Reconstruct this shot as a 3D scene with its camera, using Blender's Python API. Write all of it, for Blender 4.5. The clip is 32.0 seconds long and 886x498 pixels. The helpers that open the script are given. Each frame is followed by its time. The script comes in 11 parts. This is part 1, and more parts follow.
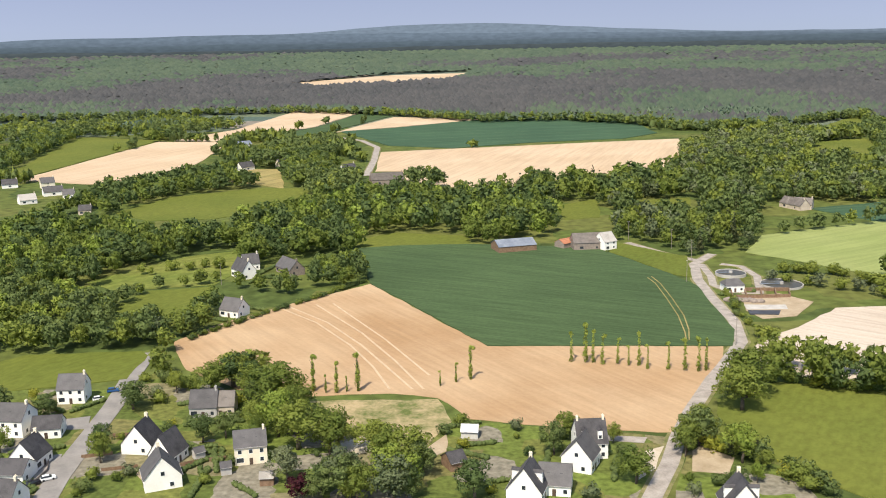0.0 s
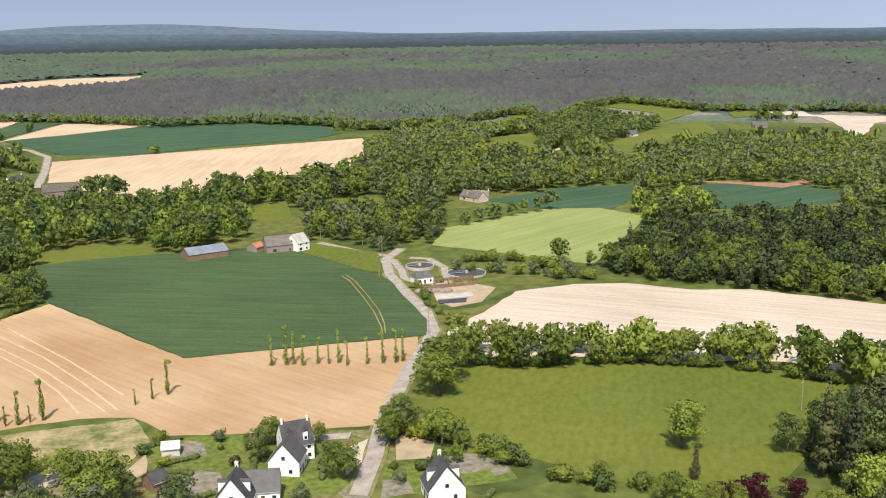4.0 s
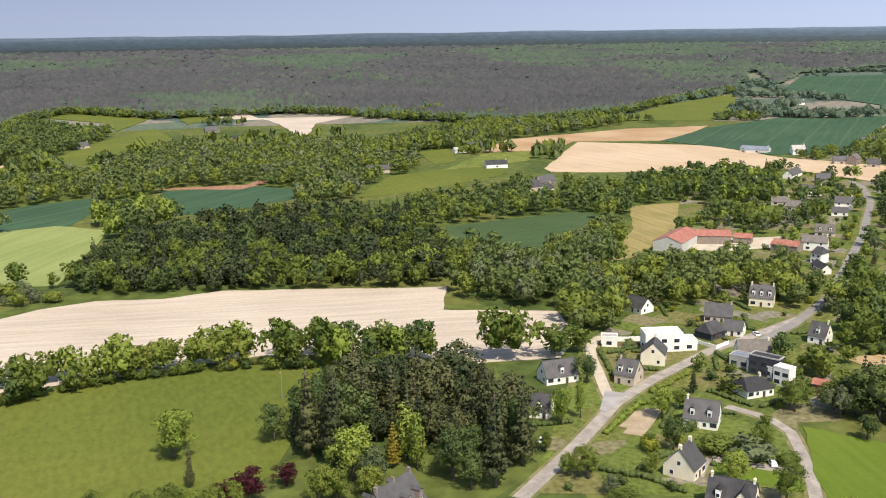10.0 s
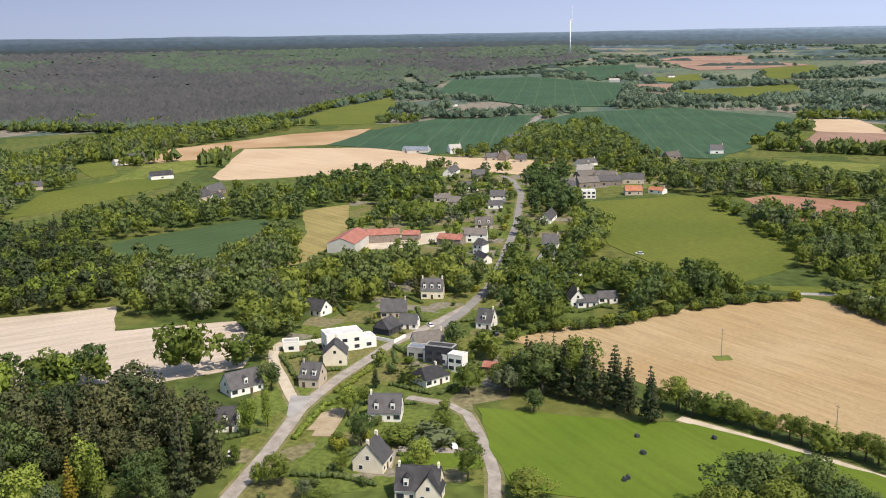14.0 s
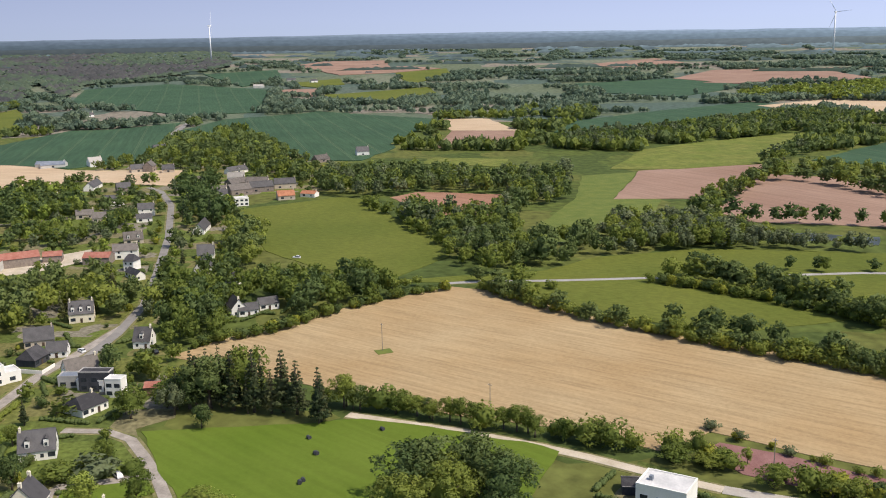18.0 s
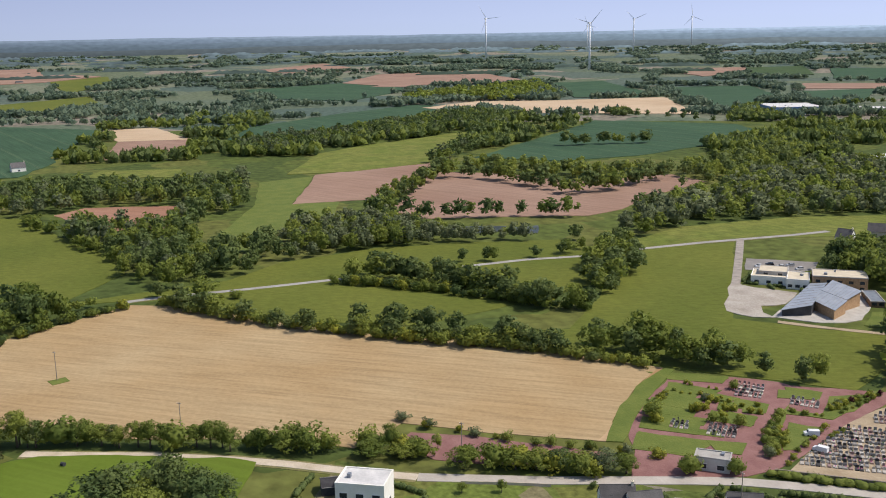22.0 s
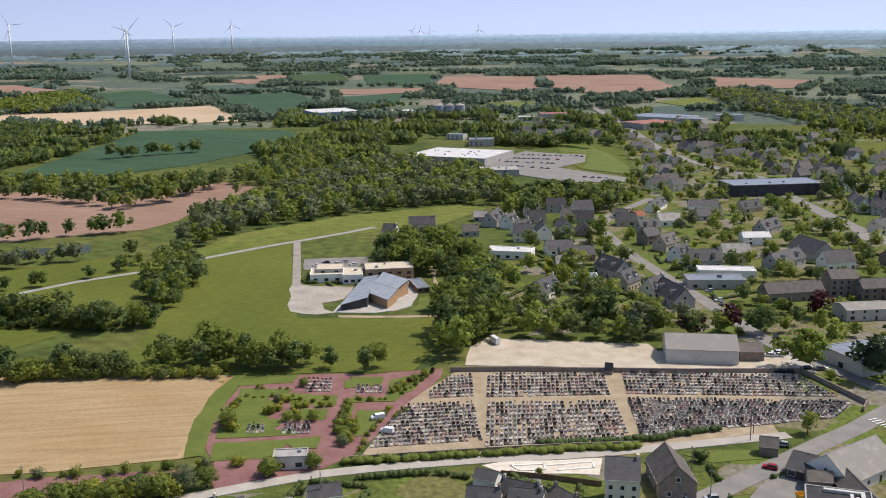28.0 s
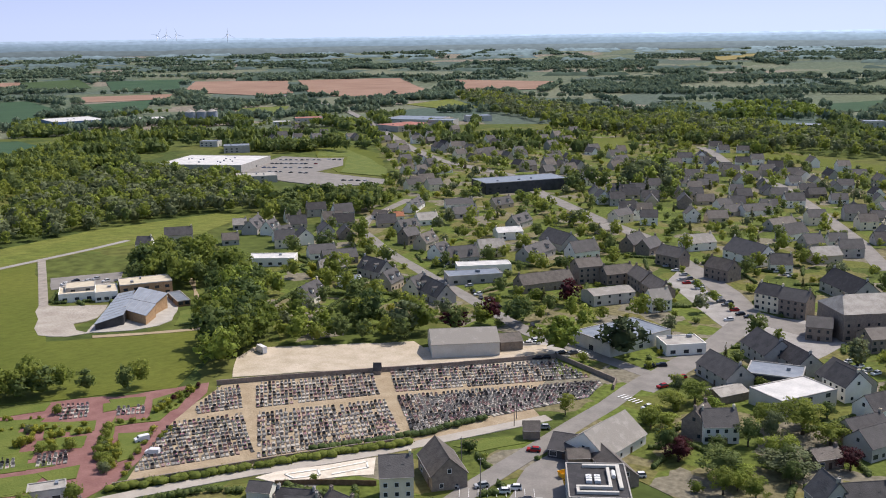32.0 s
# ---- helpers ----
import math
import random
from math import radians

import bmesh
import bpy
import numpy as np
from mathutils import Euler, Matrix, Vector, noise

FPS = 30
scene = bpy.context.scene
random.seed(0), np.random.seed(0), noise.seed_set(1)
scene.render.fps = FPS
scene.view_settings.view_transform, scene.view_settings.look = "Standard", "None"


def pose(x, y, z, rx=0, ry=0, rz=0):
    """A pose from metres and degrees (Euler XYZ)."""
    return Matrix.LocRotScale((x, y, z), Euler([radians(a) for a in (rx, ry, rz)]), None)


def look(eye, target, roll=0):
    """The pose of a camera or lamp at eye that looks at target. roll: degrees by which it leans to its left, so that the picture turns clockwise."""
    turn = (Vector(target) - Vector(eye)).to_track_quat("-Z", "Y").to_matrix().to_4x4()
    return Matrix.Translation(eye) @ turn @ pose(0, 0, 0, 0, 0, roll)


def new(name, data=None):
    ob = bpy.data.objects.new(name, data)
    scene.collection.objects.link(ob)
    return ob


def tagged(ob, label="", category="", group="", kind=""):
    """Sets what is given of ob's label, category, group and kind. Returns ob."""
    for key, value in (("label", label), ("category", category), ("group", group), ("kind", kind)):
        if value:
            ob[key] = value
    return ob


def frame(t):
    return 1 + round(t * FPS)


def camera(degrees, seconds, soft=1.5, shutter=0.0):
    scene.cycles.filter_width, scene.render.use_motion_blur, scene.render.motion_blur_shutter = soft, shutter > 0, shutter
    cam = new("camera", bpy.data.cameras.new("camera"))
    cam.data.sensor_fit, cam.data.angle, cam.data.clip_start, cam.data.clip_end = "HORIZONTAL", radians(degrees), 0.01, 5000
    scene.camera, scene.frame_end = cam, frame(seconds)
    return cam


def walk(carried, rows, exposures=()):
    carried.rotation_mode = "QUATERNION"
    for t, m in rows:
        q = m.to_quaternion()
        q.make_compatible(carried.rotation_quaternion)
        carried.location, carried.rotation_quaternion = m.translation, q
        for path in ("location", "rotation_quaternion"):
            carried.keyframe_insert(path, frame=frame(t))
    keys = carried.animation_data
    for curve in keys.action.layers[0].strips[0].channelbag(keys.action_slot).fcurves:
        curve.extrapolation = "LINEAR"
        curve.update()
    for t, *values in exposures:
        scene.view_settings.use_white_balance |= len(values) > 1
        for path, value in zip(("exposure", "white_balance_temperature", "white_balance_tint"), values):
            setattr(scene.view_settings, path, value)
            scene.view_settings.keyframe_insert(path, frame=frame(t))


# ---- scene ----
cam = camera(48.55, 32.0, 1.0)
# seconds, yaw, pitch, roll: the drone hovers on one spot and pans
TURNS = [
    (0, -0.21, -12.17, 0.98),
    (0.5, -1.81, -12.20, 0.92),
    (1, -3.75, -12.23, 0.85),
    (1.5, -6.03, -12.26, 0.83),
    (2, -8.64, -12.27, 0.83),
    (2.5, -11.08, -12.28, 0.92),
    (3, -13.68, -12.32, 0.86),
    (3.5, -16.04, -12.33, 0.85),
    (5.5, -26.04, -12.41, 0.77),
    (6, -28.95, -12.41, 0.80),
    (6.5, -31.57, -12.43, 0.80),
    (7, -34.20, -12.40, 0.70),
    (7.5, -36.58, -12.40, 0.70),
    (8, -39.12, -12.41, 0.78),
    (8.5, -41.47, -12.37, 0.81),
    (9, -44.02, -12.39, 0.84),
    (9.5, -46.53, -12.38, 0.87),
    (10, -49.36, -12.39, 0.84),
    (10.5, -52.05, -12.38, 0.87),
    (11, -54.85, -12.38, 0.85),
    (11.5, -57.33, -12.37, 0.91),
    (12, -59.54, -12.36, 0.91),
    (12.5, -61.52, -12.33, 0.88),
    (13, -63.74, -12.34, 0.86),
    (13.5, -65.93, -12.33, 0.88),
    (14, -68.59, -12.34, 0.86),
    (14.5, -71.11, -12.33, 0.88),
    (15, -73.90, -12.32, 0.93),
    (15.5, -76.47, -12.32, 0.93),
    (17.5, -86.39, -12.32, 0.92),
    (18, -88.87, -12.33, 0.95),
    (18.5, -91.20, -12.34, 0.92),
    (19, -93.73, -12.33, 0.99),
    (19.5, -95.89, -12.33, 1.02),
    (20, -98.24, -12.31, 1.09),
    (20.5, -100.36, -12.30, 1.10),
    (21, -102.67, -12.31, 1.06),
    (21.5, -105.01, -12.31, 1.06),
    (22, -107.69, -12.33, 1.06),
    (22.5, -110.30, -12.35, 1.01),
    (23, -112.91, -12.35, 0.97),
    (23.5, -115.03, -12.35, 0.98),
    (24, -116.94, -12.36, 0.95),
    (24.5, -118.72, -12.34, 0.87),
    (25, -120.71, -12.34, 0.88),
    (25.5, -122.77, -12.33, 0.82),
    (26, -125.24, -12.31, 0.79),
    (26.5, -127.57, -12.31, 0.77),
    (28.5, -135.19, -12.26, 0.78),
    (29, -136.84, -12.27, 0.81),
    (29.5, -138.49, -12.25, 0.77),
    (30, -140.45, -12.25, 0.78),
    (30.5, -142.30, -12.25, 0.78),
    (31, -144.21, -12.24, 0.78),
    (31.5, -145.88, -12.23, 0.77),
    (32, -147.57, -12.22, 0.81),
]
walk(cam, [(t, pose(0, 0, 120.0, 90 + p, r, y)) for t, y, p, r in TURNS],
     [(0, 0.36, 6550, 10), (6, 0.3, 6550, 10), (12, 0.18, 6500, 11), (18, -0.08, 6400, 13), (23, -0.22, 6320, 13), (27, -0.2, 6300, 13), (32, -0.12, 6300, 15)])
import itertools
from mathutils import geometry

SUN_BEARING, SUN_HEIGHT = 203.0, 56.0   # degrees clockwise from +y, and above the horizon

# ---- world, sun, exposure ----
world = bpy.data.worlds.new("sky")
scene.world = world
world.use_nodes = True
wn = world.node_tree.nodes
sky = wn.new("ShaderNodeTexSky")
sky.sky_type = "NISHITA"
sky.sun_disc = False
sky.sun_elevation = radians(SUN_HEIGHT)
sky.sun_rotation = radians(SUN_BEARING)
sky.air_density, sky.dust_density, sky.ozone_density = 0.9, 1.5, 1.3
wn["Background"].inputs["Strength"].default_value = 0.15
world.node_tree.links.new(sky.outputs[0], wn["Background"].inputs["Color"])
sun = new("sun", bpy.data.lights.new("sun", "SUN"))
sun.data.energy, sun.data.angle, sun.data.color = 4.6, radians(0.6), (1.0, 0.92, 0.79)
sb, se = radians(SUN_BEARING), radians(SUN_HEIGHT)
sun.matrix_world = look((0, 0, 0), (-math.sin(sb) * math.cos(se), -math.cos(sb) * math.cos(se), -math.sin(se)))


# ---- materials ----
def shade(name, a, b, size=8.0, fine=0.6, rough=0.85, bump=0.25, metal=0.0, island=0.0, single=0.0, spread=0.5, leafy=0.0):
    """Two colours mixed by a broad and a fine noise (metres), with relief; island, single: how far pieces and objects differ."""
    m = bpy.data.materials.new(name)
    m.use_nodes = True
    n, ln = m.node_tree.nodes, m.node_tree.links
    p = n["Principled BSDF"]
    p.inputs["Roughness"].default_value = rough
    p.inputs["Metallic"].default_value = metal
    p.inputs["Specular IOR Level"].default_value = 0.25
    g = n.new("ShaderNodeNewGeometry")
    t1, t2 = n.new("ShaderNodeTexNoise"), n.new("ShaderNodeTexNoise")
    for t, s in ((t1, size), (t2, fine)):
        t.inputs["Scale"].default_value = 1.0 / s
        t.inputs["Detail"].default_value = 3.0
        ln.new(g.outputs["Position"], t.inputs["Vector"])
    r = n.new("ShaderNodeMapRange")
    r.inputs["From Min"].default_value, r.inputs["From Max"].default_value = 0.5 - 0.4 * spread, 0.5 + 0.4 * spread
    mul = n.new("ShaderNodeMath")
    mul.operation = "ADD"
    h = n.new("ShaderNodeMath")
    h.operation, h.inputs[1].default_value = "MULTIPLY_ADD", 0.5
    h.inputs[2].default_value = -0.25
    ln.new(t2.outputs["Fac"], h.inputs[0])
    ln.new(t1.outputs["Fac"], mul.inputs[0])
    ln.new(h.outputs[0], mul.inputs[1])
    last = mul.outputs[0]
    if island:
        k = n.new("ShaderNodeMath")
        k.operation, k.inputs[1].default_value, k.inputs[2].default_value = "MULTIPLY_ADD", island, -island / 2
        ln.new(g.outputs["Random Per Island"], k.inputs[0])
        s = n.new("ShaderNodeMath")
        ln.new(last, s.inputs[0])
        ln.new(k.outputs[0], s.inputs[1])
        last = s.outputs[0]
    if single:
        o = n.new("ShaderNodeObjectInfo")
        k = n.new("ShaderNodeMath")
        k.operation, k.inputs[1].default_value, k.inputs[2].default_value = "MULTIPLY_ADD", single, -single / 2
        ln.new(o.outputs["Random"], k.inputs[0])
        s = n.new("ShaderNodeMath")
        ln.new(last, s.inputs[0])
        ln.new(k.outputs[0], s.inputs[1])
        last = s.outputs[0]
    ln.new(last, r.inputs["Value"])
    mix = n.new("ShaderNodeMix")
    mix.data_type = "RGBA"
    mix.inputs["A"].default_value, mix.inputs["B"].default_value = (*a, 1), (*b, 1)
    ln.new(r.outputs[0], mix.inputs["Factor"])
    ln.new(mix.outputs["Result"], p.inputs["Base Color"])
    if bump:
        bu = n.new("ShaderNodeBump")
        bu.inputs["Strength"].default_value = bump
        bu.inputs["Distance"].default_value = fine
        ln.new(t2.outputs["Fac"], bu.inputs["Height"])
        ln.new(bu.outputs[0], p.inputs["Normal"])
    if leafy:
        tr = n.new("ShaderNodeBsdfTranslucent")
        ln.new(mix.outputs["Result"], tr.inputs["Color"])
        ms = n.new("ShaderNodeMixShader")
        ms.inputs[0].default_value = leafy
        ln.new(p.outputs[0], ms.inputs[1])
        ln.new(tr.outputs[0], ms.inputs[2])
        ln.new(ms.outputs[0], n["Material Output"].inputs["Surface"])
    return m


def tilled(name, a, b, turn, row=3.0, amount=0.25, patch=60.0, tram=0.0, tram_col=(0.45, 0.36, 0.24), stretch=18.0):
    """Soil or crop in rows that run along the bearing turn (degrees), with broad patches; tram: metres between wheel tracks."""
    m = bpy.data.materials.new(name)
    m.use_nodes = True
    n, ln = m.node_tree.nodes, m.node_tree.links
    p = n["Principled BSDF"]
    p.inputs["Roughness"].default_value = 0.95
    p.inputs["Specular IOR Level"].default_value = 0.1
    g = n.new("ShaderNodeNewGeometry")
    mp = n.new("ShaderNodeMapping")
    mp.inputs["Rotation"].default_value = (0, 0, radians(turn))
    ln.new(g.outputs["Position"], mp.inputs["Vector"])
    broad, streak, grain = (n.new("ShaderNodeTexNoise") for _ in range(3))
    broad.inputs["Scale"].default_value, broad.inputs["Detail"].default_value = 1 / patch, 5
    ln.new(g.outputs["Position"], broad.inputs["Vector"])
    st = n.new("ShaderNodeMapping")
    st.inputs["Scale"].default_value = (1 / row, 1 / (row * stretch), 1)
    ln.new(mp.outputs[0], st.inputs["Vector"])
    ln.new(st.outputs[0], streak.inputs["Vector"])
    streak.inputs["Scale"].default_value, streak.inputs["Detail"].default_value = 1.0, 3
    grain.inputs["Scale"].default_value, grain.inputs["Detail"].default_value = 0.55, 6
    grain.inputs["Roughness"].default_value = 0.7
    ln.new(g.outputs["Position"], grain.inputs["Vector"])
    f1 = n.new("ShaderNodeMapRange")
    f1.inputs["From Min"].default_value, f1.inputs["From Max"].default_value = 0.32, 0.68
    ln.new(broad.outputs["Fac"], f1.inputs["Value"])
    mix = n.new("ShaderNodeMix")
    mix.data_type = "RGBA"
    mix.inputs["A"].default_value, mix.inputs["B"].default_value = (*a, 1), (*b, 1)
    ln.new(f1.outputs[0], mix.inputs["Factor"])
    col = mix.outputs["Result"]
    f2 = n.new("ShaderNodeMapRange")
    f2.inputs["From Min"].default_value, f2.inputs["From Max"].default_value = 0.3, 0.7
    f2.inputs["To Min"].default_value, f2.inputs["To Max"].default_value = 1 - amount, 1 + amount
    add = n.new("ShaderNodeMath")
    add.operation = "MULTIPLY_ADD"
    add.inputs[1].default_value = 0.8
    gm = n.new("ShaderNodeMath")
    gm.operation, gm.inputs[1].default_value, gm.inputs[2].default_value = "MULTIPLY_ADD", 1.0, -0.4
    ln.new(grain.outputs["Fac"], add.inputs[0])
    ln.new(streak.outputs["Fac"], gm.inputs[0])
    ln.new(gm.outputs[0], add.inputs[2])
    ln.new(add.outputs[0], f2.inputs["Value"])
    hs = n.new("ShaderNodeVectorMath")
    hs.operation = "SCALE"
    ln.new(col, hs.inputs[0])
    ln.new(f2.outputs[0], hs.inputs["Scale"])
    col = hs.outputs[0]
    if tram:
        sx = n.new("ShaderNodeSeparateXYZ")
        ln.new(mp.outputs[0], sx.inputs[0])
        pp = n.new("ShaderNodeMath")
        pp.operation, pp.inputs[1].default_value = "PINGPONG", tram / 2
        ln.new(sx.outputs["X"], pp.inputs[0])
        pq = n.new("ShaderNodeMath")
        pq.operation, pq.inputs[1].default_value = "SUBTRACT", 0.9
        ln.new(pp.outputs[0], pq.inputs[0])
        pa = n.new("ShaderNodeMath")
        pa.operation = "ABSOLUTE"
        ln.new(pq.outputs[0], pa.inputs[0])
        tm = n.new("ShaderNodeMapRange")
        tm.inputs["From Min"].default_value, tm.inputs["From Max"].default_value = 0.45, 0.2
        tm.inputs["To Max"].default_value = 0.6
        ln.new(pa.outputs[0], tm.inputs["Value"])
        mt = n.new("ShaderNodeMix")
        mt.data_type = "RGBA"
        ln.new(tm.outputs[0], mt.inputs["Factor"])
        ln.new(col, mt.inputs["A"])
        mt.inputs["B"].default_value = (*tram_col, 1)
        col = mt.outputs["Result"]
    ln.new(col, p.inputs["Base Color"])
    bu = n.new("ShaderNodeBump")
    bu.inputs["Strength"].default_value, bu.inputs["Distance"].default_value = 0.35, 0.4
    ln.new(add.outputs[0], bu.inputs["Height"])
    ln.new(bu.outputs[0], p.inputs["Normal"])
    return m


LAWN = shade("lawn", (0.095, 0.13, 0.022), (0.145, 0.17, 0.034), 9, 0.7, 0.9, 0.3)
VERGE = shade("dry_verge_grass", (0.1, 0.115, 0.032), (0.25, 0.215, 0.1), 5, 0.8, 0.95, 0.4, spread=0.6)


def patchwork(name, colours, cell, grain=9.0):
    """Grassland in plots of slightly different growth."""
    m = bpy.data.materials.new(name)
    m.use_nodes = True
    n, ln = m.node_tree.nodes, m.node_tree.links
    p = n["Principled BSDF"]
    p.inputs["Roughness"].default_value = 0.95
    p.inputs["Specular IOR Level"].default_value = 0.1
    g = n.new("ShaderNodeNewGeometry")
    wob = n.new("ShaderNodeTexNoise")
    wob.inputs["Scale"].default_value = 1 / cell
    ln.new(g.outputs["Position"], wob.inputs["Vector"])
    sc = n.new("ShaderNodeVectorMath")
    sc.operation = "MULTIPLY_ADD"
    sc.inputs[1].default_value = (cell * 0.5, cell * 0.5, 0)
    ln.new(wob.outputs["Color"], sc.inputs[0])
    ln.new(g.outputs["Position"], sc.inputs[2])
    flat = n.new("ShaderNodeVectorMath")
    flat.operation = "MULTIPLY"
    flat.inputs[1].default_value = (1, 1, 0)
    ln.new(sc.outputs[0], flat.inputs[0])
    v = n.new("ShaderNodeTexVoronoi")
    v.distance = "CHEBYCHEV"
    v.inputs["Scale"].default_value = 1 / cell
    ln.new(flat.outputs[0], v.inputs["Vector"])
    sep = n.new("ShaderNodeSeparateXYZ")
    ln.new(v.outputs["Color"], sep.inputs[0])
    ramp = n.new("ShaderNodeValToRGB")
    ramp.color_ramp.interpolation = "CONSTANT"
    e = ramp.color_ramp.elements
    for i, col in enumerate(colours):
        k = e[i] if i < 2 else e.new(i / len(colours))
        k.position, k.color = i / len(colours), (*col, 1)
    ln.new(sep.outputs[0], ramp.inputs[0])
    t = n.new("ShaderNodeTexNoise")
    t.inputs["Scale"].default_value, t.inputs["Detail"].default_value = 1 / grain, 6
    ln.new(g.outputs["Position"], t.inputs["Vector"])
    r = n.new("ShaderNodeMapRange")
    r.inputs["From Min"].default_value, r.inputs["From Max"].default_value = 0.3, 0.7
    r.inputs["To Min"].default_value, r.inputs["To Max"].default_value = 0.62, 1.3
    ln.new(t.outputs["Fac"], r.inputs["Value"])
    s = n.new("ShaderNodeVectorMath")
    s.operation = "SCALE"
    ln.new(ramp.outputs[0], s.inputs[0])
    ln.new(r.outputs[0], s.inputs["Scale"])
    ln.new(s.outputs[0], p.inputs["Base Color"])
    b = n.new("ShaderNodeBump")
    b.inputs["Strength"].default_value, b.inputs["Distance"].default_value = 0.4, 0.6
    ln.new(t.outputs["Fac"], b.inputs["Height"])
    ln.new(b.outputs[0], p.inputs["Normal"])
    return m


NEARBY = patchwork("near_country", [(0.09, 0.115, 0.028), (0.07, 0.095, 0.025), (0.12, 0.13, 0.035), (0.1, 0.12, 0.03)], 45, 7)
# Far plots: distance haze is mixed into these paler, bluer grass colours.
HAZED_COUNTRY = patchwork("hazed_country", [(0.13, 0.155, 0.1), (0.1, 0.13, 0.1), (0.165, 0.18, 0.12), (0.085, 0.12, 0.095), (0.125, 0.15, 0.09), (0.22, 0.195, 0.15), (0.115, 0.145, 0.095)], 170)
GARDENS = patchwork("garden_plots", [(0.115, 0.145, 0.032), (0.135, 0.145, 0.038), (0.09, 0.115, 0.028), (0.16, 0.15, 0.055), (0.125, 0.16, 0.034), (0.19, 0.17, 0.09), (0.11, 0.135, 0.032), (0.21, 0.19, 0.14)], 16, 2.0)
ASPHALT = shade("asphalt", (0.185, 0.172, 0.157), (0.285, 0.265, 0.24), 6, 0.5, 0.9, 0.1, spread=0.7)
GRAVEL = shade("pale_gravel", (0.41, 0.345, 0.25), (0.56, 0.485, 0.38), 7, 0.6, 0.95, 0.25)
CONCRETE = shade("concrete", (0.36, 0.335, 0.295), (0.48, 0.455, 0.41), 4, 0.4, 0.9, 0.1)
REDPATH = shade("red_schist_gravel", (0.2, 0.095, 0.085), (0.28, 0.15, 0.135), 6, 0.5, 0.95, 0.2)
SAND = shade("sandy_soil", (0.29, 0.222, 0.135), (0.43, 0.345, 0.235), 5, 0.8, 0.95, 0.3, spread=0.7)
BARK = shade("bark", (0.07, 0.055, 0.04), (0.14, 0.115, 0.085), 1.5, 0.25, 0.95, 0.6)
OAK = shade("oak_leaves", (0.137, 0.186, 0.036), (0.285, 0.322, 0.061), 11, 1.6, 0.75, 0.3, island=0.18, single=0.7, spread=1.0, leafy=0.46)
DARKLEAF = shade("dark_leaves", (0.088, 0.134, 0.041), (0.188, 0.232, 0.07), 11, 1.6, 0.75, 0.3, island=0.18, single=0.7, spread=1.0, leafy=0.42)
LIMELEAF = shade("lime_leaves", (0.197, 0.267, 0.042), (0.313, 0.360, 0.067), 9, 1.6, 0.75, 0.3, island=0.18, single=0.5, spread=1.0, leafy=0.36)
GREYLEAF = shade("willow_leaves", (0.115, 0.15, 0.065), (0.205, 0.23, 0.115), 9, 1.6, 0.8, 0.3, island=0.25, single=0.6, spread=1.0, leafy=0.35)
YELLOWLEAF = shade("yellow_shrub_leaves", (0.23, 0.25, 0.03), (0.36, 0.36, 0.05), 4, 0.8, 0.75, 0.4, island=0.5, single=0.6, spread=1.1, leafy=0.35)
NEEDLE = shade("conifer_needles", (0.052, 0.076, 0.031), (0.135, 0.138, 0.054), 12, 1.4, 0.8, 0.2, island=0.25, single=1.0, spread=1.0, leafy=0.28)
COPPER = shade("copper_leaves", (0.04, 0.008, 0.014), (0.09, 0.02, 0.026), 5, 0.8, 0.7, 0, island=0.4, leafy=0.4)
GOLD = shade("golden_needles", (0.3, 0.24, 0.03), (0.42, 0.34, 0.06), 4, 0.8, 0.8, 0, island=0.4, leafy=0.4)
# Forest brown and green, muted and blued: distance haze is put into the colour.
HAZEDBROWN = shade("hazed_brown_wood", (0.047, 0.049, 0.05), (0.08, 0.078, 0.075), 260, 14, 0.95, 0, island=0.6, spread=1.0)
HAZEDGREEN = shade("hazed_green_wood", (0.05, 0.076, 0.05), (0.082, 0.108, 0.065), 260, 14, 0.95, 0, island=0.6, spread=1.0)


# ---- meshes ----
def height(x, y):
    """The land: level near the village, then raised to meet the skyline in the camera's view."""
    return 120.0 * (max(0.0, min(4295.0, math.hypot(x, y)) - 2147.0) / 3790.0) ** 1.25


def soup(name, verts, faces, mats, which=None, smooth=False):
    """A mesh from vertices and faces of any size."""
    me = bpy.data.meshes.new(name)
    me.from_pydata([tuple(v) for v in verts], [], [tuple(f) for f in faces])
    for m in mats if isinstance(mats, (list, tuple)) else [mats]:
        me.materials.append(m)
    if which is not None:
        me.polygons.foreach_set("material_index", which)
    if smooth:
        me.polygons.foreach_set("use_smooth", [True] * len(me.polygons))
    me.update()
    return me


def bulk(name, verts, corners, per, mats, which=None, normals=None):
    """A large mesh out of arrays: verts n x 3, corners m x per."""
    me = bpy.data.meshes.new(name)
    me.vertices.add(len(verts))
    me.vertices.foreach_set("co", np.asarray(verts, np.float32).ravel())
    k = len(corners)
    me.loops.add(k * per)
    me.loops.foreach_set("vertex_index", np.asarray(corners, np.int32).ravel())
    me.polygons.add(k)
    me.polygons.foreach_set("loop_start", np.arange(0, k * per, per, dtype=np.int32))
    for m in mats:
        me.materials.append(m)
    if which is not None:
        me.polygons.foreach_set("material_index", np.asarray(which, np.int32))
    me.update(calc_edges=True)
    if normals is not None:
        me.polygons.foreach_set("use_smooth", np.ones(k, bool))
        me.normals_split_custom_set_from_vertices(np.asarray(normals, np.float32))
    return me


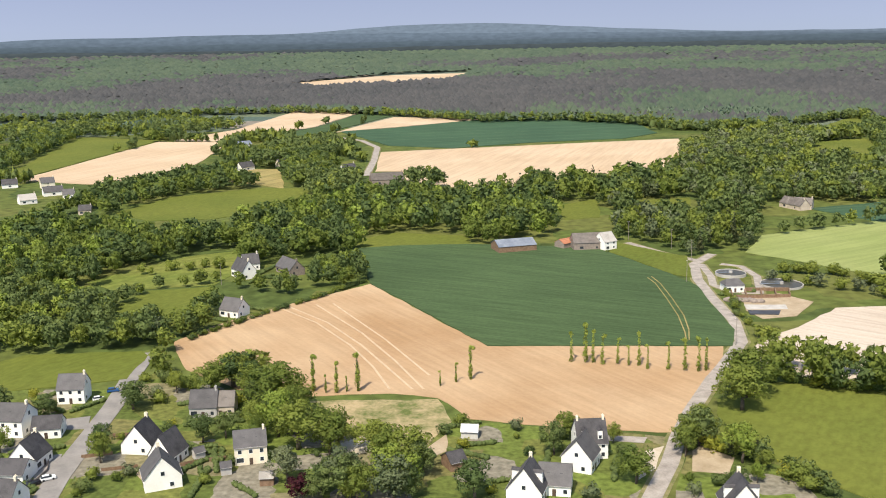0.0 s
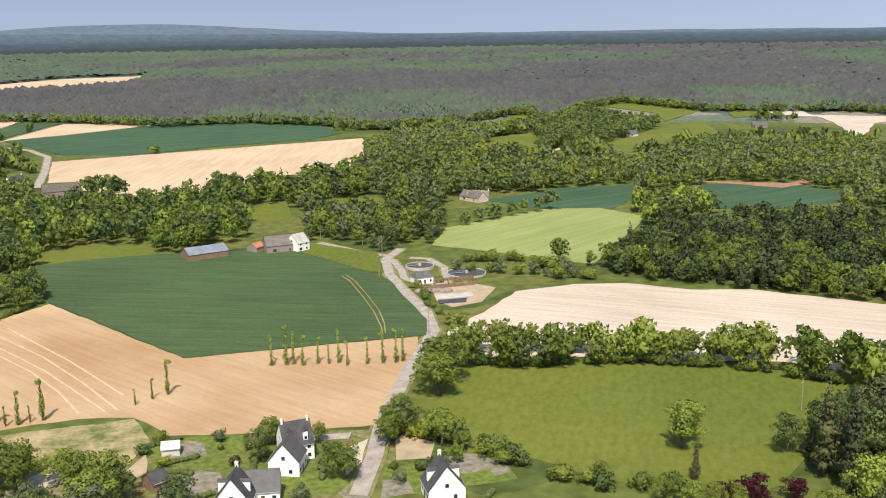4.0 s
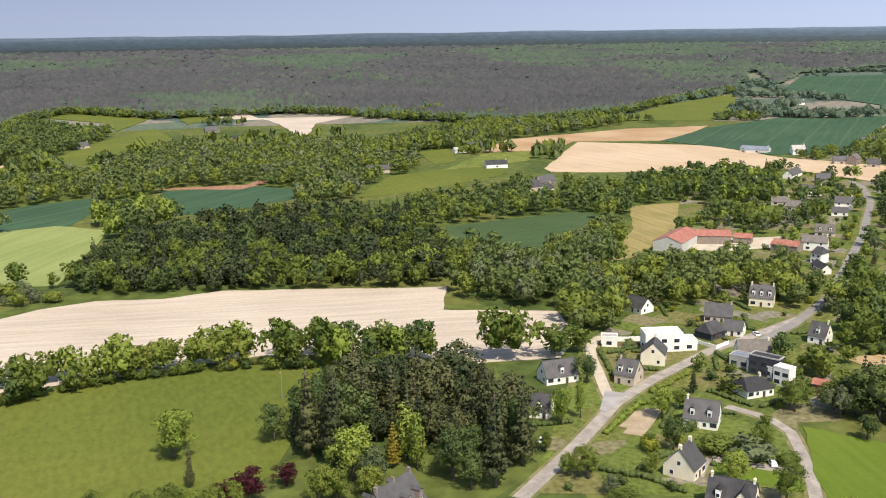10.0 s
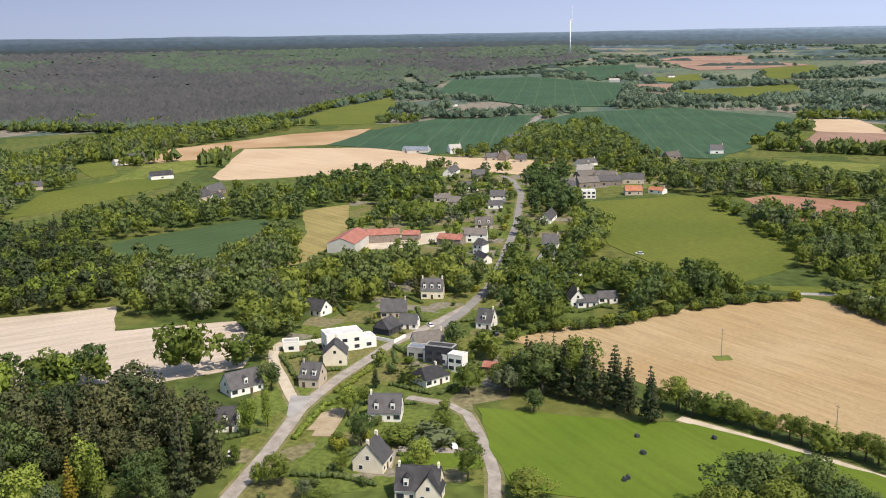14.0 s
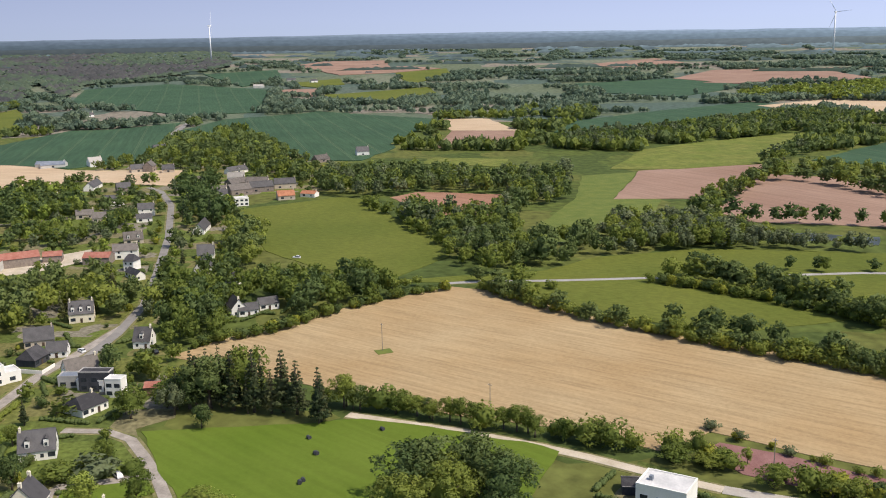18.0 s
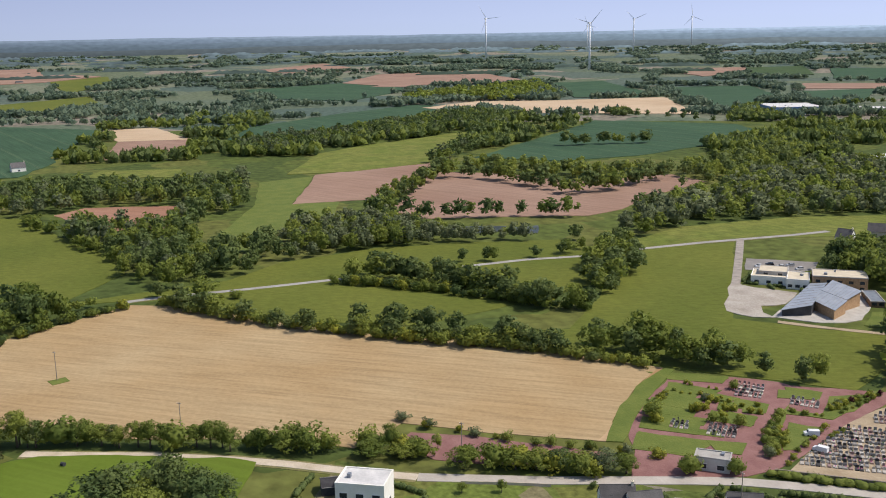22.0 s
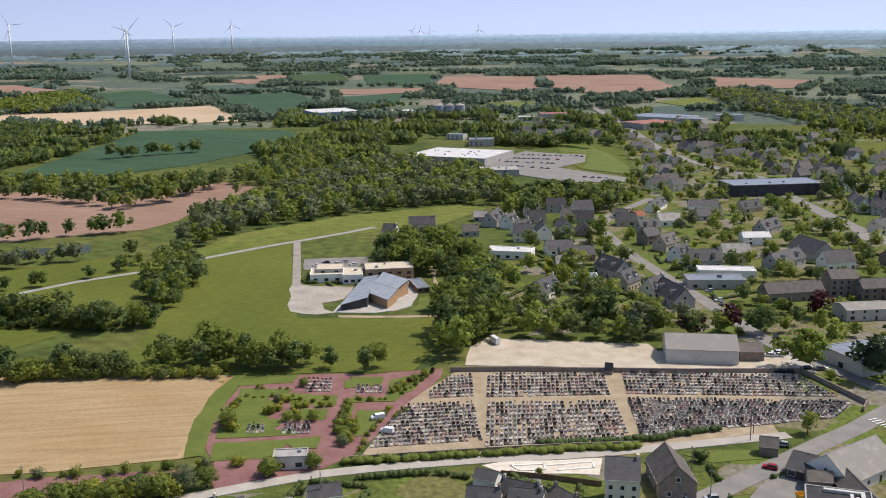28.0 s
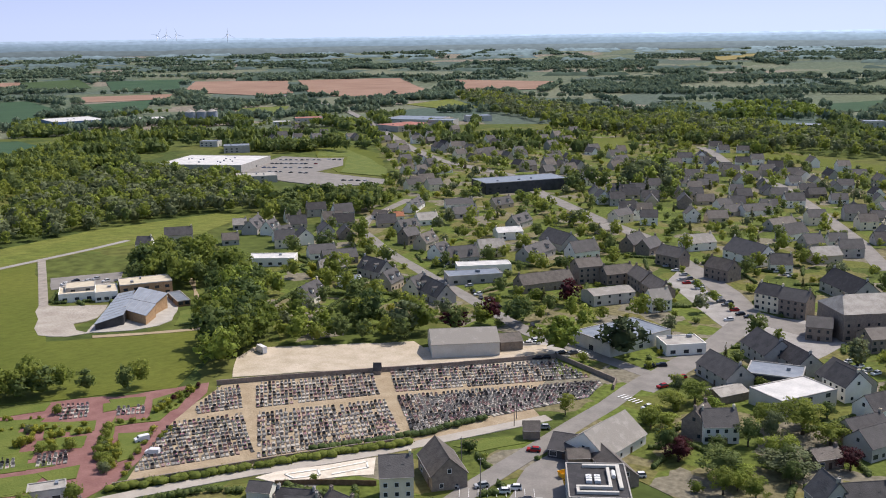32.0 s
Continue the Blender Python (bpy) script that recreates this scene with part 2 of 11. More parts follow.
class Shape:
    """Collects boxes, prisms and plates for one mesh."""

    def __init__(self):
        self.v, self.f = [], []

    def add(self, verts, faces):
        k = len(self.v)
        self.v += [tuple(v) for v in verts]
        self.f += [tuple(i + k for i in f) for f in faces]
        return self

    def box(self, x0, y0, z0, x1, y1, z1):
        return self.add([(x0, y0, z0), (x1, y0, z0), (x1, y1, z0), (x0, y1, z0), (x0, y0, z1), (x1, y0, z1), (x1, y1, z1), (x0, y1, z1)],
                        [(0, 3, 2, 1), (4, 5, 6, 7), (0, 1, 5, 4), (1, 2, 6, 5), (2, 3, 7, 6), (3, 0, 4, 7)])

    def prism(self, outline, z0, z1):
        n = len(outline)
        return self.add([(x, y, z0) for x, y in outline] + [(x, y, z1) for x, y in outline],
                        [tuple(range(n - 1, -1, -1)), tuple(range(n, 2 * n))] + [(i, (i + 1) % n, n + (i + 1) % n, n + i) for i in range(n)])

    def tube(self, a, b, ra, rb, sides=6):
        a, b = Vector(a), Vector(b)
        q = (b - a).to_track_quat("Z", "Y").to_matrix()
        ring = [Vector((math.cos(math.tau * i / sides), math.sin(math.tau * i / sides), 0)) for i in range(sides)]
        return self.add([a + q @ (r * ra) for r in ring] + [b + q @ (r * rb) for r in ring],
                        [tuple(range(sides - 1, -1, -1)), tuple(range(sides, 2 * sides))] + [(i, (i + 1) % sides, sides + (i + 1) % sides, sides + i) for i in range(sides)])

    def plate(self, quad, thick):
        """A slab on four corners, thickened downwards along its normal."""
        q = [Vector(c) for c in quad]
        d = (q[1] - q[0]).cross(q[2] - q[0]).normalized() * thick
        if d.z < 0:
            q = q[::-1]
            d = -d
        return self.add(q + [c - d for c in q], [(0, 1, 2, 3), (7, 6, 5, 4), (0, 4, 5, 1), (1, 5, 6, 2), (2, 6, 7, 3), (3, 7, 4, 0)])

    def mesh(self, name, mat, smooth=False):
        return soup(name, self.v, self.f, mat, smooth=smooth)


def part(name, me, parent, label="", m=None):
    ob = new(name, me)
    ob.parent = parent
    if m is not None:
        ob.matrix_basis = m
    return tagged(ob, label)


def thing(name, label, category, m, group="", kind="", me=None):
    ob = new(name, me)
    ob.matrix_basis = m
    return tagged(ob, label, category, group, kind)


# ---- land ----
SITES, ROADS, COVER = [], [], []


def lay_ground():
    radii = [0.0] + [25 * 1.1 ** i for i in range(58) if 25 * 1.1 ** i < 4850] + [4940]
    n = 120
    v, f = [(0, 0, 0)], []
    for r in radii[1:]:
        v += [(r * math.sin(math.tau * i / n), r * math.cos(math.tau * i / n), height(r, 0)) for i in range(n)]
    f = [(0, 1 + (i + 1) % n, 1 + i) for i in range(n)]
    for k in range(len(radii) - 2):
        a, b = 1 + k * n, 1 + (k + 1) * n
        f += [(a + i, a + (i + 1) % n, b + (i + 1) % n, b + i) for i in range(n)]
    # The haze-tinted plots take over beyond 1263 m.
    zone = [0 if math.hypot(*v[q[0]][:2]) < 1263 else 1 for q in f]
    ob = new("ground", soup("ground", v, f, [NEARBY, HAZED_COUNTRY], zone, smooth=True))
    tagged(ob, "green open country with rough grass and low scrub, haze-tinted far out", "ground", kind="structure")


def densify(points, step, jitter, closed=True):
    rnd = random.Random(len(points) * 7 + int(points[0][0]))
    out = []
    n = len(points)
    for i in range(n if closed else n - 1):
        a, b = points[i], points[(i + 1) % n]
        k = max(1, int(math.dist(a, b) / step))
        for j in range(k):
            s = j / k
            w = jitter if j else 0
            out.append((a[0] + (b[0] - a[0]) * s + rnd.uniform(-w, w), a[1] + (b[1] - a[1]) * s + rnd.uniform(-w, w)))
    if not closed:
        out.append(points[-1])
    return out


def patch(name, label, mat, points, lift=0.1, category="field", jitter=0.6, kind="structure"):
    """A piece of ground cover with a slightly uneven outline, standing lift metres proud."""
    if category != "garden ground":
        COVER.append(points)
    far = sum(math.hypot(*p) for p in points) / len(points)
    ring = densify(points, max(6.0, far / 60), jitter * max(1, far / 500))
    bm = bmesh.new()
    face = bm.faces.new([bm.verts.new((x, y, 0)) for x, y in ring])
    bmesh.ops.triangulate(bm, faces=[face])
    if far > 1640:
        for _ in range(4):
            long = [e for e in bm.edges if e.calc_length() > 90]
            if not long:
                break
            bmesh.ops.subdivide_edges(bm, edges=long, cuts=1)
            bmesh.ops.triangulate(bm, faces=bm.faces[:])
    up = lift + max(0, far - 630) * 0.0007 + 0.005 * (len(COVER) % 17)
    for v in bm.verts:
        v.co.z = height(v.co.x, v.co.y) + up
    rim = [e for e in bm.edges if e.is_boundary]
    made = bmesh.ops.extrude_edge_only(bm, edges=rim)["geom"]
    for v in made:
        if isinstance(v, bmesh.types.BMVert):
            v.co.z -= up + 0.3
    bmesh.ops.recalc_face_normals(bm, faces=bm.faces[:])
    if sum(f.normal.z * f.calc_area() for f in bm.faces) < 0:
        bmesh.ops.reverse_faces(bm, faces=bm.faces[:])
    me = bpy.data.meshes.new(name)
    bm.to_mesh(me)
    bm.free()
    me.materials.append(mat)
    return tagged(new(name, me), label, category, kind=kind)


def strip(name, label, mat, points, width, lift=0.16, category="road", kind="structure"):
    """A road or path along a line."""
    ROADS.append((points, width))
    lift += 0.012 * (len(ROADS) % 9)
    ribbon(name, label, mat, points, width, lift, category, kind)
    if name in ("lane", "main_road", "country_lane", "farm_track", "drive"):
        ribbon("verge", "dry grass verge beside the road", VERGE, points, width + 2.2, lift - 0.09, "verge", kind)


def ribbon(name, label, mat, points, width, lift, category, kind):
    pts = [Vector((*p, 0)) for p in densify(points, 25, 0, closed=False)]
    v, f = [], []
    for i, p in enumerate(pts):
        d = (pts[min(i + 1, len(pts) - 1)] - pts[max(i - 1, 0)]).normalized()
        s = Vector((-d.y, d.x, 0)) * width / 2
        z = height(p.x, p.y) + lift + max(0, p.length - 630) * 0.0009
        for q, w in ((p + s, z), (p - s, z), (p - s * 1.02, z - lift - 0.3), (p + s * 1.02, z - lift - 0.3)):
            v.append((q.x, q.y, w))
        if i:
            a, b = 4 * i - 4, 4 * i
            f += [(a, a + 1, b + 1, b), (a + 1, a + 2, b + 2, b + 1), (a + 3, a, b, b + 3)]
    me = soup(name, v, f, mat)
    bm = bmesh.new()
    bm.from_mesh(me)
    if sum(fc.normal.z for fc in bm.faces) < 0:
        bmesh.ops.reverse_faces(bm, faces=bm.faces[:])
        bm.to_mesh(me)
    bm.free()
    return tagged(new(name, me), label, category, kind=kind)


# ---- trees ----
def leaves(rnd, centres, radii, count, size, flat=0.75):
    """Leaf sprays over the outer halves of rounded boughs: count triangles as an array n x 3 x 3, and their normals."""
    out = np.empty((count, 3, 3))
    w = np.array(radii) ** 2
    pick = rnd.choice(len(centres), count, p=w / w.sum())
    d = rnd.normal(size=(count, 3))
    d[:, 2] += 0.3
    d /= np.linalg.norm(d, axis=1)[:, None]
    c = np.array(centres)[pick] + d * (np.array(radii)[pick] * rnd.uniform(0.6, 1.12, count))[:, None] * np.array([1, 1, flat])
    nrm = d + rnd.normal(scale=0.5, size=(count, 3))
    nrm /= np.linalg.norm(nrm, axis=1)[:, None]
    a = np.cross(nrm, rnd.normal(size=(count, 3)))
    a /= np.linalg.norm(a, axis=1)[:, None]
    b = np.cross(nrm, a)
    s = size * rnd.uniform(0.65, 1.3, count)[:, None]
    e = size * rnd.uniform(0.65, 1.3, count)[:, None]
    out[:, 0], out[:, 1], out[:, 2] = c - a * s - b * e * 0.6, c + a * s - b * e * 0.6, c + b * e
    return out, 0.7 * d + 0.3 * nrm


def lump(rnd, c, r, flat=0.75):
    """A dented ball of 20 faces, the dense inside of a bough."""
    t = (1 + 5 ** 0.5) / 2
    v = np.array([(-1, t, 0), (1, t, 0), (-1, -t, 0), (1, -t, 0), (0, -1, t), (0, 1, t), (0, -1, -t), (0, 1, -t), (t, 0, -1), (t, 0, 1), (-t, 0, -1), (-t, 0, 1)]) / 1.902
    f = np.array([(0, 11, 5), (0, 5, 1), (0, 1, 7), (0, 7, 10), (0, 10, 11), (1, 5, 9), (5, 11, 4), (11, 10, 2), (10, 7, 6), (7, 1, 8), (3, 9, 4), (3, 4, 2), (3, 2, 6), (3, 6, 8), (3, 8, 9), (4, 9, 5), (2, 4, 11), (6, 2, 10), (8, 6, 7), (9, 8, 1)])
    v = v * rnd.uniform(0.8, 1.1, (12, 1)) * r * np.array([1, 1, flat]) + np.array(c)
    return v, f


def crown_arrays(seed, form, count, size, core):
    """A crown for a tree one unit high: vertices, triangles and normals. core: how many dense lumps lie inside."""
    rnd = np.random.default_rng(seed)
    flat, middle = 0.8, np.array([0, 0, 0.5])
    if form == "round":
        # boughs over an uneven dome, wider on one side, with a few gaps
        n = 30
        ang, lift = rnd.uniform(0, math.tau, n), rnd.uniform(-0.75, 1.0, n)
        lean = 1 + 0.22 * np.cos(ang - rnd.uniform(0, math.tau)) + 0.12 * np.cos(3 * ang + rnd.uniform(0, math.tau))
        rad = 0.31 * np.sqrt(np.maximum(0.05, 1 - np.abs(lift) ** 2.2)) * lean * rnd.uniform(0.75, 1.1, n)
        cs = [(r * math.cos(a), r * math.sin(a), 0.54 + 0.33 * z) for r, a, z in zip(rad, ang, lift)] + [(0, 0, 0.42), (0.03, 0, 0.62), (0.03, 0.02, 0.84)]
        rs = list(rnd.uniform(0.075, 0.135, n)) + [0.2, 0.22, 0.11]
        inner = [((0, 0, 0.54), 0.2), ((0.02, 0, 0.36), 0.16)]
    elif form == "bush":
        n = 14
        ang = rnd.uniform(0, math.tau, n)
        rad = rnd.uniform(0.2, 0.46, n)
        cs = [(r * math.cos(a), r * math.sin(a), z) for r, a, z in zip(rad, ang, rnd.uniform(0.2, 0.75, n))] + [(0, 0, 0.5)]
        rs = list(rnd.uniform(0.14, 0.26, n)) + [0.4]
        inner = [((0, 0, 0.4), 0.33)]
    elif form == "column":
        # an ivy-clad stem with a leaning tuft at its head
        zs = np.linspace(0.06, 0.86, 12)
        cs = [(rnd.uniform(-0.012, 0.012), rnd.uniform(-0.012, 0.012), z) for z in zs]
        rs = [0.066 * (1.05 - 0.55 * z) * rnd.uniform(0.55, 1.25) for z in zs]
        t = rnd.uniform(0, math.tau)
        for k in range(4):
            cs.append((0.03 * k * math.cos(t), 0.03 * k * math.sin(t), 0.93 + rnd.uniform(-0.02, 0.03)))
            rs.append(0.048)
        flat, inner = 1.2, [((0, 0, 0.3), 0.03)]
    elif form == "slim":
        zs = np.linspace(0.15, 0.95, 16)
        cs = [(rnd.uniform(-0.07, 0.07), rnd.uniform(-0.07, 0.07), z) for z in zs]
        rs = [0.14 * math.sin(math.pi * (0.12 + 0.82 * z)) + 0.02 for z in zs]
        flat, inner = 0.9, [((0, 0, 0.4), 0.1), ((0, 0, 0.65), 0.09)]
    else:
        # whorls of drooping boughs that shorten towards the tip
        cs, rs = [], []
        for z in np.linspace(0.2, 0.98, 13):
            reach = 0.19 * (1.03 - z) ** 0.75 * rnd.uniform(0.7, 1.15)
            turn = rnd.uniform(0, math.tau)
            for k in range(5):
                r = reach * rnd.uniform(0.35, 0.85)
                cs.append((r * math.cos(turn + k * 1.257), r * math.sin(turn + k * 1.257), z - 0.35 * r))
                rs.append(max(0.016, reach * 0.42))
        flat, inner = 0.45, [((0, 0, 0.45), 0.07), ((0, 0, 0.65), 0.05), ((0, 0, 0.3), 0.07)]
    q, up = leaves(rnd, cs, rs, count, size, flat)
    vs, fs, ns, base = [q.reshape(-1, 3)], [np.arange(count * 3).reshape(-1, 3)], [np.repeat(up, 3, axis=0)], count * 3
    for c, r in inner[:core]:
        a, b = lump(rnd, c, r, 1.1 if form != "pine" else 2.2)
        vs.append(a)
        fs.append(b + base)
        ns.append((a - np.array(c)) / r)
        base += len(a)
    v, nn = np.concatenate(vs), np.concatenate(ns)
    away = (v - middle) * np.array([1, 1, 0.7 if form in ("round", "bush") else 0.15])
    nn = nn + 0.55 * away / (np.linalg.norm(away, axis=1)[:, None] + 1e-6)
    nn /= np.linalg.norm(nn, axis=1)[:, None] + 1e-9
    return v, np.concatenate(fs), nn


def trunk_shape(seed, form):
    rnd = random.Random(seed)
    s = Shape()
    top = {"round": 0.62, "bush": 0.4, "column": 0.95, "slim": 0.85, "pine": 0.95}[form]
    w = {"round": 0.03, "bush": 0.02, "column": 0.022, "slim": 0.018, "pine": 0.02}[form]
    s.tube((0, 0, -0.03), (0.01, 0, top * 0.45), w * 1.15, w * 0.8, 8)
    s.tube((0.01, 0, top * 0.45), (0, 0.01, top), w * 0.8, w * 0.3, 7)
    for i in range(5 if form == "round" else 3):
        a = rnd.uniform(0, math.tau)
        z = top * rnd.uniform(0.35, 0.75)
        r = 0.2 if form in ("round", "bush") else 0.07
        s.tube((0, 0, z), (r * math.cos(a), r * math.sin(a), z + rnd.uniform(0.12, 0.2)), w * 0.5, w * 0.15, 5)
    return s


FORMS = {"oak": ("round", OAK, "oak tree with a broad leafy crown"), "dark": ("round", DARKLEAF, "dark green broadleaf tree with a dense crown"),
         "lime": ("round", LIMELEAF, "fresh yellow-green broadleaf tree in spring leaf"), "willow": ("round", GREYLEAF, "grey-green willow with a loose crown"),
         "bush": ("bush", OAK, "rounded green leafy garden shrub"), "darkbush": ("bush", DARKLEAF, "dense dark green evergreen shrub"), "limebush": ("bush", YELLOWLEAF, "bright yellow-green leafy shrub"),
         "greybush": ("bush", GREYLEAF, "pale grey-green blossoming garden shrub"), "copper": ("round", COPPER, "copper beech with dark red leaves"),
         "pollard": ("column", LIMELEAF, "tall ivy-clad pollard oak with a tufted top"), "slim": ("slim", LIMELEAF, "slim upright light green tree"), "poplar": ("slim", DARKLEAF, "slim dark green upright tree"),
         "cedar": ("round", NEEDLE, "dark round-crowned old pine"), "pine": ("pine", NEEDLE, "dark conifer with drooping boughs"), "gold": ("pine", GOLD, "golden yellow conifer beside the dark grove")}
NEAR = 340.0
models, mid_, low, far_ = {}, {}, {}, {}
NEAR_LEAVES = {"round": (1900, 0.0235), "pine": (1500, 0.019), "bush": (420, 0.06), "column": (600, 0.022), "slim": (900, 0.024)}
for key, (form, mat, label) in FORMS.items():
    s0 = list(FORMS).index(key) * 10
    models[key] = []
    for i in range(4 if form in ("round", "pine") else 3):
        v, f, nn = crown_arrays(s0 + i, form, *NEAR_LEAVES[form], 1)
        models[key].append((bulk(key + "_crown", v, f, 3, [mat], None, nn), trunk_shape(s0 + i, form).mesh(key + "_trunk", BARK, True)))
    mid_[key] = [crown_arrays(s0 + 5 + i, form, 290, {"column": 0.026, "bush": 0.07, "slim": 0.045, "pine": 0.036}.get(form, 0.056), 2) for i in range(4)]
    low[key] = [crown_arrays(s0 + 5 + i, form, 104, {"column": 0.04, "bush": 0.11, "slim": 0.065, "pine": 0.052}.get(form, 0.086), 1) for i in range(4)]
    far_[key] = [crown_arrays(s0 + 5 + i, form, 54, {"column": 0.06, "bush": 0.16, "slim": 0.09, "pine": 0.075}.get(form, 0.118), 1) for i in range(4)]



def plant(places, name, label, category="tree line", group="trees"):
    """Places are x, y, height, width factor, kind. Near ones become trees of their own; the rest is joined into one stand."""
    rnd = random.Random(len(places) + int(abs(places[0][0])) if places else 0)
    vs, fs, ws, ns, base, mats = [], [], [], [], 0, []
    for x, y, h, w, kind in places:
        r = math.hypot(x, y)
        m = pose(x, y, height(x, y), 0, 0, rnd.uniform(0, 360)) @ Matrix.Diagonal((h * w, h * w, h, 1))
        form, mat, text = FORMS[kind]
        if r < (NEAR if form != "bush" else 300.0):
            crown, trunk = rnd.choice(models[kind])
            what = "shrub" if form == "bush" else "tree"
            if form == "bush":
                thing("shrub", text, what, m, group, me=crown)
                continue
            ob = thing("conifer" if form == "pine" else "tree", text, what, m, group)
            part("trunk", trunk, ob)
            part("crown", crown, ob)
            continue
        v, f, nn = rnd.choice((mid_ if r < 600 else low if r < 1150 else far_)[kind])
        mm = np.array(m)
        nn = nn @ mm[:3, :3].T
        ns.append(nn / np.linalg.norm(nn, axis=1)[:, None])
        vs.append(v @ mm[:3, :3].T + mm[:3, 3])
        fs.append(f + base)
        base += len(v)
        if mat not in mats:
            mats.append(mat)
        ws.append(np.full(len(f), mats.index(mat)))
    if vs:
        tagged(new(name, bulk(name, np.concatenate(vs), np.concatenate(fs), 3, mats, np.concatenate(ws), np.concatenate(ns))), label, category, kind="stuff")


def mixed(rnd, kinds):
    """kinds: 'oak3 dark1' as weights."""
    names, weights = zip(*[(k.rstrip("0123456789"), int(k.lstrip("abcdefghijklmnopqrstuvwxyz"))) for k in kinds.split()])
    return rnd.choices(names, weights)[0]


def row_of_trees(name, label, points, kinds, gap, tall, wide=1.0, depth=2.0, category="tree line"):
    rnd = random.Random(int(abs(points[0][0] * 3 + points[0][1])))
    out = []
    for a, b in zip(points, points[1:]):
        d = math.dist(a, b)
        g = gap * max(1.0, math.hypot(*a) / 1768)
        k = max(1, round(d / g))
        for j in range(k):
            s = (j + rnd.uniform(0.1, 0.9)) / k
            kind = mixed(rnd, kinds)
            if not free(a[0] + (b[0] - a[0]) * s, a[1] + (b[1] - a[1]) * s, 0.5, False):
                continue
            h = tall * rnd.uniform(0.7, 1.2) * (0.42 if "bush" in kind and tall > 9 else 1.0)
            out.append((a[0] + (b[0] - a[0]) * s + rnd.uniform(-depth, depth), a[1] + (b[1] - a[1]) * s + rnd.uniform(-depth, depth), h, wide * rnd.uniform(0.8, 1.2), kind))
    if out:
        plant(out, name, label, category)


def inside(x, y, ring):
    hit = False
    j = len(ring) - 1
    for i in range(len(ring)):
        xi, yi = ring[i]
        xj, yj = ring[j]
        if (yi > y) != (yj > y) and x < (xj - xi) * (y - yi) / (yj - yi) + xi:
            hit = not hit
        j = i
    return hit


def crowds(x, y, rnd):
    """True on a house or street, and mostly true close before a house."""
    r = math.hypot(x, y)
    if r > 1010:
        return False
    if not free(x, y, 2.5, False):
        return True
    for step in (12, 26) if r > 380 else (12,):
        px, py = x * (1 + step / r), y * (1 + step / r)
        if rnd.random() < 0.85 and any((px - a) ** 2 + (py - b) ** 2 < (q + 4) ** 2 for a, b, q in SITES):
            return True
    return False


def wood(name, label, points, kinds, gap, tall, wide=1.0, category="wood"):
    """Trees over an area, with dark undergrowth beneath."""
    rnd = random.Random(int(abs(points[0][0] * 3 + points[0][1])))
    far = sum(math.hypot(*p) for p in points) / len(points)
    g = 0.87 * gap * max(1.05, far / 1074)
    xs, ys = [p[0] for p in points], [p[1] for p in points]
    near_fields = [c for c in COVER if min(p[0] for p in c) < max(xs) and max(p[0] for p in c) > min(xs) and min(p[1] for p in c) < max(ys) and max(p[1] for p in c) > min(ys)]
    out = []
    row = 0
    y = min(ys)
    while y < max(ys):
        x = min(xs) + (row % 2) * g / 2
        while x < max(xs):
            px, py = x + rnd.uniform(-0.35, 0.35) * g, y + rnd.uniform(-0.35, 0.35) * g
            if inside(px, py, points) and not any(inside(px, py, ring) for ring in near_fields) and not crowds(px, py, rnd):
                out.append((px, py, tall * (rnd.uniform(0.75, 1.2) if "pine" not in kinds else rnd.uniform(0.55, 1.25)), wide * max(1.0, far / 1137) ** 0.7 * rnd.uniform(0.75, 1.15), mixed(rnd, kinds)))
            x += g
        y += g * 0.87
        row += 1
    if out:
        plant(out, name, label, category)


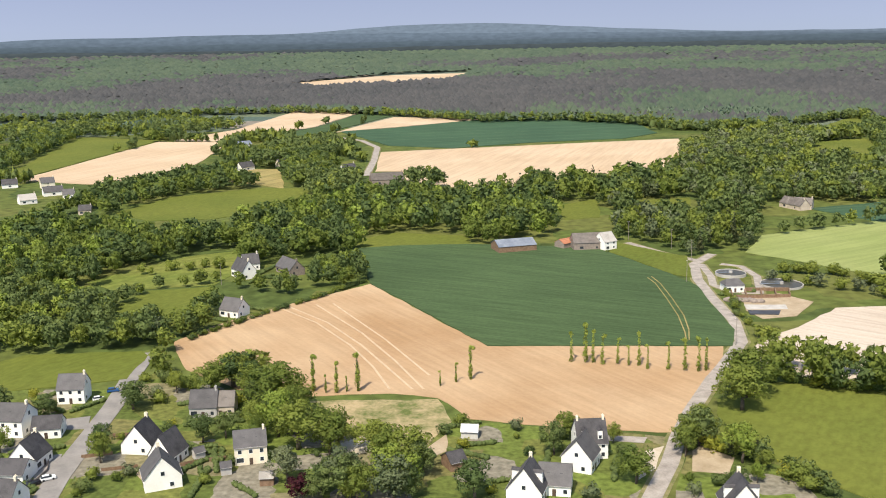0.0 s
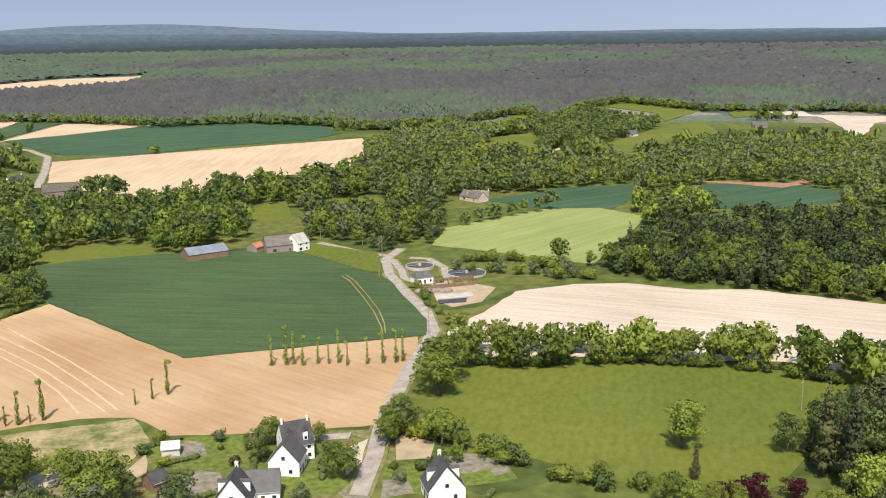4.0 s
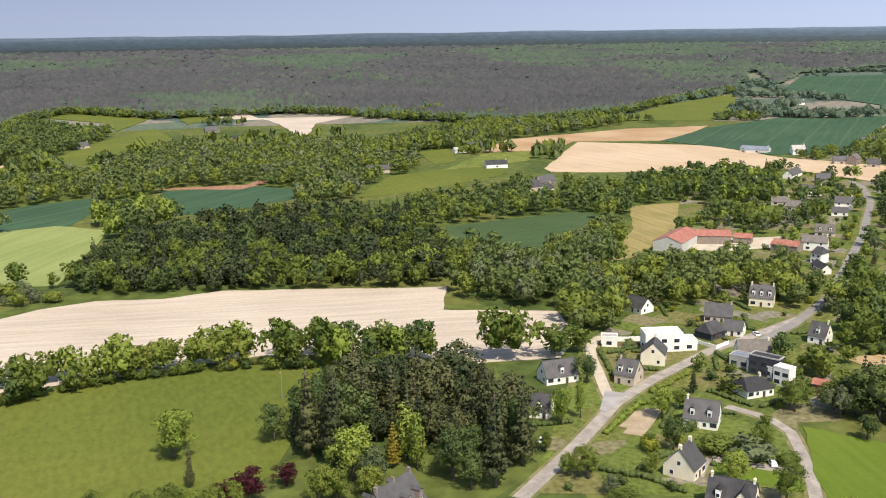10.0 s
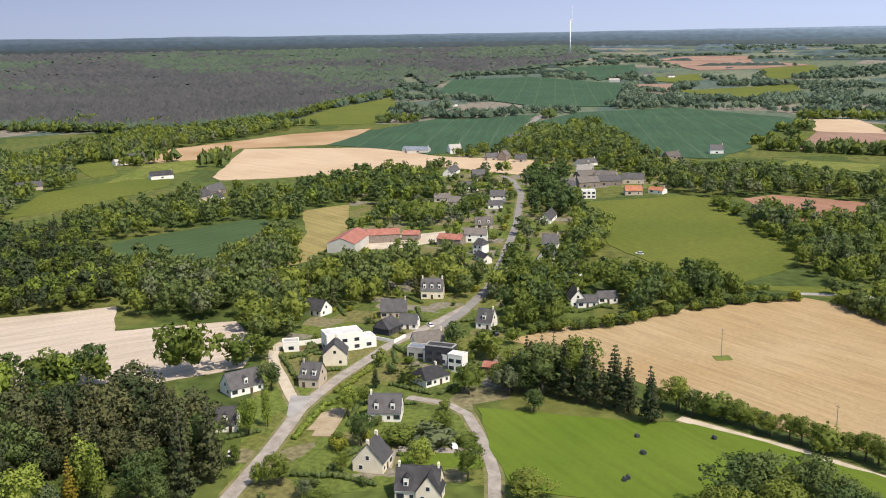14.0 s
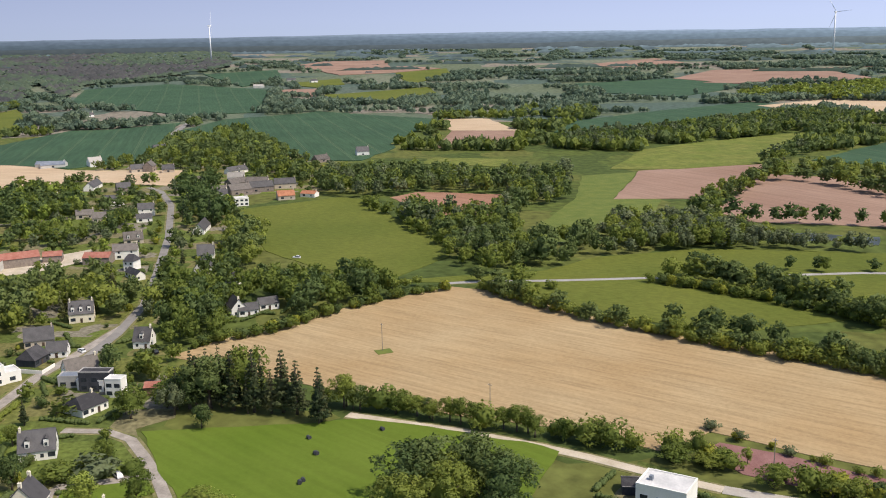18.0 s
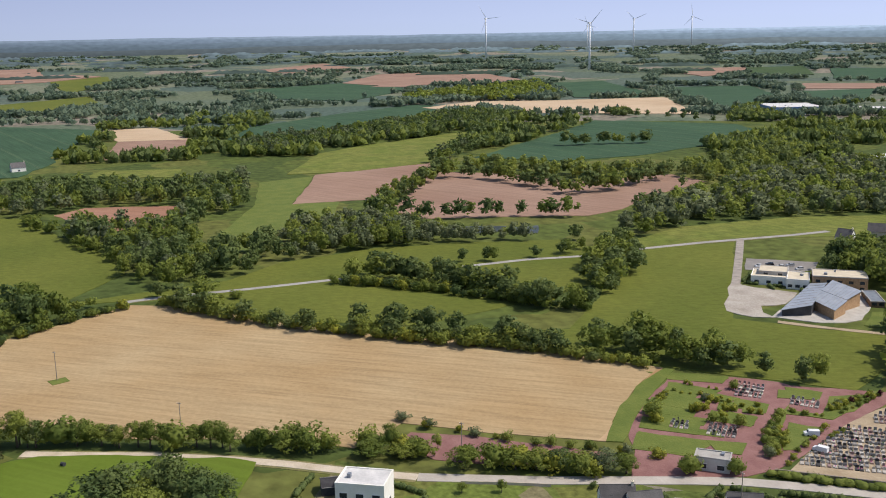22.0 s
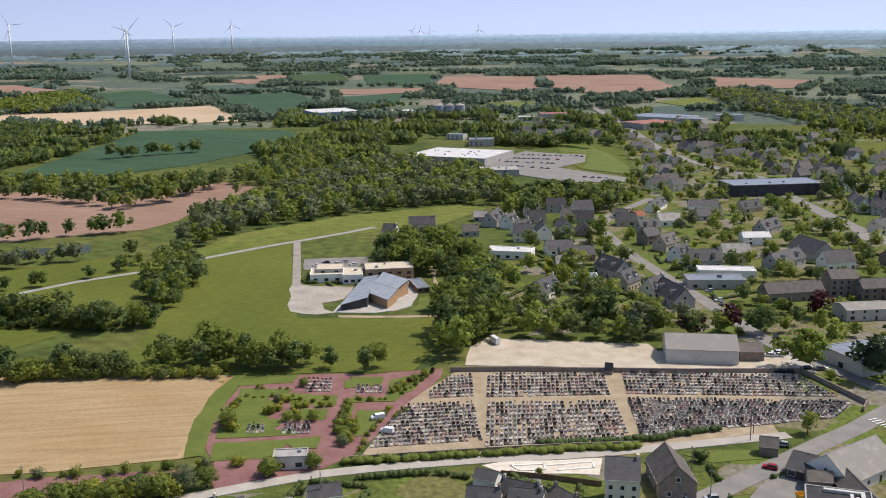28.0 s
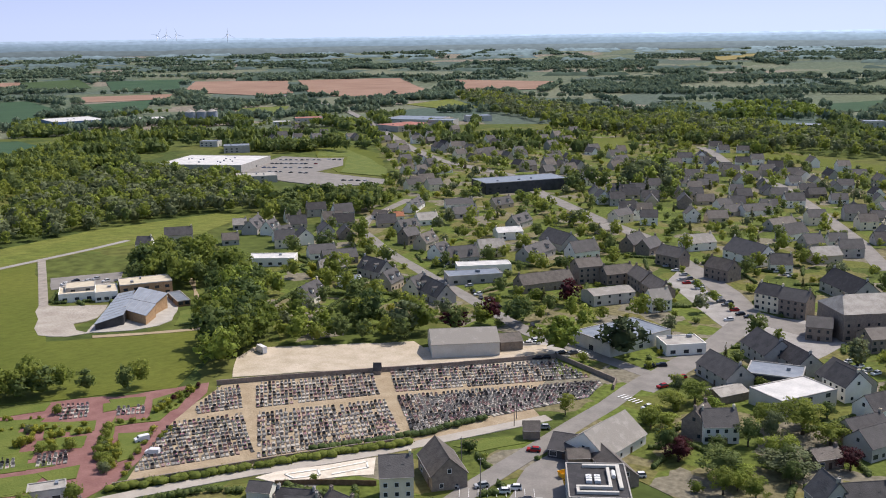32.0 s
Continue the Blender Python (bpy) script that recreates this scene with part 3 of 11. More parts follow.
def far_forest(name, label, span, near_edge, mats):
    """A forest of broad clumps from its near edge to the skyline. span: bearings; near_edge: bearing, distance pairs."""
    rnd = np.random.default_rng(5)
    spots = []
    bs, ds = [p[0] for p in near_edge], [p[1] for p in near_edge]
    b0, b1 = span
    r = min(ds)
    while r < 4290:
        step = 0.0062 * r
        count = int(radians(b1 - b0) * r / step)
        bb = np.linspace(b0, b1, count) + rnd.uniform(-0.5, 0.5, count) * (b1 - b0) / count
        rr = r + rnd.uniform(-0.5, 0.5, count) * step
        keep = rr > np.interp(bb, bs, ds)
        for b, q in zip(bb[keep], rr[keep]):
            x, y = q * math.sin(radians(b)), q * math.cos(radians(b))
            if any(inside(x, y, c) for c in CLEARINGS):
                continue
            pn = noise.noise(Vector((x / 530, y / 530, 0.3))) + 0.35 * noise.noise(Vector((x / 114, y / 114, 4.0)))
            edge = np.interp(b, bs, ds) + 40 + 50 * noise.noise(Vector((b * 0.4, 1, 0)))
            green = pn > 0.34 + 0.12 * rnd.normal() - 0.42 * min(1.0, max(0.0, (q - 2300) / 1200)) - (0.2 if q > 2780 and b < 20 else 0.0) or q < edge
            spots.append((x, y, height(x, y), step, green))
        r += step * 0.9
    p = np.array(spots)
    n = len(p)
    tall, wide = rnd.uniform(8, 16, n), p[:, 3] * rnd.uniform(0.55, 0.85, n)
    v = np.empty((n, 7, 3))
    v[:, 0] = p[:, :3] + np.stack([rnd.uniform(-0.2, 0.2, n) * wide, rnd.uniform(-0.2, 0.2, n) * wide, tall], 1)
    turn = rnd.uniform(0, math.tau, n)
    for i in range(6):
        w = wide * rnd.uniform(0.7, 1.2, n)
        v[:, i + 1] = p[:, :3] + np.stack([w * np.cos(turn + i * math.tau / 6), w * np.sin(turn + i * math.tau / 6), tall * rnd.uniform(0.3, 0.62, n)], 1)
    f = np.array([(0, i + 1, (i + 1) % 6 + 1) for i in range(6)])
    f = (f[None] + 7 * np.arange(n)[:, None, None]).reshape(-1, 3)
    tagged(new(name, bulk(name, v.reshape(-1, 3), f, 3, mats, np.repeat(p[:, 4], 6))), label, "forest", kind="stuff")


def free(x, y, gap=2.0, cover=True):
    """True where no house, road or field lies."""
    if any((x - a) ** 2 + (y - b) ** 2 < (r + gap) ** 2 for a, b, r in SITES):
        return False
    for line, width in ROADS:
        for a, b in zip(line, line[1:]):
            dx, dy = b[0] - a[0], b[1] - a[1]
            s = max(0.0, min(1.0, ((x - a[0]) * dx + (y - a[1]) * dy) / (dx * dx + dy * dy + 1e-9)))
            if (x - a[0] - s * dx) ** 2 + (y - a[1] - s * dy) ** 2 < (width / 2 + gap) ** 2:
                return False
    return not (cover and any(inside(x, y, ring) for ring in COVER))


def gardens(name, points, kinds, gap, tall, share, seed):
    """Scattered trees and shrubs between houses."""
    rnd = random.Random(seed)
    xs, ys = [p[0] for p in points], [p[1] for p in points]
    out = []
    y = min(ys)
    while y < max(ys):
        x = min(xs)
        while x < max(xs):
            px, py = x + rnd.uniform(-0.5, 0.5) * gap, y + rnd.uniform(-0.5, 0.5) * gap
            if rnd.random() < share and inside(px, py, points):
                kind = mixed(rnd, kinds)
                h = tall * rnd.uniform(0.6, 1.25) * (0.42 if "bush" in kind else 1.0)
                if free(px, py, h * 0.25) and not (h > 4.5 and (py > -150 or math.hypot(px, py) < 345) and crowds(px, py, rnd)):
                    out.append((px, py, h, rnd.uniform(0.85, 1.2), kind))
            x += gap
        y += gap
    plant(out, name, "scattered garden trees and shrubs between houses", "garden trees", "garden trees")


def leafy_dome(seed, count=19):
    """A far tree one unit high and wide, out of a few leaf clumps: triangles n x 3 x 3 and normals."""
    rng = np.random.default_rng(seed)
    d = rng.normal(size=(count, 3))
    d[:, 2] = np.abs(d[:, 2]) * rng.choice((1, 1, 1, -0.5), count)
    d /= np.linalg.norm(d, axis=1)[:, None]
    c = d * rng.uniform(0.55, 0.85, (count, 1)) * np.array([1, 1, 0.5]) + np.array([0, 0, 0.5])
    nrm = d + rng.normal(scale=0.5, size=d.shape)
    nrm /= np.linalg.norm(nrm, axis=1)[:, None]
    u = np.cross(nrm, rng.normal(size=d.shape))
    u /= np.linalg.norm(u, axis=1)[:, None]
    w = np.cross(nrm, u)
    size = rng.uniform(0.42, 0.72, (count, 1))
    flat = np.array([1, 1, 0.6])
    tri = np.stack([c - (u + 0.6 * w) * size * flat, c + (u - 0.6 * w) * size * flat, c + w * size * flat], 1)
    tri[:, :, 2] = np.maximum(tri[:, :, 2], 0.02)
    return tri, np.repeat((0.8 * d + 0.35 * nrm)[:, None], 3, axis=1)


def far_hedgerows(count, seed, b0, b1, r0, r1):
    """Hedgerow trees and copses over the distant farmland."""
    rng = np.random.default_rng(seed)
    spots = []
    for _ in range(count):
        r = math.exp(rng.uniform(math.log(r0), math.log(r1)))
        b = radians(rng.uniform(b0, b1))
        d = b + radians(rng.choice((90, 78, 104, 10, -12, 96)) + rng.uniform(-7, 7))
        x, y = r * math.sin(b), r * math.cos(b)
        long = rng.uniform(0.03, 0.16) * r
        step = 0.0046 * r + 2.6
        deep = rng.choice((1, 1, 2, 3, 6))
        for i in range(int(long / step)):
            for k in range(deep):
                px = x + math.sin(d) * i * step + math.cos(d) * k * step + rng.uniform(-0.4, 0.4) * step
                py = y + math.cos(d) * i * step - math.sin(d) * k * step + rng.uniform(-0.4, 0.4) * step
                if rng.random() < 0.12 or not free(px, py, 3):
                    continue
                # Haze-tinted leaves beyond 1450 m, plain leaf colours nearer.
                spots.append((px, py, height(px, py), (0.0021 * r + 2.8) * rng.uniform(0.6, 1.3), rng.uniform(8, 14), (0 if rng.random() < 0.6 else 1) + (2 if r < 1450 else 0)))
    p = np.array(spots)
    n = len(p)
    shapes = [leafy_dome(seed * 10 + k) for k in range(8)]
    pick = rng.integers(0, 8, n)
    tri = np.stack([q[0] for q in shapes])[pick] * p[:, None, None, [3, 3, 4]] + p[:, None, None, :3]
    nrm = np.stack([q[1] for q in shapes])[pick]
    nrm = nrm / np.linalg.norm(nrm, axis=3)[..., None]
    k = tri.shape[1]
    f = np.arange(n * k * 3).reshape(-1, 3)
    tagged(new("far_hedgerows", bulk("far_hedgerows", tri.reshape(-1, 3), f, 3, [HAZEDTREE, HAZEDTREE_LIGHT, DARKLEAF, OAK], np.repeat(p[:, 5], k), nrm.reshape(-1, 3))), "distant hedgerows and copses among fields, the far ones haze-tinted", "hedgerows", kind="stuff")


# Hedge greens paled and blued, distance haze put into the base colour.
HAZEDTREE = shade("hazed_hedge_leaves", (0.108, 0.165, 0.115), (0.188, 0.245, 0.16), 60, 5, 0.95, 0, island=0.35, spread=1.0, leafy=0.4)
HAZEDTREE_LIGHT = shade("hazed_hedge_leaves_light", (0.135, 0.19, 0.122), (0.22, 0.27, 0.168), 60, 5, 0.95, 0, island=0.35, spread=1.0, leafy=0.4)
CLEARINGS = []
lay_ground()


def skyline():
    """Hazy blue hills and pale sky behind everything, too far to shift: haze painted as glow."""
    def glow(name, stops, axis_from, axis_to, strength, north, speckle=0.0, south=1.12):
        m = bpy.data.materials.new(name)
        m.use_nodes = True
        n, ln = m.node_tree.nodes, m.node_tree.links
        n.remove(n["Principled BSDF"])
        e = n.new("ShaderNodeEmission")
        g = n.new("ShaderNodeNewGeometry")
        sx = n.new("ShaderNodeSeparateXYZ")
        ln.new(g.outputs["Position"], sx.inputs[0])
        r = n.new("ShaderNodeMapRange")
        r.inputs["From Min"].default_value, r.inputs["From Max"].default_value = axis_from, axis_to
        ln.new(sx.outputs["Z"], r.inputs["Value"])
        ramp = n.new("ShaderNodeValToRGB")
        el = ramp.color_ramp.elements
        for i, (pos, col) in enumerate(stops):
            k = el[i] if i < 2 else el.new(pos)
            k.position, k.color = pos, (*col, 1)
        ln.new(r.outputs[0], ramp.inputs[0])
        # Sunlit haze painted in: the glow grows from north to the sunward south.
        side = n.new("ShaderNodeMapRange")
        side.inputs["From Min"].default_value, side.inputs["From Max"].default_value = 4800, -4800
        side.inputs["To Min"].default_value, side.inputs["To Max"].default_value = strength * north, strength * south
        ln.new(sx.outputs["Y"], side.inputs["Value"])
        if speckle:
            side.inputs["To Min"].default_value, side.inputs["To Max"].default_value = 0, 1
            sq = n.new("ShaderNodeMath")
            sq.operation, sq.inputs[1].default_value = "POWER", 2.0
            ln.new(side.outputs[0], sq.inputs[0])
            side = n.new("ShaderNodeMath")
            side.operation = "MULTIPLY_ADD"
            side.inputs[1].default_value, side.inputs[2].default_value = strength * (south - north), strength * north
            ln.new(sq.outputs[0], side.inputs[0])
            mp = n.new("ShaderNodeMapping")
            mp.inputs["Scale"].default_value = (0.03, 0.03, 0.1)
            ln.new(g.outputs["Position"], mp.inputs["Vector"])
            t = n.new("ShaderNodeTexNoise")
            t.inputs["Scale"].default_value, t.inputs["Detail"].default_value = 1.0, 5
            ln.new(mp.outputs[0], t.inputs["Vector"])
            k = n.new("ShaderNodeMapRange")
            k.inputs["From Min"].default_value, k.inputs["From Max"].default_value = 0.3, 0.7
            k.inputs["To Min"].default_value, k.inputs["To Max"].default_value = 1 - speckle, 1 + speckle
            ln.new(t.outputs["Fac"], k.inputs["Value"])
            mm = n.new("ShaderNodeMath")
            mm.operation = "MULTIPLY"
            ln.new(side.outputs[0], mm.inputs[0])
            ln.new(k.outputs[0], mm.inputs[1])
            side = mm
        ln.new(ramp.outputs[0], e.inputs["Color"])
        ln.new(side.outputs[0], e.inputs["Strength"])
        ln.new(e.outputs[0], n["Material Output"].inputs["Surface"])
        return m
    haze = glow("glowing_hazy_sky", [(0.0, (0.57, 0.67, 0.87)), (1.0, (0.47, 0.56, 0.84)), (0.25, (0.56, 0.655, 0.89))], 105, 448, 1.0, 0.61, 0.0, 1.33)
    n = 300

    def hills(b, k):
        d = 9 * noise.noise(Vector((b * 0.05, k * 9.0, 0))) + 5 * noise.noise(Vector((b * 0.21, k * 5.0, 2))) + 2.5 * noise.noise(Vector((b * 0.9, k, 5))) + 1.2 * noise.noise(Vector((b * 4.0, k, 7)))
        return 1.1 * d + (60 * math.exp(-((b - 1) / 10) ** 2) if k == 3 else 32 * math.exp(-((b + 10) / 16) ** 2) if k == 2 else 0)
    # Rings grow paler and bluer with distance: haze held in the glow colour.
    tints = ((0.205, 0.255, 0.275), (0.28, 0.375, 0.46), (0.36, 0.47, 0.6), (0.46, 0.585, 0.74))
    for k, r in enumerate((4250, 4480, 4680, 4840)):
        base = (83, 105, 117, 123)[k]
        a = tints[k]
        blue = glow("glowing_hazy_hills", [(0.0, tuple(0.8 * x for x in a)), (1.0, tuple(1.15 * x for x in a)), (0.5, a)], base - 22, base + 12, 1.0, 0.34, 0.13, 1.55)
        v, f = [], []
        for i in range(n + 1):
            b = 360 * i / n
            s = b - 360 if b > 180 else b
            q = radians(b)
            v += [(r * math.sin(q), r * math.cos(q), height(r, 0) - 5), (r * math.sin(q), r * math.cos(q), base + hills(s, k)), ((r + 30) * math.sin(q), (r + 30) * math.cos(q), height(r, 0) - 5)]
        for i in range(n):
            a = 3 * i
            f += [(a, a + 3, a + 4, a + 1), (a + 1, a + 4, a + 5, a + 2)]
        tagged(new("backdrop", soup("backdrop", v, f, blue)), "glowing backdrop of haze-blue wooded hills on the skyline", "backdrop", kind="structure")
    # Added glowing strips: haze painted in, paler and bluer with distance, lighter on top.
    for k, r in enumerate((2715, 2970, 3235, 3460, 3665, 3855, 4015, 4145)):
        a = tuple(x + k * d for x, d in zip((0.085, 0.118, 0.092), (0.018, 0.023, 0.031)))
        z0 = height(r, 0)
        line = glow("glowing_haze_tree_lines", [(0.0, tuple(0.75 * x for x in a)), (1.0, tuple(1.3 * x for x in a)), (0.5, a)], z0, z0 + 17, 1.0, 0.6, 0.3, 1.9)
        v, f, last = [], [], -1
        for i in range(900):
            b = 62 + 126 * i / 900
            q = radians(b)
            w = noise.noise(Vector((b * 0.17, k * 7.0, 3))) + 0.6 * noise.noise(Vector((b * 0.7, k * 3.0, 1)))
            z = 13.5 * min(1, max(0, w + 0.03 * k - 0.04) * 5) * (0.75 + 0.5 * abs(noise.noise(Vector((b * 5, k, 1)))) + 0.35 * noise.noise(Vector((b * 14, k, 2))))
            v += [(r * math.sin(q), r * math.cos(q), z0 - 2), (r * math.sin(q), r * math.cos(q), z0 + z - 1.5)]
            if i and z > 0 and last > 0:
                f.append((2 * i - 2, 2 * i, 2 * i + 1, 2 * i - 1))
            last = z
        tagged(new("backdrop", soup("backdrop", v, f, line)), "glowing strips of haze-coloured distant tree lines", "backdrop", kind="structure")
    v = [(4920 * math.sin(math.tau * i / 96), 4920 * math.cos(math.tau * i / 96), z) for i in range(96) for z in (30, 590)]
    tagged(new("backdrop", soup("backdrop", v, [(2 * i, 2 * ((i + 1) % 96), 2 * ((i + 1) % 96) + 1, 2 * i + 1) for i in range(96)], haze)), "glowing backdrop of pale hazy sky above the skyline", "sky", kind="structure")


skyline()


# ---- building materials ----
WALLS = {"white": shade("white_render", (0.8, 0.77, 0.69), (0.89, 0.86, 0.79), 3, 0.4, 0.9, 0.05),
         "cream": shade("cream_render", (0.72, 0.64, 0.48), (0.82, 0.74, 0.58), 3, 0.4, 0.9, 0.05),
         "beige": shade("beige_render", (0.46, 0.38, 0.29), (0.56, 0.48, 0.38), 3, 0.4, 0.9, 0.05),
         "grey": shade("grey_render", (0.36, 0.34, 0.31), (0.46, 0.44, 0.41), 3, 0.4, 0.9, 0.05),
         "stone": shade("rubble_stone", (0.17, 0.14, 0.12), (0.34, 0.28, 0.23), 1.2, 0.35, 0.95, 0.5, spread=0.9),
         "timber": shade("weathered_timber", (0.16, 0.1, 0.06), (0.26, 0.17, 0.11), 1.0, 0.2, 0.85, 0.2),
         "larch": shade("fresh_larch_boards", (0.36, 0.22, 0.12), (0.5, 0.34, 0.2), 1.0, 0.3, 0.85, 0.2),
         "sheet": shade("pale_sheet_cladding", (0.5, 0.48, 0.43), (0.6, 0.58, 0.53), 4, 0.5, 0.6, 0.05),
         "black": shade("anthracite_cladding", (0.04, 0.042, 0.048), (0.07, 0.072, 0.08), 3, 0.5, 0.6, 0.05),
         "blue": shade("blue_cladding", (0.16, 0.27, 0.46), (0.22, 0.34, 0.55), 4, 0.5, 0.5, 0.05)}
ROOFS = {"slate": shade("slate", (0.06, 0.057, 0.057), (0.12, 0.114, 0.112), 2.5, 0.35, 0.7, 0.25, spread=0.9, single=0.5),
         "dark": shade("black_slate", (0.036, 0.034, 0.036), (0.075, 0.071, 0.072), 2.5, 0.35, 0.65, 0.2, single=0.4),
         "old": shade("weathered_slate", (0.09, 0.078, 0.068), (0.185, 0.163, 0.142), 2.0, 0.4, 0.75, 0.35, spread=0.9, single=0.5),
         "fibre": shade("lichened_fibre_cement", (0.28, 0.26, 0.23), (0.42, 0.39, 0.35), 3, 0.5, 0.85, 0.2, single=0.5),
         "red": shade("rusty_red_sheet", (0.27, 0.085, 0.055), (0.42, 0.2, 0.15), 2.5, 0.5, 0.7, 0.15, spread=0.9),
         "tile": shade("clay_tiles", (0.32, 0.13, 0.07), (0.45, 0.2, 0.11), 2, 0.3, 0.85, 0.3),
         "white": shade("white_membrane", (0.5, 0.49, 0.47), (0.68, 0.66, 0.63), 5, 0.6, 0.7, 0.05),
         "zinc": shade("zinc_sheet", (0.2, 0.225, 0.26), (0.3, 0.325, 0.36), 3, 0.4, 0.45, 0.05, metal=0.3),
         "gravel": shade("roof_gravel", (0.32, 0.3, 0.27), (0.44, 0.42, 0.38), 3, 0.4, 0.95, 0.2),
         "yellow": shade("pale_deck", (0.52, 0.45, 0.33), (0.62, 0.55, 0.42), 3, 0.4, 0.9, 0.05)}
GLASS = shade("window_glass", (0.02, 0.025, 0.03), (0.05, 0.06, 0.07), 2, 0.3, 0.12, 0)
WHITEPAINT = shade("white_paint", (0.72, 0.72, 0.7), (0.82, 0.82, 0.8), 2, 0.3, 0.6, 0)
BRICKRED = shade("brick", (0.3, 0.12, 0.08), (0.4, 0.19, 0.13), 0.8, 0.2, 0.9, 0.2)
GOLDPAINT = shade("yellow_paint", (0.62, 0.36, 0.02), (0.7, 0.42, 0.04), 2, 0.3, 0.5, 0)
DOORBROWN = shade("dark_door", (0.06, 0.04, 0.03), (0.11, 0.075, 0.055), 1, 0.2, 0.6, 0)
ROOF_WORD = {"slate": "grey slate roof", "dark": "dark slate roof", "old": "weathered slate roof", "fibre": "pale lichened roof", "red": "rusty red sheet roof",
             "tile": "clay tile roof", "white": "white roof", "zinc": "zinc sheet roof", "gravel": "flat gravel roof", "yellow": "flat pale deck roof"}
WALL_WORD = {"white": "white rendered", "cream": "cream rendered", "beige": "beige rendered", "grey": "grey rendered", "stone": "old stone", "timber": "weathered timber",
             "larch": "larch-clad", "sheet": "pale sheet-clad", "black": "anthracite", "blue": "blue sheet-clad"}


def window_models():
    out = {}
    for key, w, h in (("small", 1.0, 1.15), ("tall", 1.0, 1.5), ("wide", 2.0, 1.4), ("bay", 2.4, 2.1), ("roof", 0.8, 1.0)):
        s = Shape()
        a, b = w / 2, w / 2 + 0.09
        rings = [[(-b, y, -0.12), (b, y, -0.12), (b, y, h + 0.09), (-b, y, h + 0.09), (-a, y, 0), (a, y, 0), (a, y, h), (-a, y, h)] for y in (-0.06, 0.05)]
        s.add(rings[0] + rings[1], [f for i in range(4) for f in ((i, (i + 1) % 4, 4 + (i + 1) % 4, 4 + i), (8 + (i + 1) % 4, 8 + i, 12 + i, 12 + (i + 1) % 4), (8 + i, 8 + (i + 1) % 4, (i + 1) % 4, i), (4 + i, 4 + (i + 1) % 4, 12 + (i + 1) % 4, 12 + i))])
        p = Shape().box(-w / 2, -0.02, 0, w / 2, 0.02, h)
        out[key] = (s.mesh("window_surround", WHITEPAINT), p.mesh("pane", GLASS), w, h)
    return out


PANES = window_models()
DOOR = Shape().box(-0.5, -0.05, 0, 0.5, 0.05, 2.1).mesh("door", DOORBROWN)
GARAGE = Shape().box(-1.25, -0.05, 0, 1.25, 0.05, 2.1).mesh("garage_door", WHITEPAINT)


def put_window(parent, key, m, fine):
    ring, pane, w, h = PANES[key]
    near = math.hypot(parent.location.x, parent.location.y) < 285
    ob = part("window", ring if fine and near else pane, parent, "", m)
    if fine and near:
        part("pane", pane, ob)
    return ob


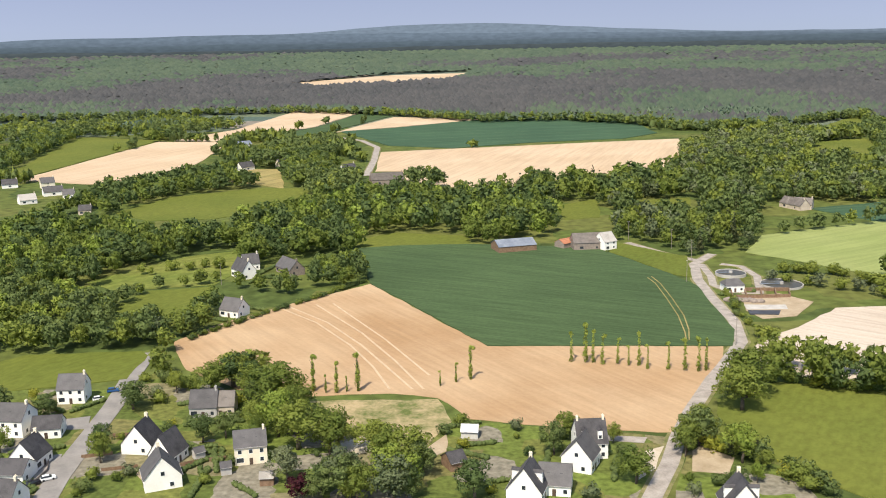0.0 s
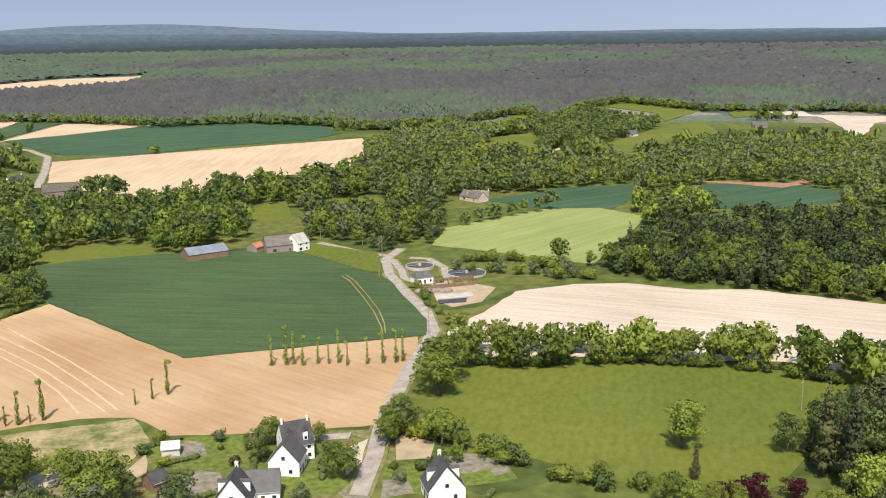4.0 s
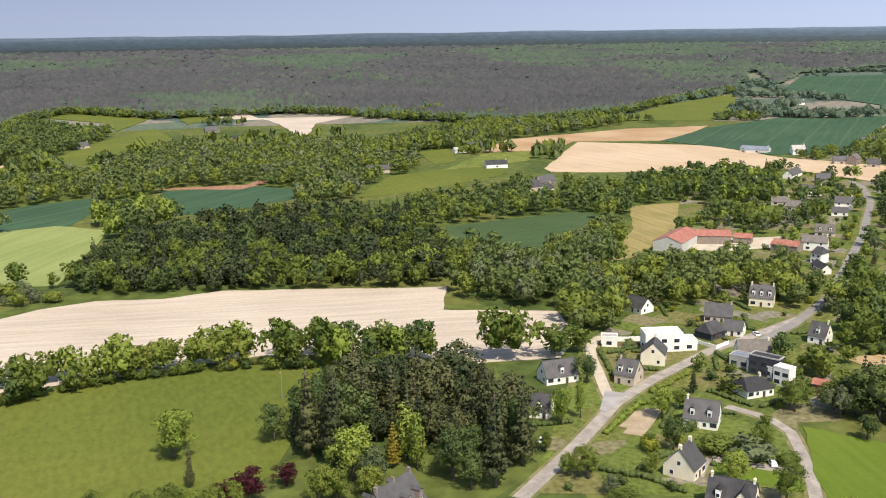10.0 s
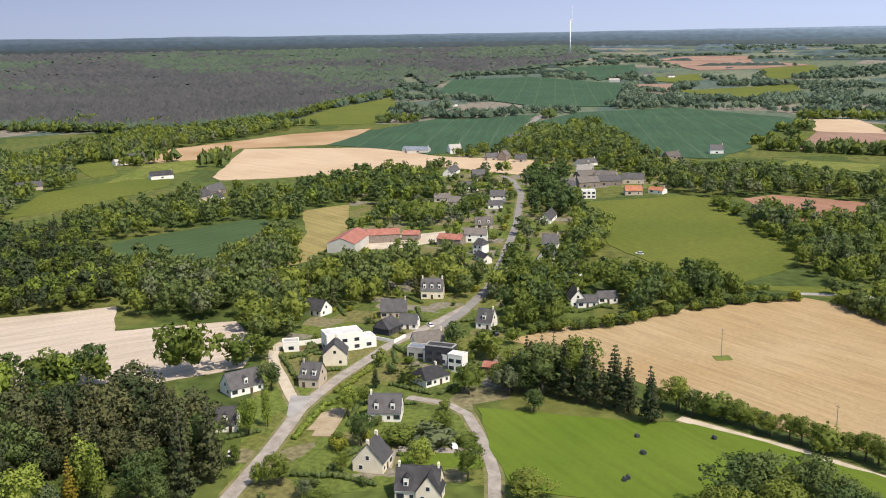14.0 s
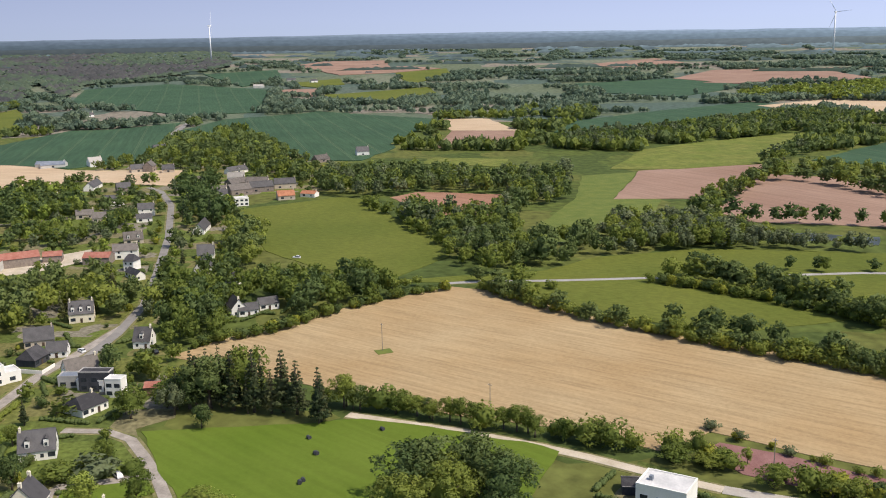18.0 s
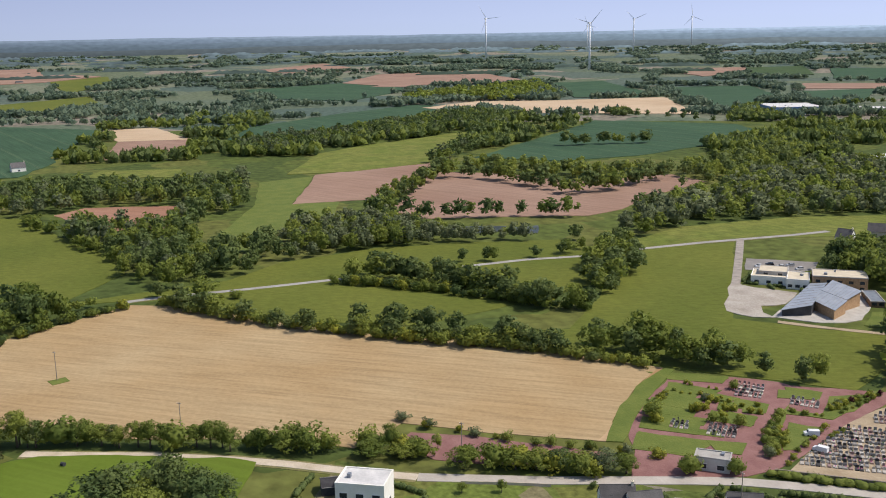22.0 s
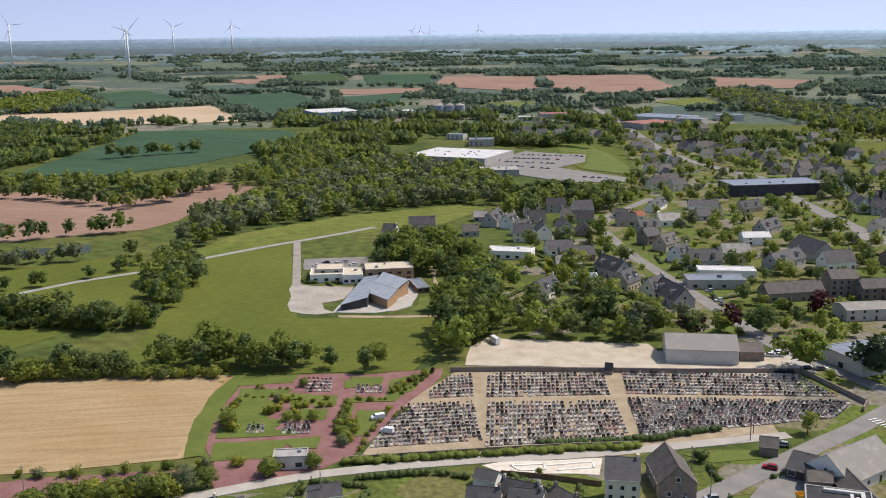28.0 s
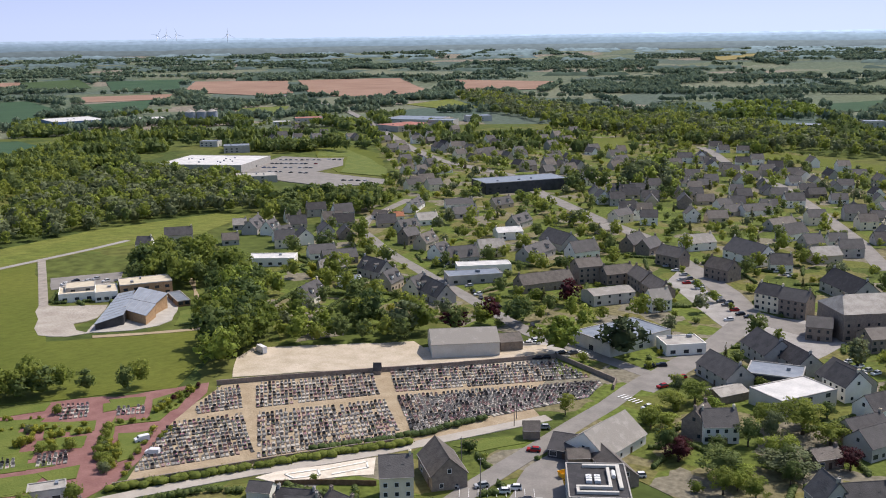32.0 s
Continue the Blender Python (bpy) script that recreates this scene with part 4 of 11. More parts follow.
def house(x, y, turn, L, W, eave, rise, wall="white", roof="slate", dormers=0, chimneys=2, hip=0.0, fine=None, windows=None, name="house", category="house", group="houses"):
    """A gabled or hipped building whose ridge runs along the bearing turn. L, W: over the walls; hip: share of the half length cut off the ridge."""
    far = math.hypot(x, y)
    SITES.append((x, y, max(L, W) * 0.55))
    fine = far < 380 if fine is None else fine
    story = "two-storey " if eave > 4.6 else ("single-storey " if name == "house" else "")
    ob = thing(name, f"{story}{WALL_WORD[wall]} {name.replace('_', ' ')} with a {ROOF_WORD[roof]}", category, pose(x, y, height(x, y), 0, 0, 90 - turn), group)
    l, w = L / 2, W / 2
    rl = l * (1 - hip)
    v = [(-l, -w, -0.4), (l, -w, -0.4), (l, w, -0.4), (-l, w, -0.4), (-l, -w, eave), (l, -w, eave), (l, w, eave), (-l, w, eave), (-rl, 0, eave + rise), (rl, 0, eave + rise)]
    f = [(0, 1, 5, 4), (2, 3, 7, 6), (1, 2, 6, 9, 5) if not hip else (1, 2, 6, 5), (3, 0, 4, 8, 7) if not hip else (3, 0, 4, 7)]
    if hip:
        v[4:8] = [(a, b, eave) for a, b, _ in v[4:8]]
    part("wall", soup("wall", v, f, WALLS[wall]), ob)
    o = 0.35
    slope = rise / w
    ze, zr = eave - o * slope + 0.06, eave + rise + 0.12
    s = Shape()
    if hip:
        e = l + o
        a, b, c, d = (-e, -w - o, ze), (e, -w - o, ze), (e, w + o, ze), (-e, w + o, ze)
        p, q = (-rl, 0, zr), (rl, 0, zr)
        s.add([a, b, c, d, p, q], [(0, 1, 5, 4), (2, 3, 4, 5), (1, 2, 5), (3, 0, 4), (3, 2, 1, 0)])
    else:
        e = l + 0.2
        s.plate([(-e, -w - o, ze), (e, -w - o, ze), (e, 0, zr), (-e, 0, zr)], 0.14)
        s.plate([(-e, w + o, ze), (-e, 0, zr), (e, 0, zr), (e, w + o, ze)], 0.14)
        s.tube((-e, 0, zr - 0.02), (e, 0, zr - 0.02), 0.11, 0.11, 6)
    part("roof", s.mesh("roof", ROOFS[roof]), ob)
    if far < 290:
        for side in (-1, 1):
            part("gutter", Shape().tube((-l, side * (w + o + 0.03), ze - 0.06), (l, side * (w + o + 0.03), ze - 0.06), 0.07, 0.07, 6).mesh("gutter", WALLS["grey"]), ob)
    for i in range(chimneys):
        cx = (-rl + 0.6, rl - 0.6, 0.0)[i] if chimneys > 1 or name != "house" else rl - 0.6
        c = Shape().box(cx - 0.3, -0.45, eave + rise - 0.7, cx + 0.3, 0.45, eave + rise + 0.95).box(cx - 0.36, -0.5, eave + rise + 0.95, cx + 0.36, 0.5, eave + rise + 1.05)
        c.tube((cx, -0.2, eave + rise + 1.05), (cx, -0.2, eave + rise + 1.4), 0.12, 0.1, 6).tube((cx, 0.2, eave + rise + 1.05), (cx, 0.2, eave + rise + 1.4), 0.12, 0.1, 6)
        part("chimney", c.mesh("chimney", WALLS[wall] if wall != "white" else WALLS["cream"]), ob)
    # the long sides
    if windows is None:
        windows = 3
    levels = [0.95] + ([3.6] if eave > 4.6 else []) + ([6.2] if eave > 7.4 else [])
    if windows:
        sides = ((-1, 0), (1, 180)) if far < 380 else ((-1 if (math.sin(radians(90 - turn)) * x - math.cos(radians(90 - turn)) * y) < 0 else 1, 0),)
        for side, face in sides:
            face = 0 if side < 0 else 180
            k = max(2, min(windows + 1, int(L / 2.6))) if far < 540 else 2 if far < 850 else 1
            for lev in levels:
                for j in range(k):
                    u = -l + L * (j + 0.5) / k
                    if far < 540 and lev == levels[0] and j == k // 2:
                        part("door", DOOR, ob, "", pose(u, side * (w + 0.03), 0, 0, 0, face))
                        continue
                    put_window(ob, "wide" if (lev < 1 and j == 0 and L > 8) else "small", pose(u, side * (w + 0.02), lev, 0, 0, face), fine)
        ends = (-1, 1) if far < 380 else (1 if (math.cos(radians(90 - turn)) * x + math.sin(radians(90 - turn)) * y) < 0 else -1,)
        if not hip and far < 655:
            for end in ends:
                if rise > 2.6:
                    put_window(ob, "small", pose(end * (l + 0.02), 0, eave + 0.3, 0, 0, 90 * end), fine)
                if far < 540:
                    put_window(ob, "small", pose(end * (l + 0.02), -w * 0.45, 0.95, 0, 0, 90 * end), fine)
    # dormers on both slopes
    for i in range(dormers):
        u = -l + L * (i + 0.5) / dormers
        for side in (-1, 1):
            d = Shape()
            y0, y1, zt = side * w * 0.86, side * w * 0.2, eave + rise * 0.62
            zb = eave + rise * 0.12
            ya, yb = min(y0, y1), max(y0, y1)
            d.box(u - 0.65, ya, zb, u + 0.65, yb, zt)
            part("dormer", d.mesh("dormer", WALLS["white"] if wall in ("white", "cream", "beige") else WALLS[wall]), ob)
            r = Shape()
            r.plate([(u - 0.85, ya - 0.15, zt - 0.05), (u, ya - 0.15, zt + 0.6), (u, yb + 0.15, zt + 0.6), (u - 0.85, yb + 0.15, zt - 0.05)], 0.08)
            r.plate([(u + 0.85, ya - 0.15, zt - 0.05), (u + 0.85, yb + 0.15, zt - 0.05), (u, yb + 0.15, zt + 0.6), (u, ya - 0.15, zt + 0.6)], 0.08)
            r.add([(u - 0.7, y0, zt - 0.02), (u + 0.7, y0, zt - 0.02), (u, y0, zt + 0.52)], [(0, 1, 2)])
            part("dormer_roof", r.mesh("dormer_roof", ROOFS[roof]), ob)
            put_window(ob, "roof", pose(u, y0 + side * 0.03, zb + 0.35, 0, 0, 0 if side < 0 else 180), fine)
    if not dormers and fine and name == "house":
        for u in (-l * 0.4, l * 0.4):
            t = math.degrees(math.atan2(rise, w))
            part("skylight", PANES["roof"][1], ob, "", pose(u, -w * 0.5, eave + rise * 0.5 + 0.2, 90 + t, 0, 180))
    return ob


def flat_building(x, y, turn, L, W, tall, wall="white", roof="gravel", name="flat_roofed_building", boxes=0, windows=4, label=""):
    """A flat-roofed block with a parapet, windows and rooftop boxes."""
    rnd = random.Random(int(abs(x) + abs(y)))
    SITES.append((x, y, max(L, W) * 0.55))
    fine = math.hypot(x, y) < 380
    ob = thing(name, label or f"{WALL_WORD[wall]} {name.replace('_', ' ')} with a {ROOF_WORD[roof]}", "building", pose(x, y, height(x, y), 0, 0, 90 - turn), "buildings")
    l, w = L / 2, W / 2
    part("wall", Shape().box(-l, -w, -0.4, l, w, tall - 0.15).mesh("wall", WALLS[wall]), ob)
    part("roof", Shape().box(-l + 0.3, -w + 0.3, tall - 0.15, l - 0.3, w - 0.3, tall).mesh("roof", ROOFS[roof]), ob)
    p = Shape().box(-l - 0.05, -w - 0.05, tall - 0.15, l + 0.05, -w + 0.3, tall + 0.3).box(-l - 0.05, w - 0.3, tall - 0.15, l + 0.05, w + 0.05, tall + 0.3)
    p.box(-l - 0.05, -w + 0.3, tall - 0.15, -l + 0.3, w - 0.3, tall + 0.3).box(l - 0.3, -w + 0.3, tall - 0.15, l + 0.05, w - 0.3, tall + 0.3)
    part("parapet", p.mesh("parapet", WALLS["grey"] if wall != "white" else WALLS["white"]), ob)
    for i in range(boxes):
        a, b = rnd.uniform(-l * 0.7, l * 0.6), rnd.uniform(-w * 0.6, w * 0.5)
        part("rooftop_unit", Shape().box(a, b, tall, a + rnd.uniform(0.8, 2), b + rnd.uniform(0.8, 1.8), tall + rnd.uniform(0.5, 1.3)).mesh("rooftop_unit", ROOFS["zinc"]), ob)
    for side, face in ((-1, 0), (1, 180)):
        for lev in [0.9] + ([3.7] if tall > 5.5 else []):
            for j in range(windows if math.hypot(x, y) < 630 else min(windows, 3)):
                put_window(ob, "wide", pose(-l + L * (j + 0.5) / windows, side * (w + 0.02), lev, 0, 0, face), fine)
    for end in (-1, 1):
        put_window(ob, "bay", pose(end * (l + 0.02), 0, 0.3, 0, 0, 90 * end), fine)
    return ob


# ---- vehicles, masts, graves ----
PAINTS = [shade("car_paint_" + k, c, c, 3, 0.5, 0.25, 0) for k, c in (("white", (0.75, 0.75, 0.74)), ("grey", (0.12, 0.125, 0.13)), ("black", (0.015, 0.015, 0.018)), ("silver", (0.4, 0.41, 0.42)), ("red", (0.35, 0.02, 0.02)), ("blue", (0.03, 0.09, 0.22)))]
PAINT_WORD = ["white", "dark grey", "black", "silver", "red", "blue"]
RUBBER = shade("tyre_rubber", (0.015, 0.015, 0.015), (0.03, 0.03, 0.03), 1, 0.2, 0.9, 0)
WHEEL = Shape().tube((0, -0.1, 0), (0, 0.1, 0), 0.32, 0.32, 12).mesh("tyre", RUBBER)


def car_models():
    out = []
    for i, paint in enumerate(PAINTS):
        s = Shape()
        for z0, z1, a, b, c in ((0.28, 0.75, 2.1, 0.86, 2.05), (0.75, 0.95, 2.05, 0.84, 1.95)):
            s.add([(-a, -b, z0), (a, -b, z0), (a, b, z0), (-a, b, z0), (-c, -b * 0.97, z1), (c, -b * 0.97, z1), (c, b * 0.97, z1), (-c, b * 0.97, z1)],
                  [(0, 3, 2, 1), (4, 5, 6, 7), (0, 1, 5, 4), (1, 2, 6, 5), (2, 3, 7, 6), (3, 0, 4, 7)])
        cab = Shape().add([(-1.95, -0.8, 0.95), (1.05, -0.8, 0.95), (1.05, 0.8, 0.95), (-1.95, 0.8, 0.95), (-1.5, -0.62, 1.44), (0.3, -0.62, 1.44), (0.3, 0.62, 1.44), (-1.5, 0.62, 1.44)],
                          [(4, 5, 6, 7), (0, 1, 5, 4), (1, 2, 6, 5), (2, 3, 7, 6), (3, 0, 4, 7)])
        s.box(-1.5, -0.62, 1.44, 0.3, 0.62, 1.49)
        for a, b in itertools.product((-1.45, 0.25), (-0.62, 0.56)):
            s.add([(a - 0.25 if a < 0 else a + 0.5, b - 0.05, 0.95), (a - 0.17 if a < 0 else a + 0.58, b - 0.05, 0.95), (a + 0.08, b + 0.03, 1.44), (a, b + 0.03, 1.44)], [(0, 1, 2, 3)])
        out.append((s.mesh("body", paint), cab.mesh("glazing", GLASS)))
    return out


CARS = car_models()


def car(x, y, turn, colour=0, size=1.0):
    ob = thing("car", f"{PAINT_WORD[colour]} car parked on the ground", "car", pose(x, y, height(x, y) + 0.2, 0, 0, 90 - turn) @ Matrix.Scale(size, 4), "parked cars")
    body, cab = CARS[colour]
    part("body", body, ob)
    part("glazing", cab, ob)
    for a, b in itertools.product((-1.3, 1.3), (-0.8, 0.8)) if math.hypot(x, y) < 340 else ():
        part("wheel", WHEEL, ob, "", pose(a, b, 0.32))
    return ob


def van(x, y, turn, L=5.5, tall=2.4, name="van", label="white delivery van parked on the ground"):
    ob = thing(name, label, name.replace("_", " "), pose(x, y, height(x, y) + 0.2, 0, 0, 90 - turn))
    l = L / 2
    part("body", Shape().add([(-l, -0.95, 0.35), (l, -0.95, 0.35), (l, 0.95, 0.35), (-l, 0.95, 0.35), (-l, -0.9, tall), (l - 1.3, -0.9, tall), (l - 1.3, 0.9, tall), (-l, 0.9, tall), (l, -0.95, 1.1), (l, 0.95, 1.1), (l - 0.8, -0.95, 1.3), (l - 0.8, 0.95, 1.3)],
                             [(0, 3, 2, 1), (4, 5, 6, 7), (0, 1, 8, 10, 5, 4), (3, 7, 6, 11, 9, 2), (3, 0, 4, 7), (1, 2, 9, 8), (8, 9, 11, 10), (10, 11, 6, 5)]).mesh("body", PAINTS[0]), ob)
    part("windscreen", Shape().plate([(l - 0.79, -0.8, 1.36), (l - 0.79, 0.8, 1.36), (l - 1.25, 0.78, tall - 0.08), (l - 1.25, -0.78, tall - 0.08)], -0.03).mesh("windscreen", GLASS), ob)
    for a in (-l + 1, l - 1):
        for b in (-0.88, 0.88):
            part("wheel", WHEEL, ob, "", pose(a, b, 0.32))


POLEWOOD = shade("grey_pole_wood", (0.2, 0.17, 0.14), (0.32, 0.28, 0.24), 1, 0.2, 0.9, 0.1)
TURBINE = shade("turbine_white", (0.78, 0.79, 0.8), (0.84, 0.85, 0.86), 8, 1, 0.5, 0)


def utility_pole(x, y, tall=9.0, turn=0.0):
    ob = thing("utility_pole", "grey wooden utility pole with a crossarm", "pole", pose(x, y, height(x, y), 0, 0, turn), "poles")
    part("pole", Shape().tube((0, 0, -0.3), (0, 0, tall), 0.15, 0.1, 8).mesh("pole", POLEWOOD), ob)
    part("crossarm", Shape().box(-0.7, 0.11, tall - 0.6, 0.7, 0.22, tall - 0.45).mesh("crossarm", POLEWOOD), ob)
    for u in (-0.6, 0.0, 0.6):
        part("insulator", Shape().tube((u, 0.165, tall - 0.45), (u, 0.165, tall - 0.25), 0.06, 0.04, 6).mesh("insulator", WHITEPAINT), ob)


def wind_turbine(x, y, hub, blade, turn, spin):
    ob = thing("wind_turbine", "white three-bladed wind turbine far off in farmland", "wind turbine", pose(x, y, height(x, y), 0, 0, turn), "wind turbines")
    part("tower", Shape().tube((0, 0, -1), (0, 0, hub), hub * 0.026, hub * 0.015, 14).mesh("tower", TURBINE, True), ob)
    part("nacelle", Shape().box(-2, -5, hub - 2, 2, 6, hub + 2.2).mesh("nacelle", TURBINE), ob)
    part("spinner", Shape().tube((0, -5, hub), (0, -7.5, hub), 2, 0.6, 10).mesh("spinner", TURBINE), ob)
    for k in range(3):
        s = Shape()
        prof = [(0.02, 0.9), (0.18, 2.3), (0.4, 1.8), (0.65, 1.2), (0.88, 0.7), (1.0, 0.25)]
        for (a, wa), (b, wb) in zip(prof, prof[1:]):
            s.add([(-wa * 0.4, -0.35, a * blade), (wa * 0.6, 0, a * blade), (-wa * 0.4, 0.35, a * blade), (-wb * 0.4, -0.25, b * blade), (wb * 0.6, 0, b * blade), (-wb * 0.4, 0.25, b * blade)],
                  [(0, 1, 4, 3), (1, 2, 5, 4), (2, 0, 3, 5)])
        part("blade", s.mesh("blade", TURBINE), ob, "", pose(0, -6.2, hub) @ pose(0, 0, 0, 0, spin + 120 * k, 0))


GRANITES = [shade("granite_" + k, a, b, 0.8, 0.15, r, 0) for k, a, b, r in (("black", (0.045, 0.042, 0.04), (0.085, 0.08, 0.076), 0.4), ("grey", (0.2, 0.19, 0.175), (0.31, 0.295, 0.27), 0.6), ("pale", (0.38, 0.35, 0.3), (0.52, 0.48, 0.42), 0.8), ("rose", (0.27, 0.18, 0.16), (0.36, 0.25, 0.22), 0.4))]
FLOWERS = [shade("grave_flowers_" + k, a, b, 0.5, 0.12, 0.9, 0) for k, a, b in (("pink", (0.45, 0.12, 0.25), (0.6, 0.25, 0.35)), ("white", (0.6, 0.6, 0.55), (0.75, 0.75, 0.7)), ("leaf", (0.06, 0.12, 0.03), (0.1, 0.17, 0.05)))]


def headstone(kind):
    if kind == 0:
        return [(-0.5, 0), (0.5, 0), (0.5, 0.75), (0.3, 0.95), (0, 1.02), (-0.3, 0.95), (-0.5, 0.75)]
    if kind == 1:
        return [(-0.45, 0), (0.45, 0), (0.42, 0.9), (-0.42, 0.9)]
    return [(-0.09, 0), (0.09, 0), (0.09, 0.85), (0.36, 0.85), (0.36, 1.03), (0.09, 1.03), (0.09, 1.35), (-0.09, 1.35), (-0.09, 1.03), (-0.36, 1.03), (-0.36, 0.85), (-0.09, 0.85)]


def stone_shape(kind):
    o = headstone(kind)
    n = len(o)
    return Shape().add([(x, -0.07, z + 0.25) for x, z in o] + [(x, 0.07, z + 0.25) for x, z in o],
                       [tuple(range(n)), tuple(range(2 * n - 1, n - 1, -1))] + [(i, n + i, n + (i + 1) % n, (i + 1) % n) for i in range(n)])


SLAB = [Shape().box(-0.55, -1.05, -0.1, 0.55, 1.05, 0.25).box(-0.45, -0.9, 0.25, 0.45, 0.75, 0.32).mesh("slab", g) for g in GRANITES]
STONE = [[stone_shape(k).mesh("headstone", g) for k in range(3)] for g in GRANITES]
POT = [Shape().tube((0, 0, 0.3), (0, 0, 0.5), 0.14, 0.18, 7).tube((0, 0, 0.5), (0, 0, 0.72), 0.26, 0.1, 7).mesh("flower_pot", f) for f in FLOWERS]
graves_left, grave_rest = 220, []


def grave_section(corners, rows, density, seed):
    """Rows of graves between four corners (two along the far side, two along the near side)."""
    global graves_left
    rnd = random.Random(seed)
    a, b, c, d = (Vector(p) for p in corners)
    for i in range(rows - 1, -1, -1):
        s = (i + 0.5) / rows
        p, q = a.lerp(d, s), b.lerp(c, s)
        n = int((q - p).length / 1.4)
        turn = math.degrees(math.atan2(q.y - p.y, q.x - p.x))
        for j in range(n):
            if rnd.random() > density:
                continue
            z = p.lerp(q, (j + 0.5) / n)
            m = pose(z.x + rnd.uniform(-0.1, 0.1), z.y + rnd.uniform(-0.15, 0.15), 0.2, 0, 0, turn + rnd.uniform(-3, 3)) @ Matrix.Diagonal((rnd.uniform(0.85, 1.05), 0.95, rnd.uniform(0.6, 1.0), 1))
            g, k = rnd.choices(range(4), (4, 5, 5, 2))[0], rnd.choices(range(3), (5, 5, 1))[0]
            pot = rnd.randrange(3) if rnd.random() < 0.45 else -1
            if graves_left > 0:
                graves_left -= 1
                ob = thing("grave", ("black", "grey", "pale", "rose")[g] + " granite grave with a low slab and headstone", "grave", m, "graves in the cemetery")
                part("slab", SLAB[g], ob)
                part("headstone", STONE[g][k], ob, "", pose(0, 0.95, 0))
                if pot >= 0:
                    part("flower_pot", POT[pot], ob, "", pose(rnd.uniform(-0.3, 0.3), rnd.uniform(-0.4, 0.3), 0))
            else:
                grave_rest.append((m, g, k, pot))


def join_graves():
    v, f, w, mats = [], [], [], GRANITES + FLOWERS
    for m, g, k, pot in grave_rest:
        pieces = [(SLAB[g], Matrix(), g), (STONE[g][k], pose(0, 0.95, 0), g)] + ([(POT[pot], pose(0.1, -0.2, 0), 4 + pot)] if pot >= 0 else [])
        for me, mm, idx in pieces:
            n = len(v)
            v += [m @ mm @ x.co for x in me.vertices]
            f += [tuple(i + n for i in pg.vertices) for pg in me.polygons]
            w += [idx] * len(me.polygons)
    if v:
        tagged(new("graves", soup("graves", v, f, mats, w)), "many granite graves in close rows", "graves", kind="stuff")


def wall_along(name, label, mat, points, thick, tall, category="wall", kind="structure"):
    s = Shape()
    for a, b in zip(points, points[1:]):
        d = Vector((b[0] - a[0], b[1] - a[1])).normalized()
        n = Vector((-d.y, d.x)) * thick / 2
        e = d * thick / 2
        s.prism([(a[0] - n.x - e.x, a[1] - n.y - e.y), (b[0] - n.x + e.x, b[1] - n.y + e.y), (b[0] + n.x + e.x, b[1] + n.y + e.y), (a[0] + n.x - e.x, a[1] + n.y - e.y)], -0.2, tall)
    return tagged(new(name, s.mesh(name, mat)), label, category, kind=kind)


def clipped_hedge(label, points, thick=1.2, tall=1.5, mat=None):
    """A clipped hedge with uneven leafy faces."""
    rnd = np.random.default_rng(int(abs(points[0][0])))
    line = densify(points, 1.6, 0, closed=False)
    cs = [(x + rnd.uniform(-0.25, 0.25) * thick, y + rnd.uniform(-0.25, 0.25) * thick, tall * rnd.uniform(0.4, 0.58)) for x, y in line]
    q, _ = leaves(rnd, cs, [thick * 0.75] * len(cs), len(cs) * 40, 0.24, tall / thick / 1.4)
    v = q.reshape(-1, 3)
    v[:, 2] = np.clip(v[:, 2], 0.02, tall * 1.08)
    f = np.arange(len(v)).reshape(-1, 3)
    vs, fs, base = [v], [f], len(v)
    for c in cs:
        a, b = lump(rnd, c, thick * rnd.uniform(0.55, 0.8), tall / thick / 1.5)
        vs.append(a)
        fs.append(b + base)
        base += 12
    return tagged(new("hedge", bulk("hedge", np.concatenate(vs), np.concatenate(fs), 3, [mat or DARKLEAF])), label, "hedge")


MURK = shade("murky_sludge", (0.05, 0.05, 0.042), (0.09, 0.085, 0.07), 3, 0.6, 0.45, 0.05)
WATER = shade("dark_water", (0.03, 0.04, 0.035), (0.07, 0.075, 0.06), 9, 1.5, 0.35, 0.1)


def settling_tank(x, y, r, tall):
    ob = thing("settling_tank", "round concrete settling tank filled with dark water", "tank", pose(x, y, 0), "settling tanks")
    n = 40
    s = Shape()
    for i in range(n):
        a, b = math.tau * i / n, math.tau * (i + 1) / n
        s.prism([(r * math.cos(a), r * math.sin(a)), (r * math.cos(b), r * math.sin(b)), ((r - 0.4) * math.cos(b), (r - 0.4) * math.sin(b)), ((r - 0.4) * math.cos(a), (r - 0.4) * math.sin(a))], -0.3, tall)
    part("tank_wall", s.mesh("tank_wall", CONCRETE), ob)
    part("water", Shape().prism([((r - 0.4) * math.cos(math.tau * i / n), (r - 0.4) * math.sin(math.tau * i / n)) for i in range(n)], tall - 0.9 if tall > 1 else 0.2, tall - 0.35).mesh("water", MURK), ob)
    part("footbridge", Shape().box(-r, -0.5, tall, r * 0.1, 0.5, tall + 0.12).box(-r, -0.5, tall + 0.95, r * 0.1, -0.45, tall + 1.0).box(-r, 0.45, tall + 0.95, r * 0.1, 0.5, tall + 1.0).mesh("footbridge", ROOFS["zinc"]), ob)
    part("hub", Shape().tube((0, 0, 0), (0, 0, tall + 0.8), 0.9, 0.9, 14).mesh("hub", CONCRETE), ob)


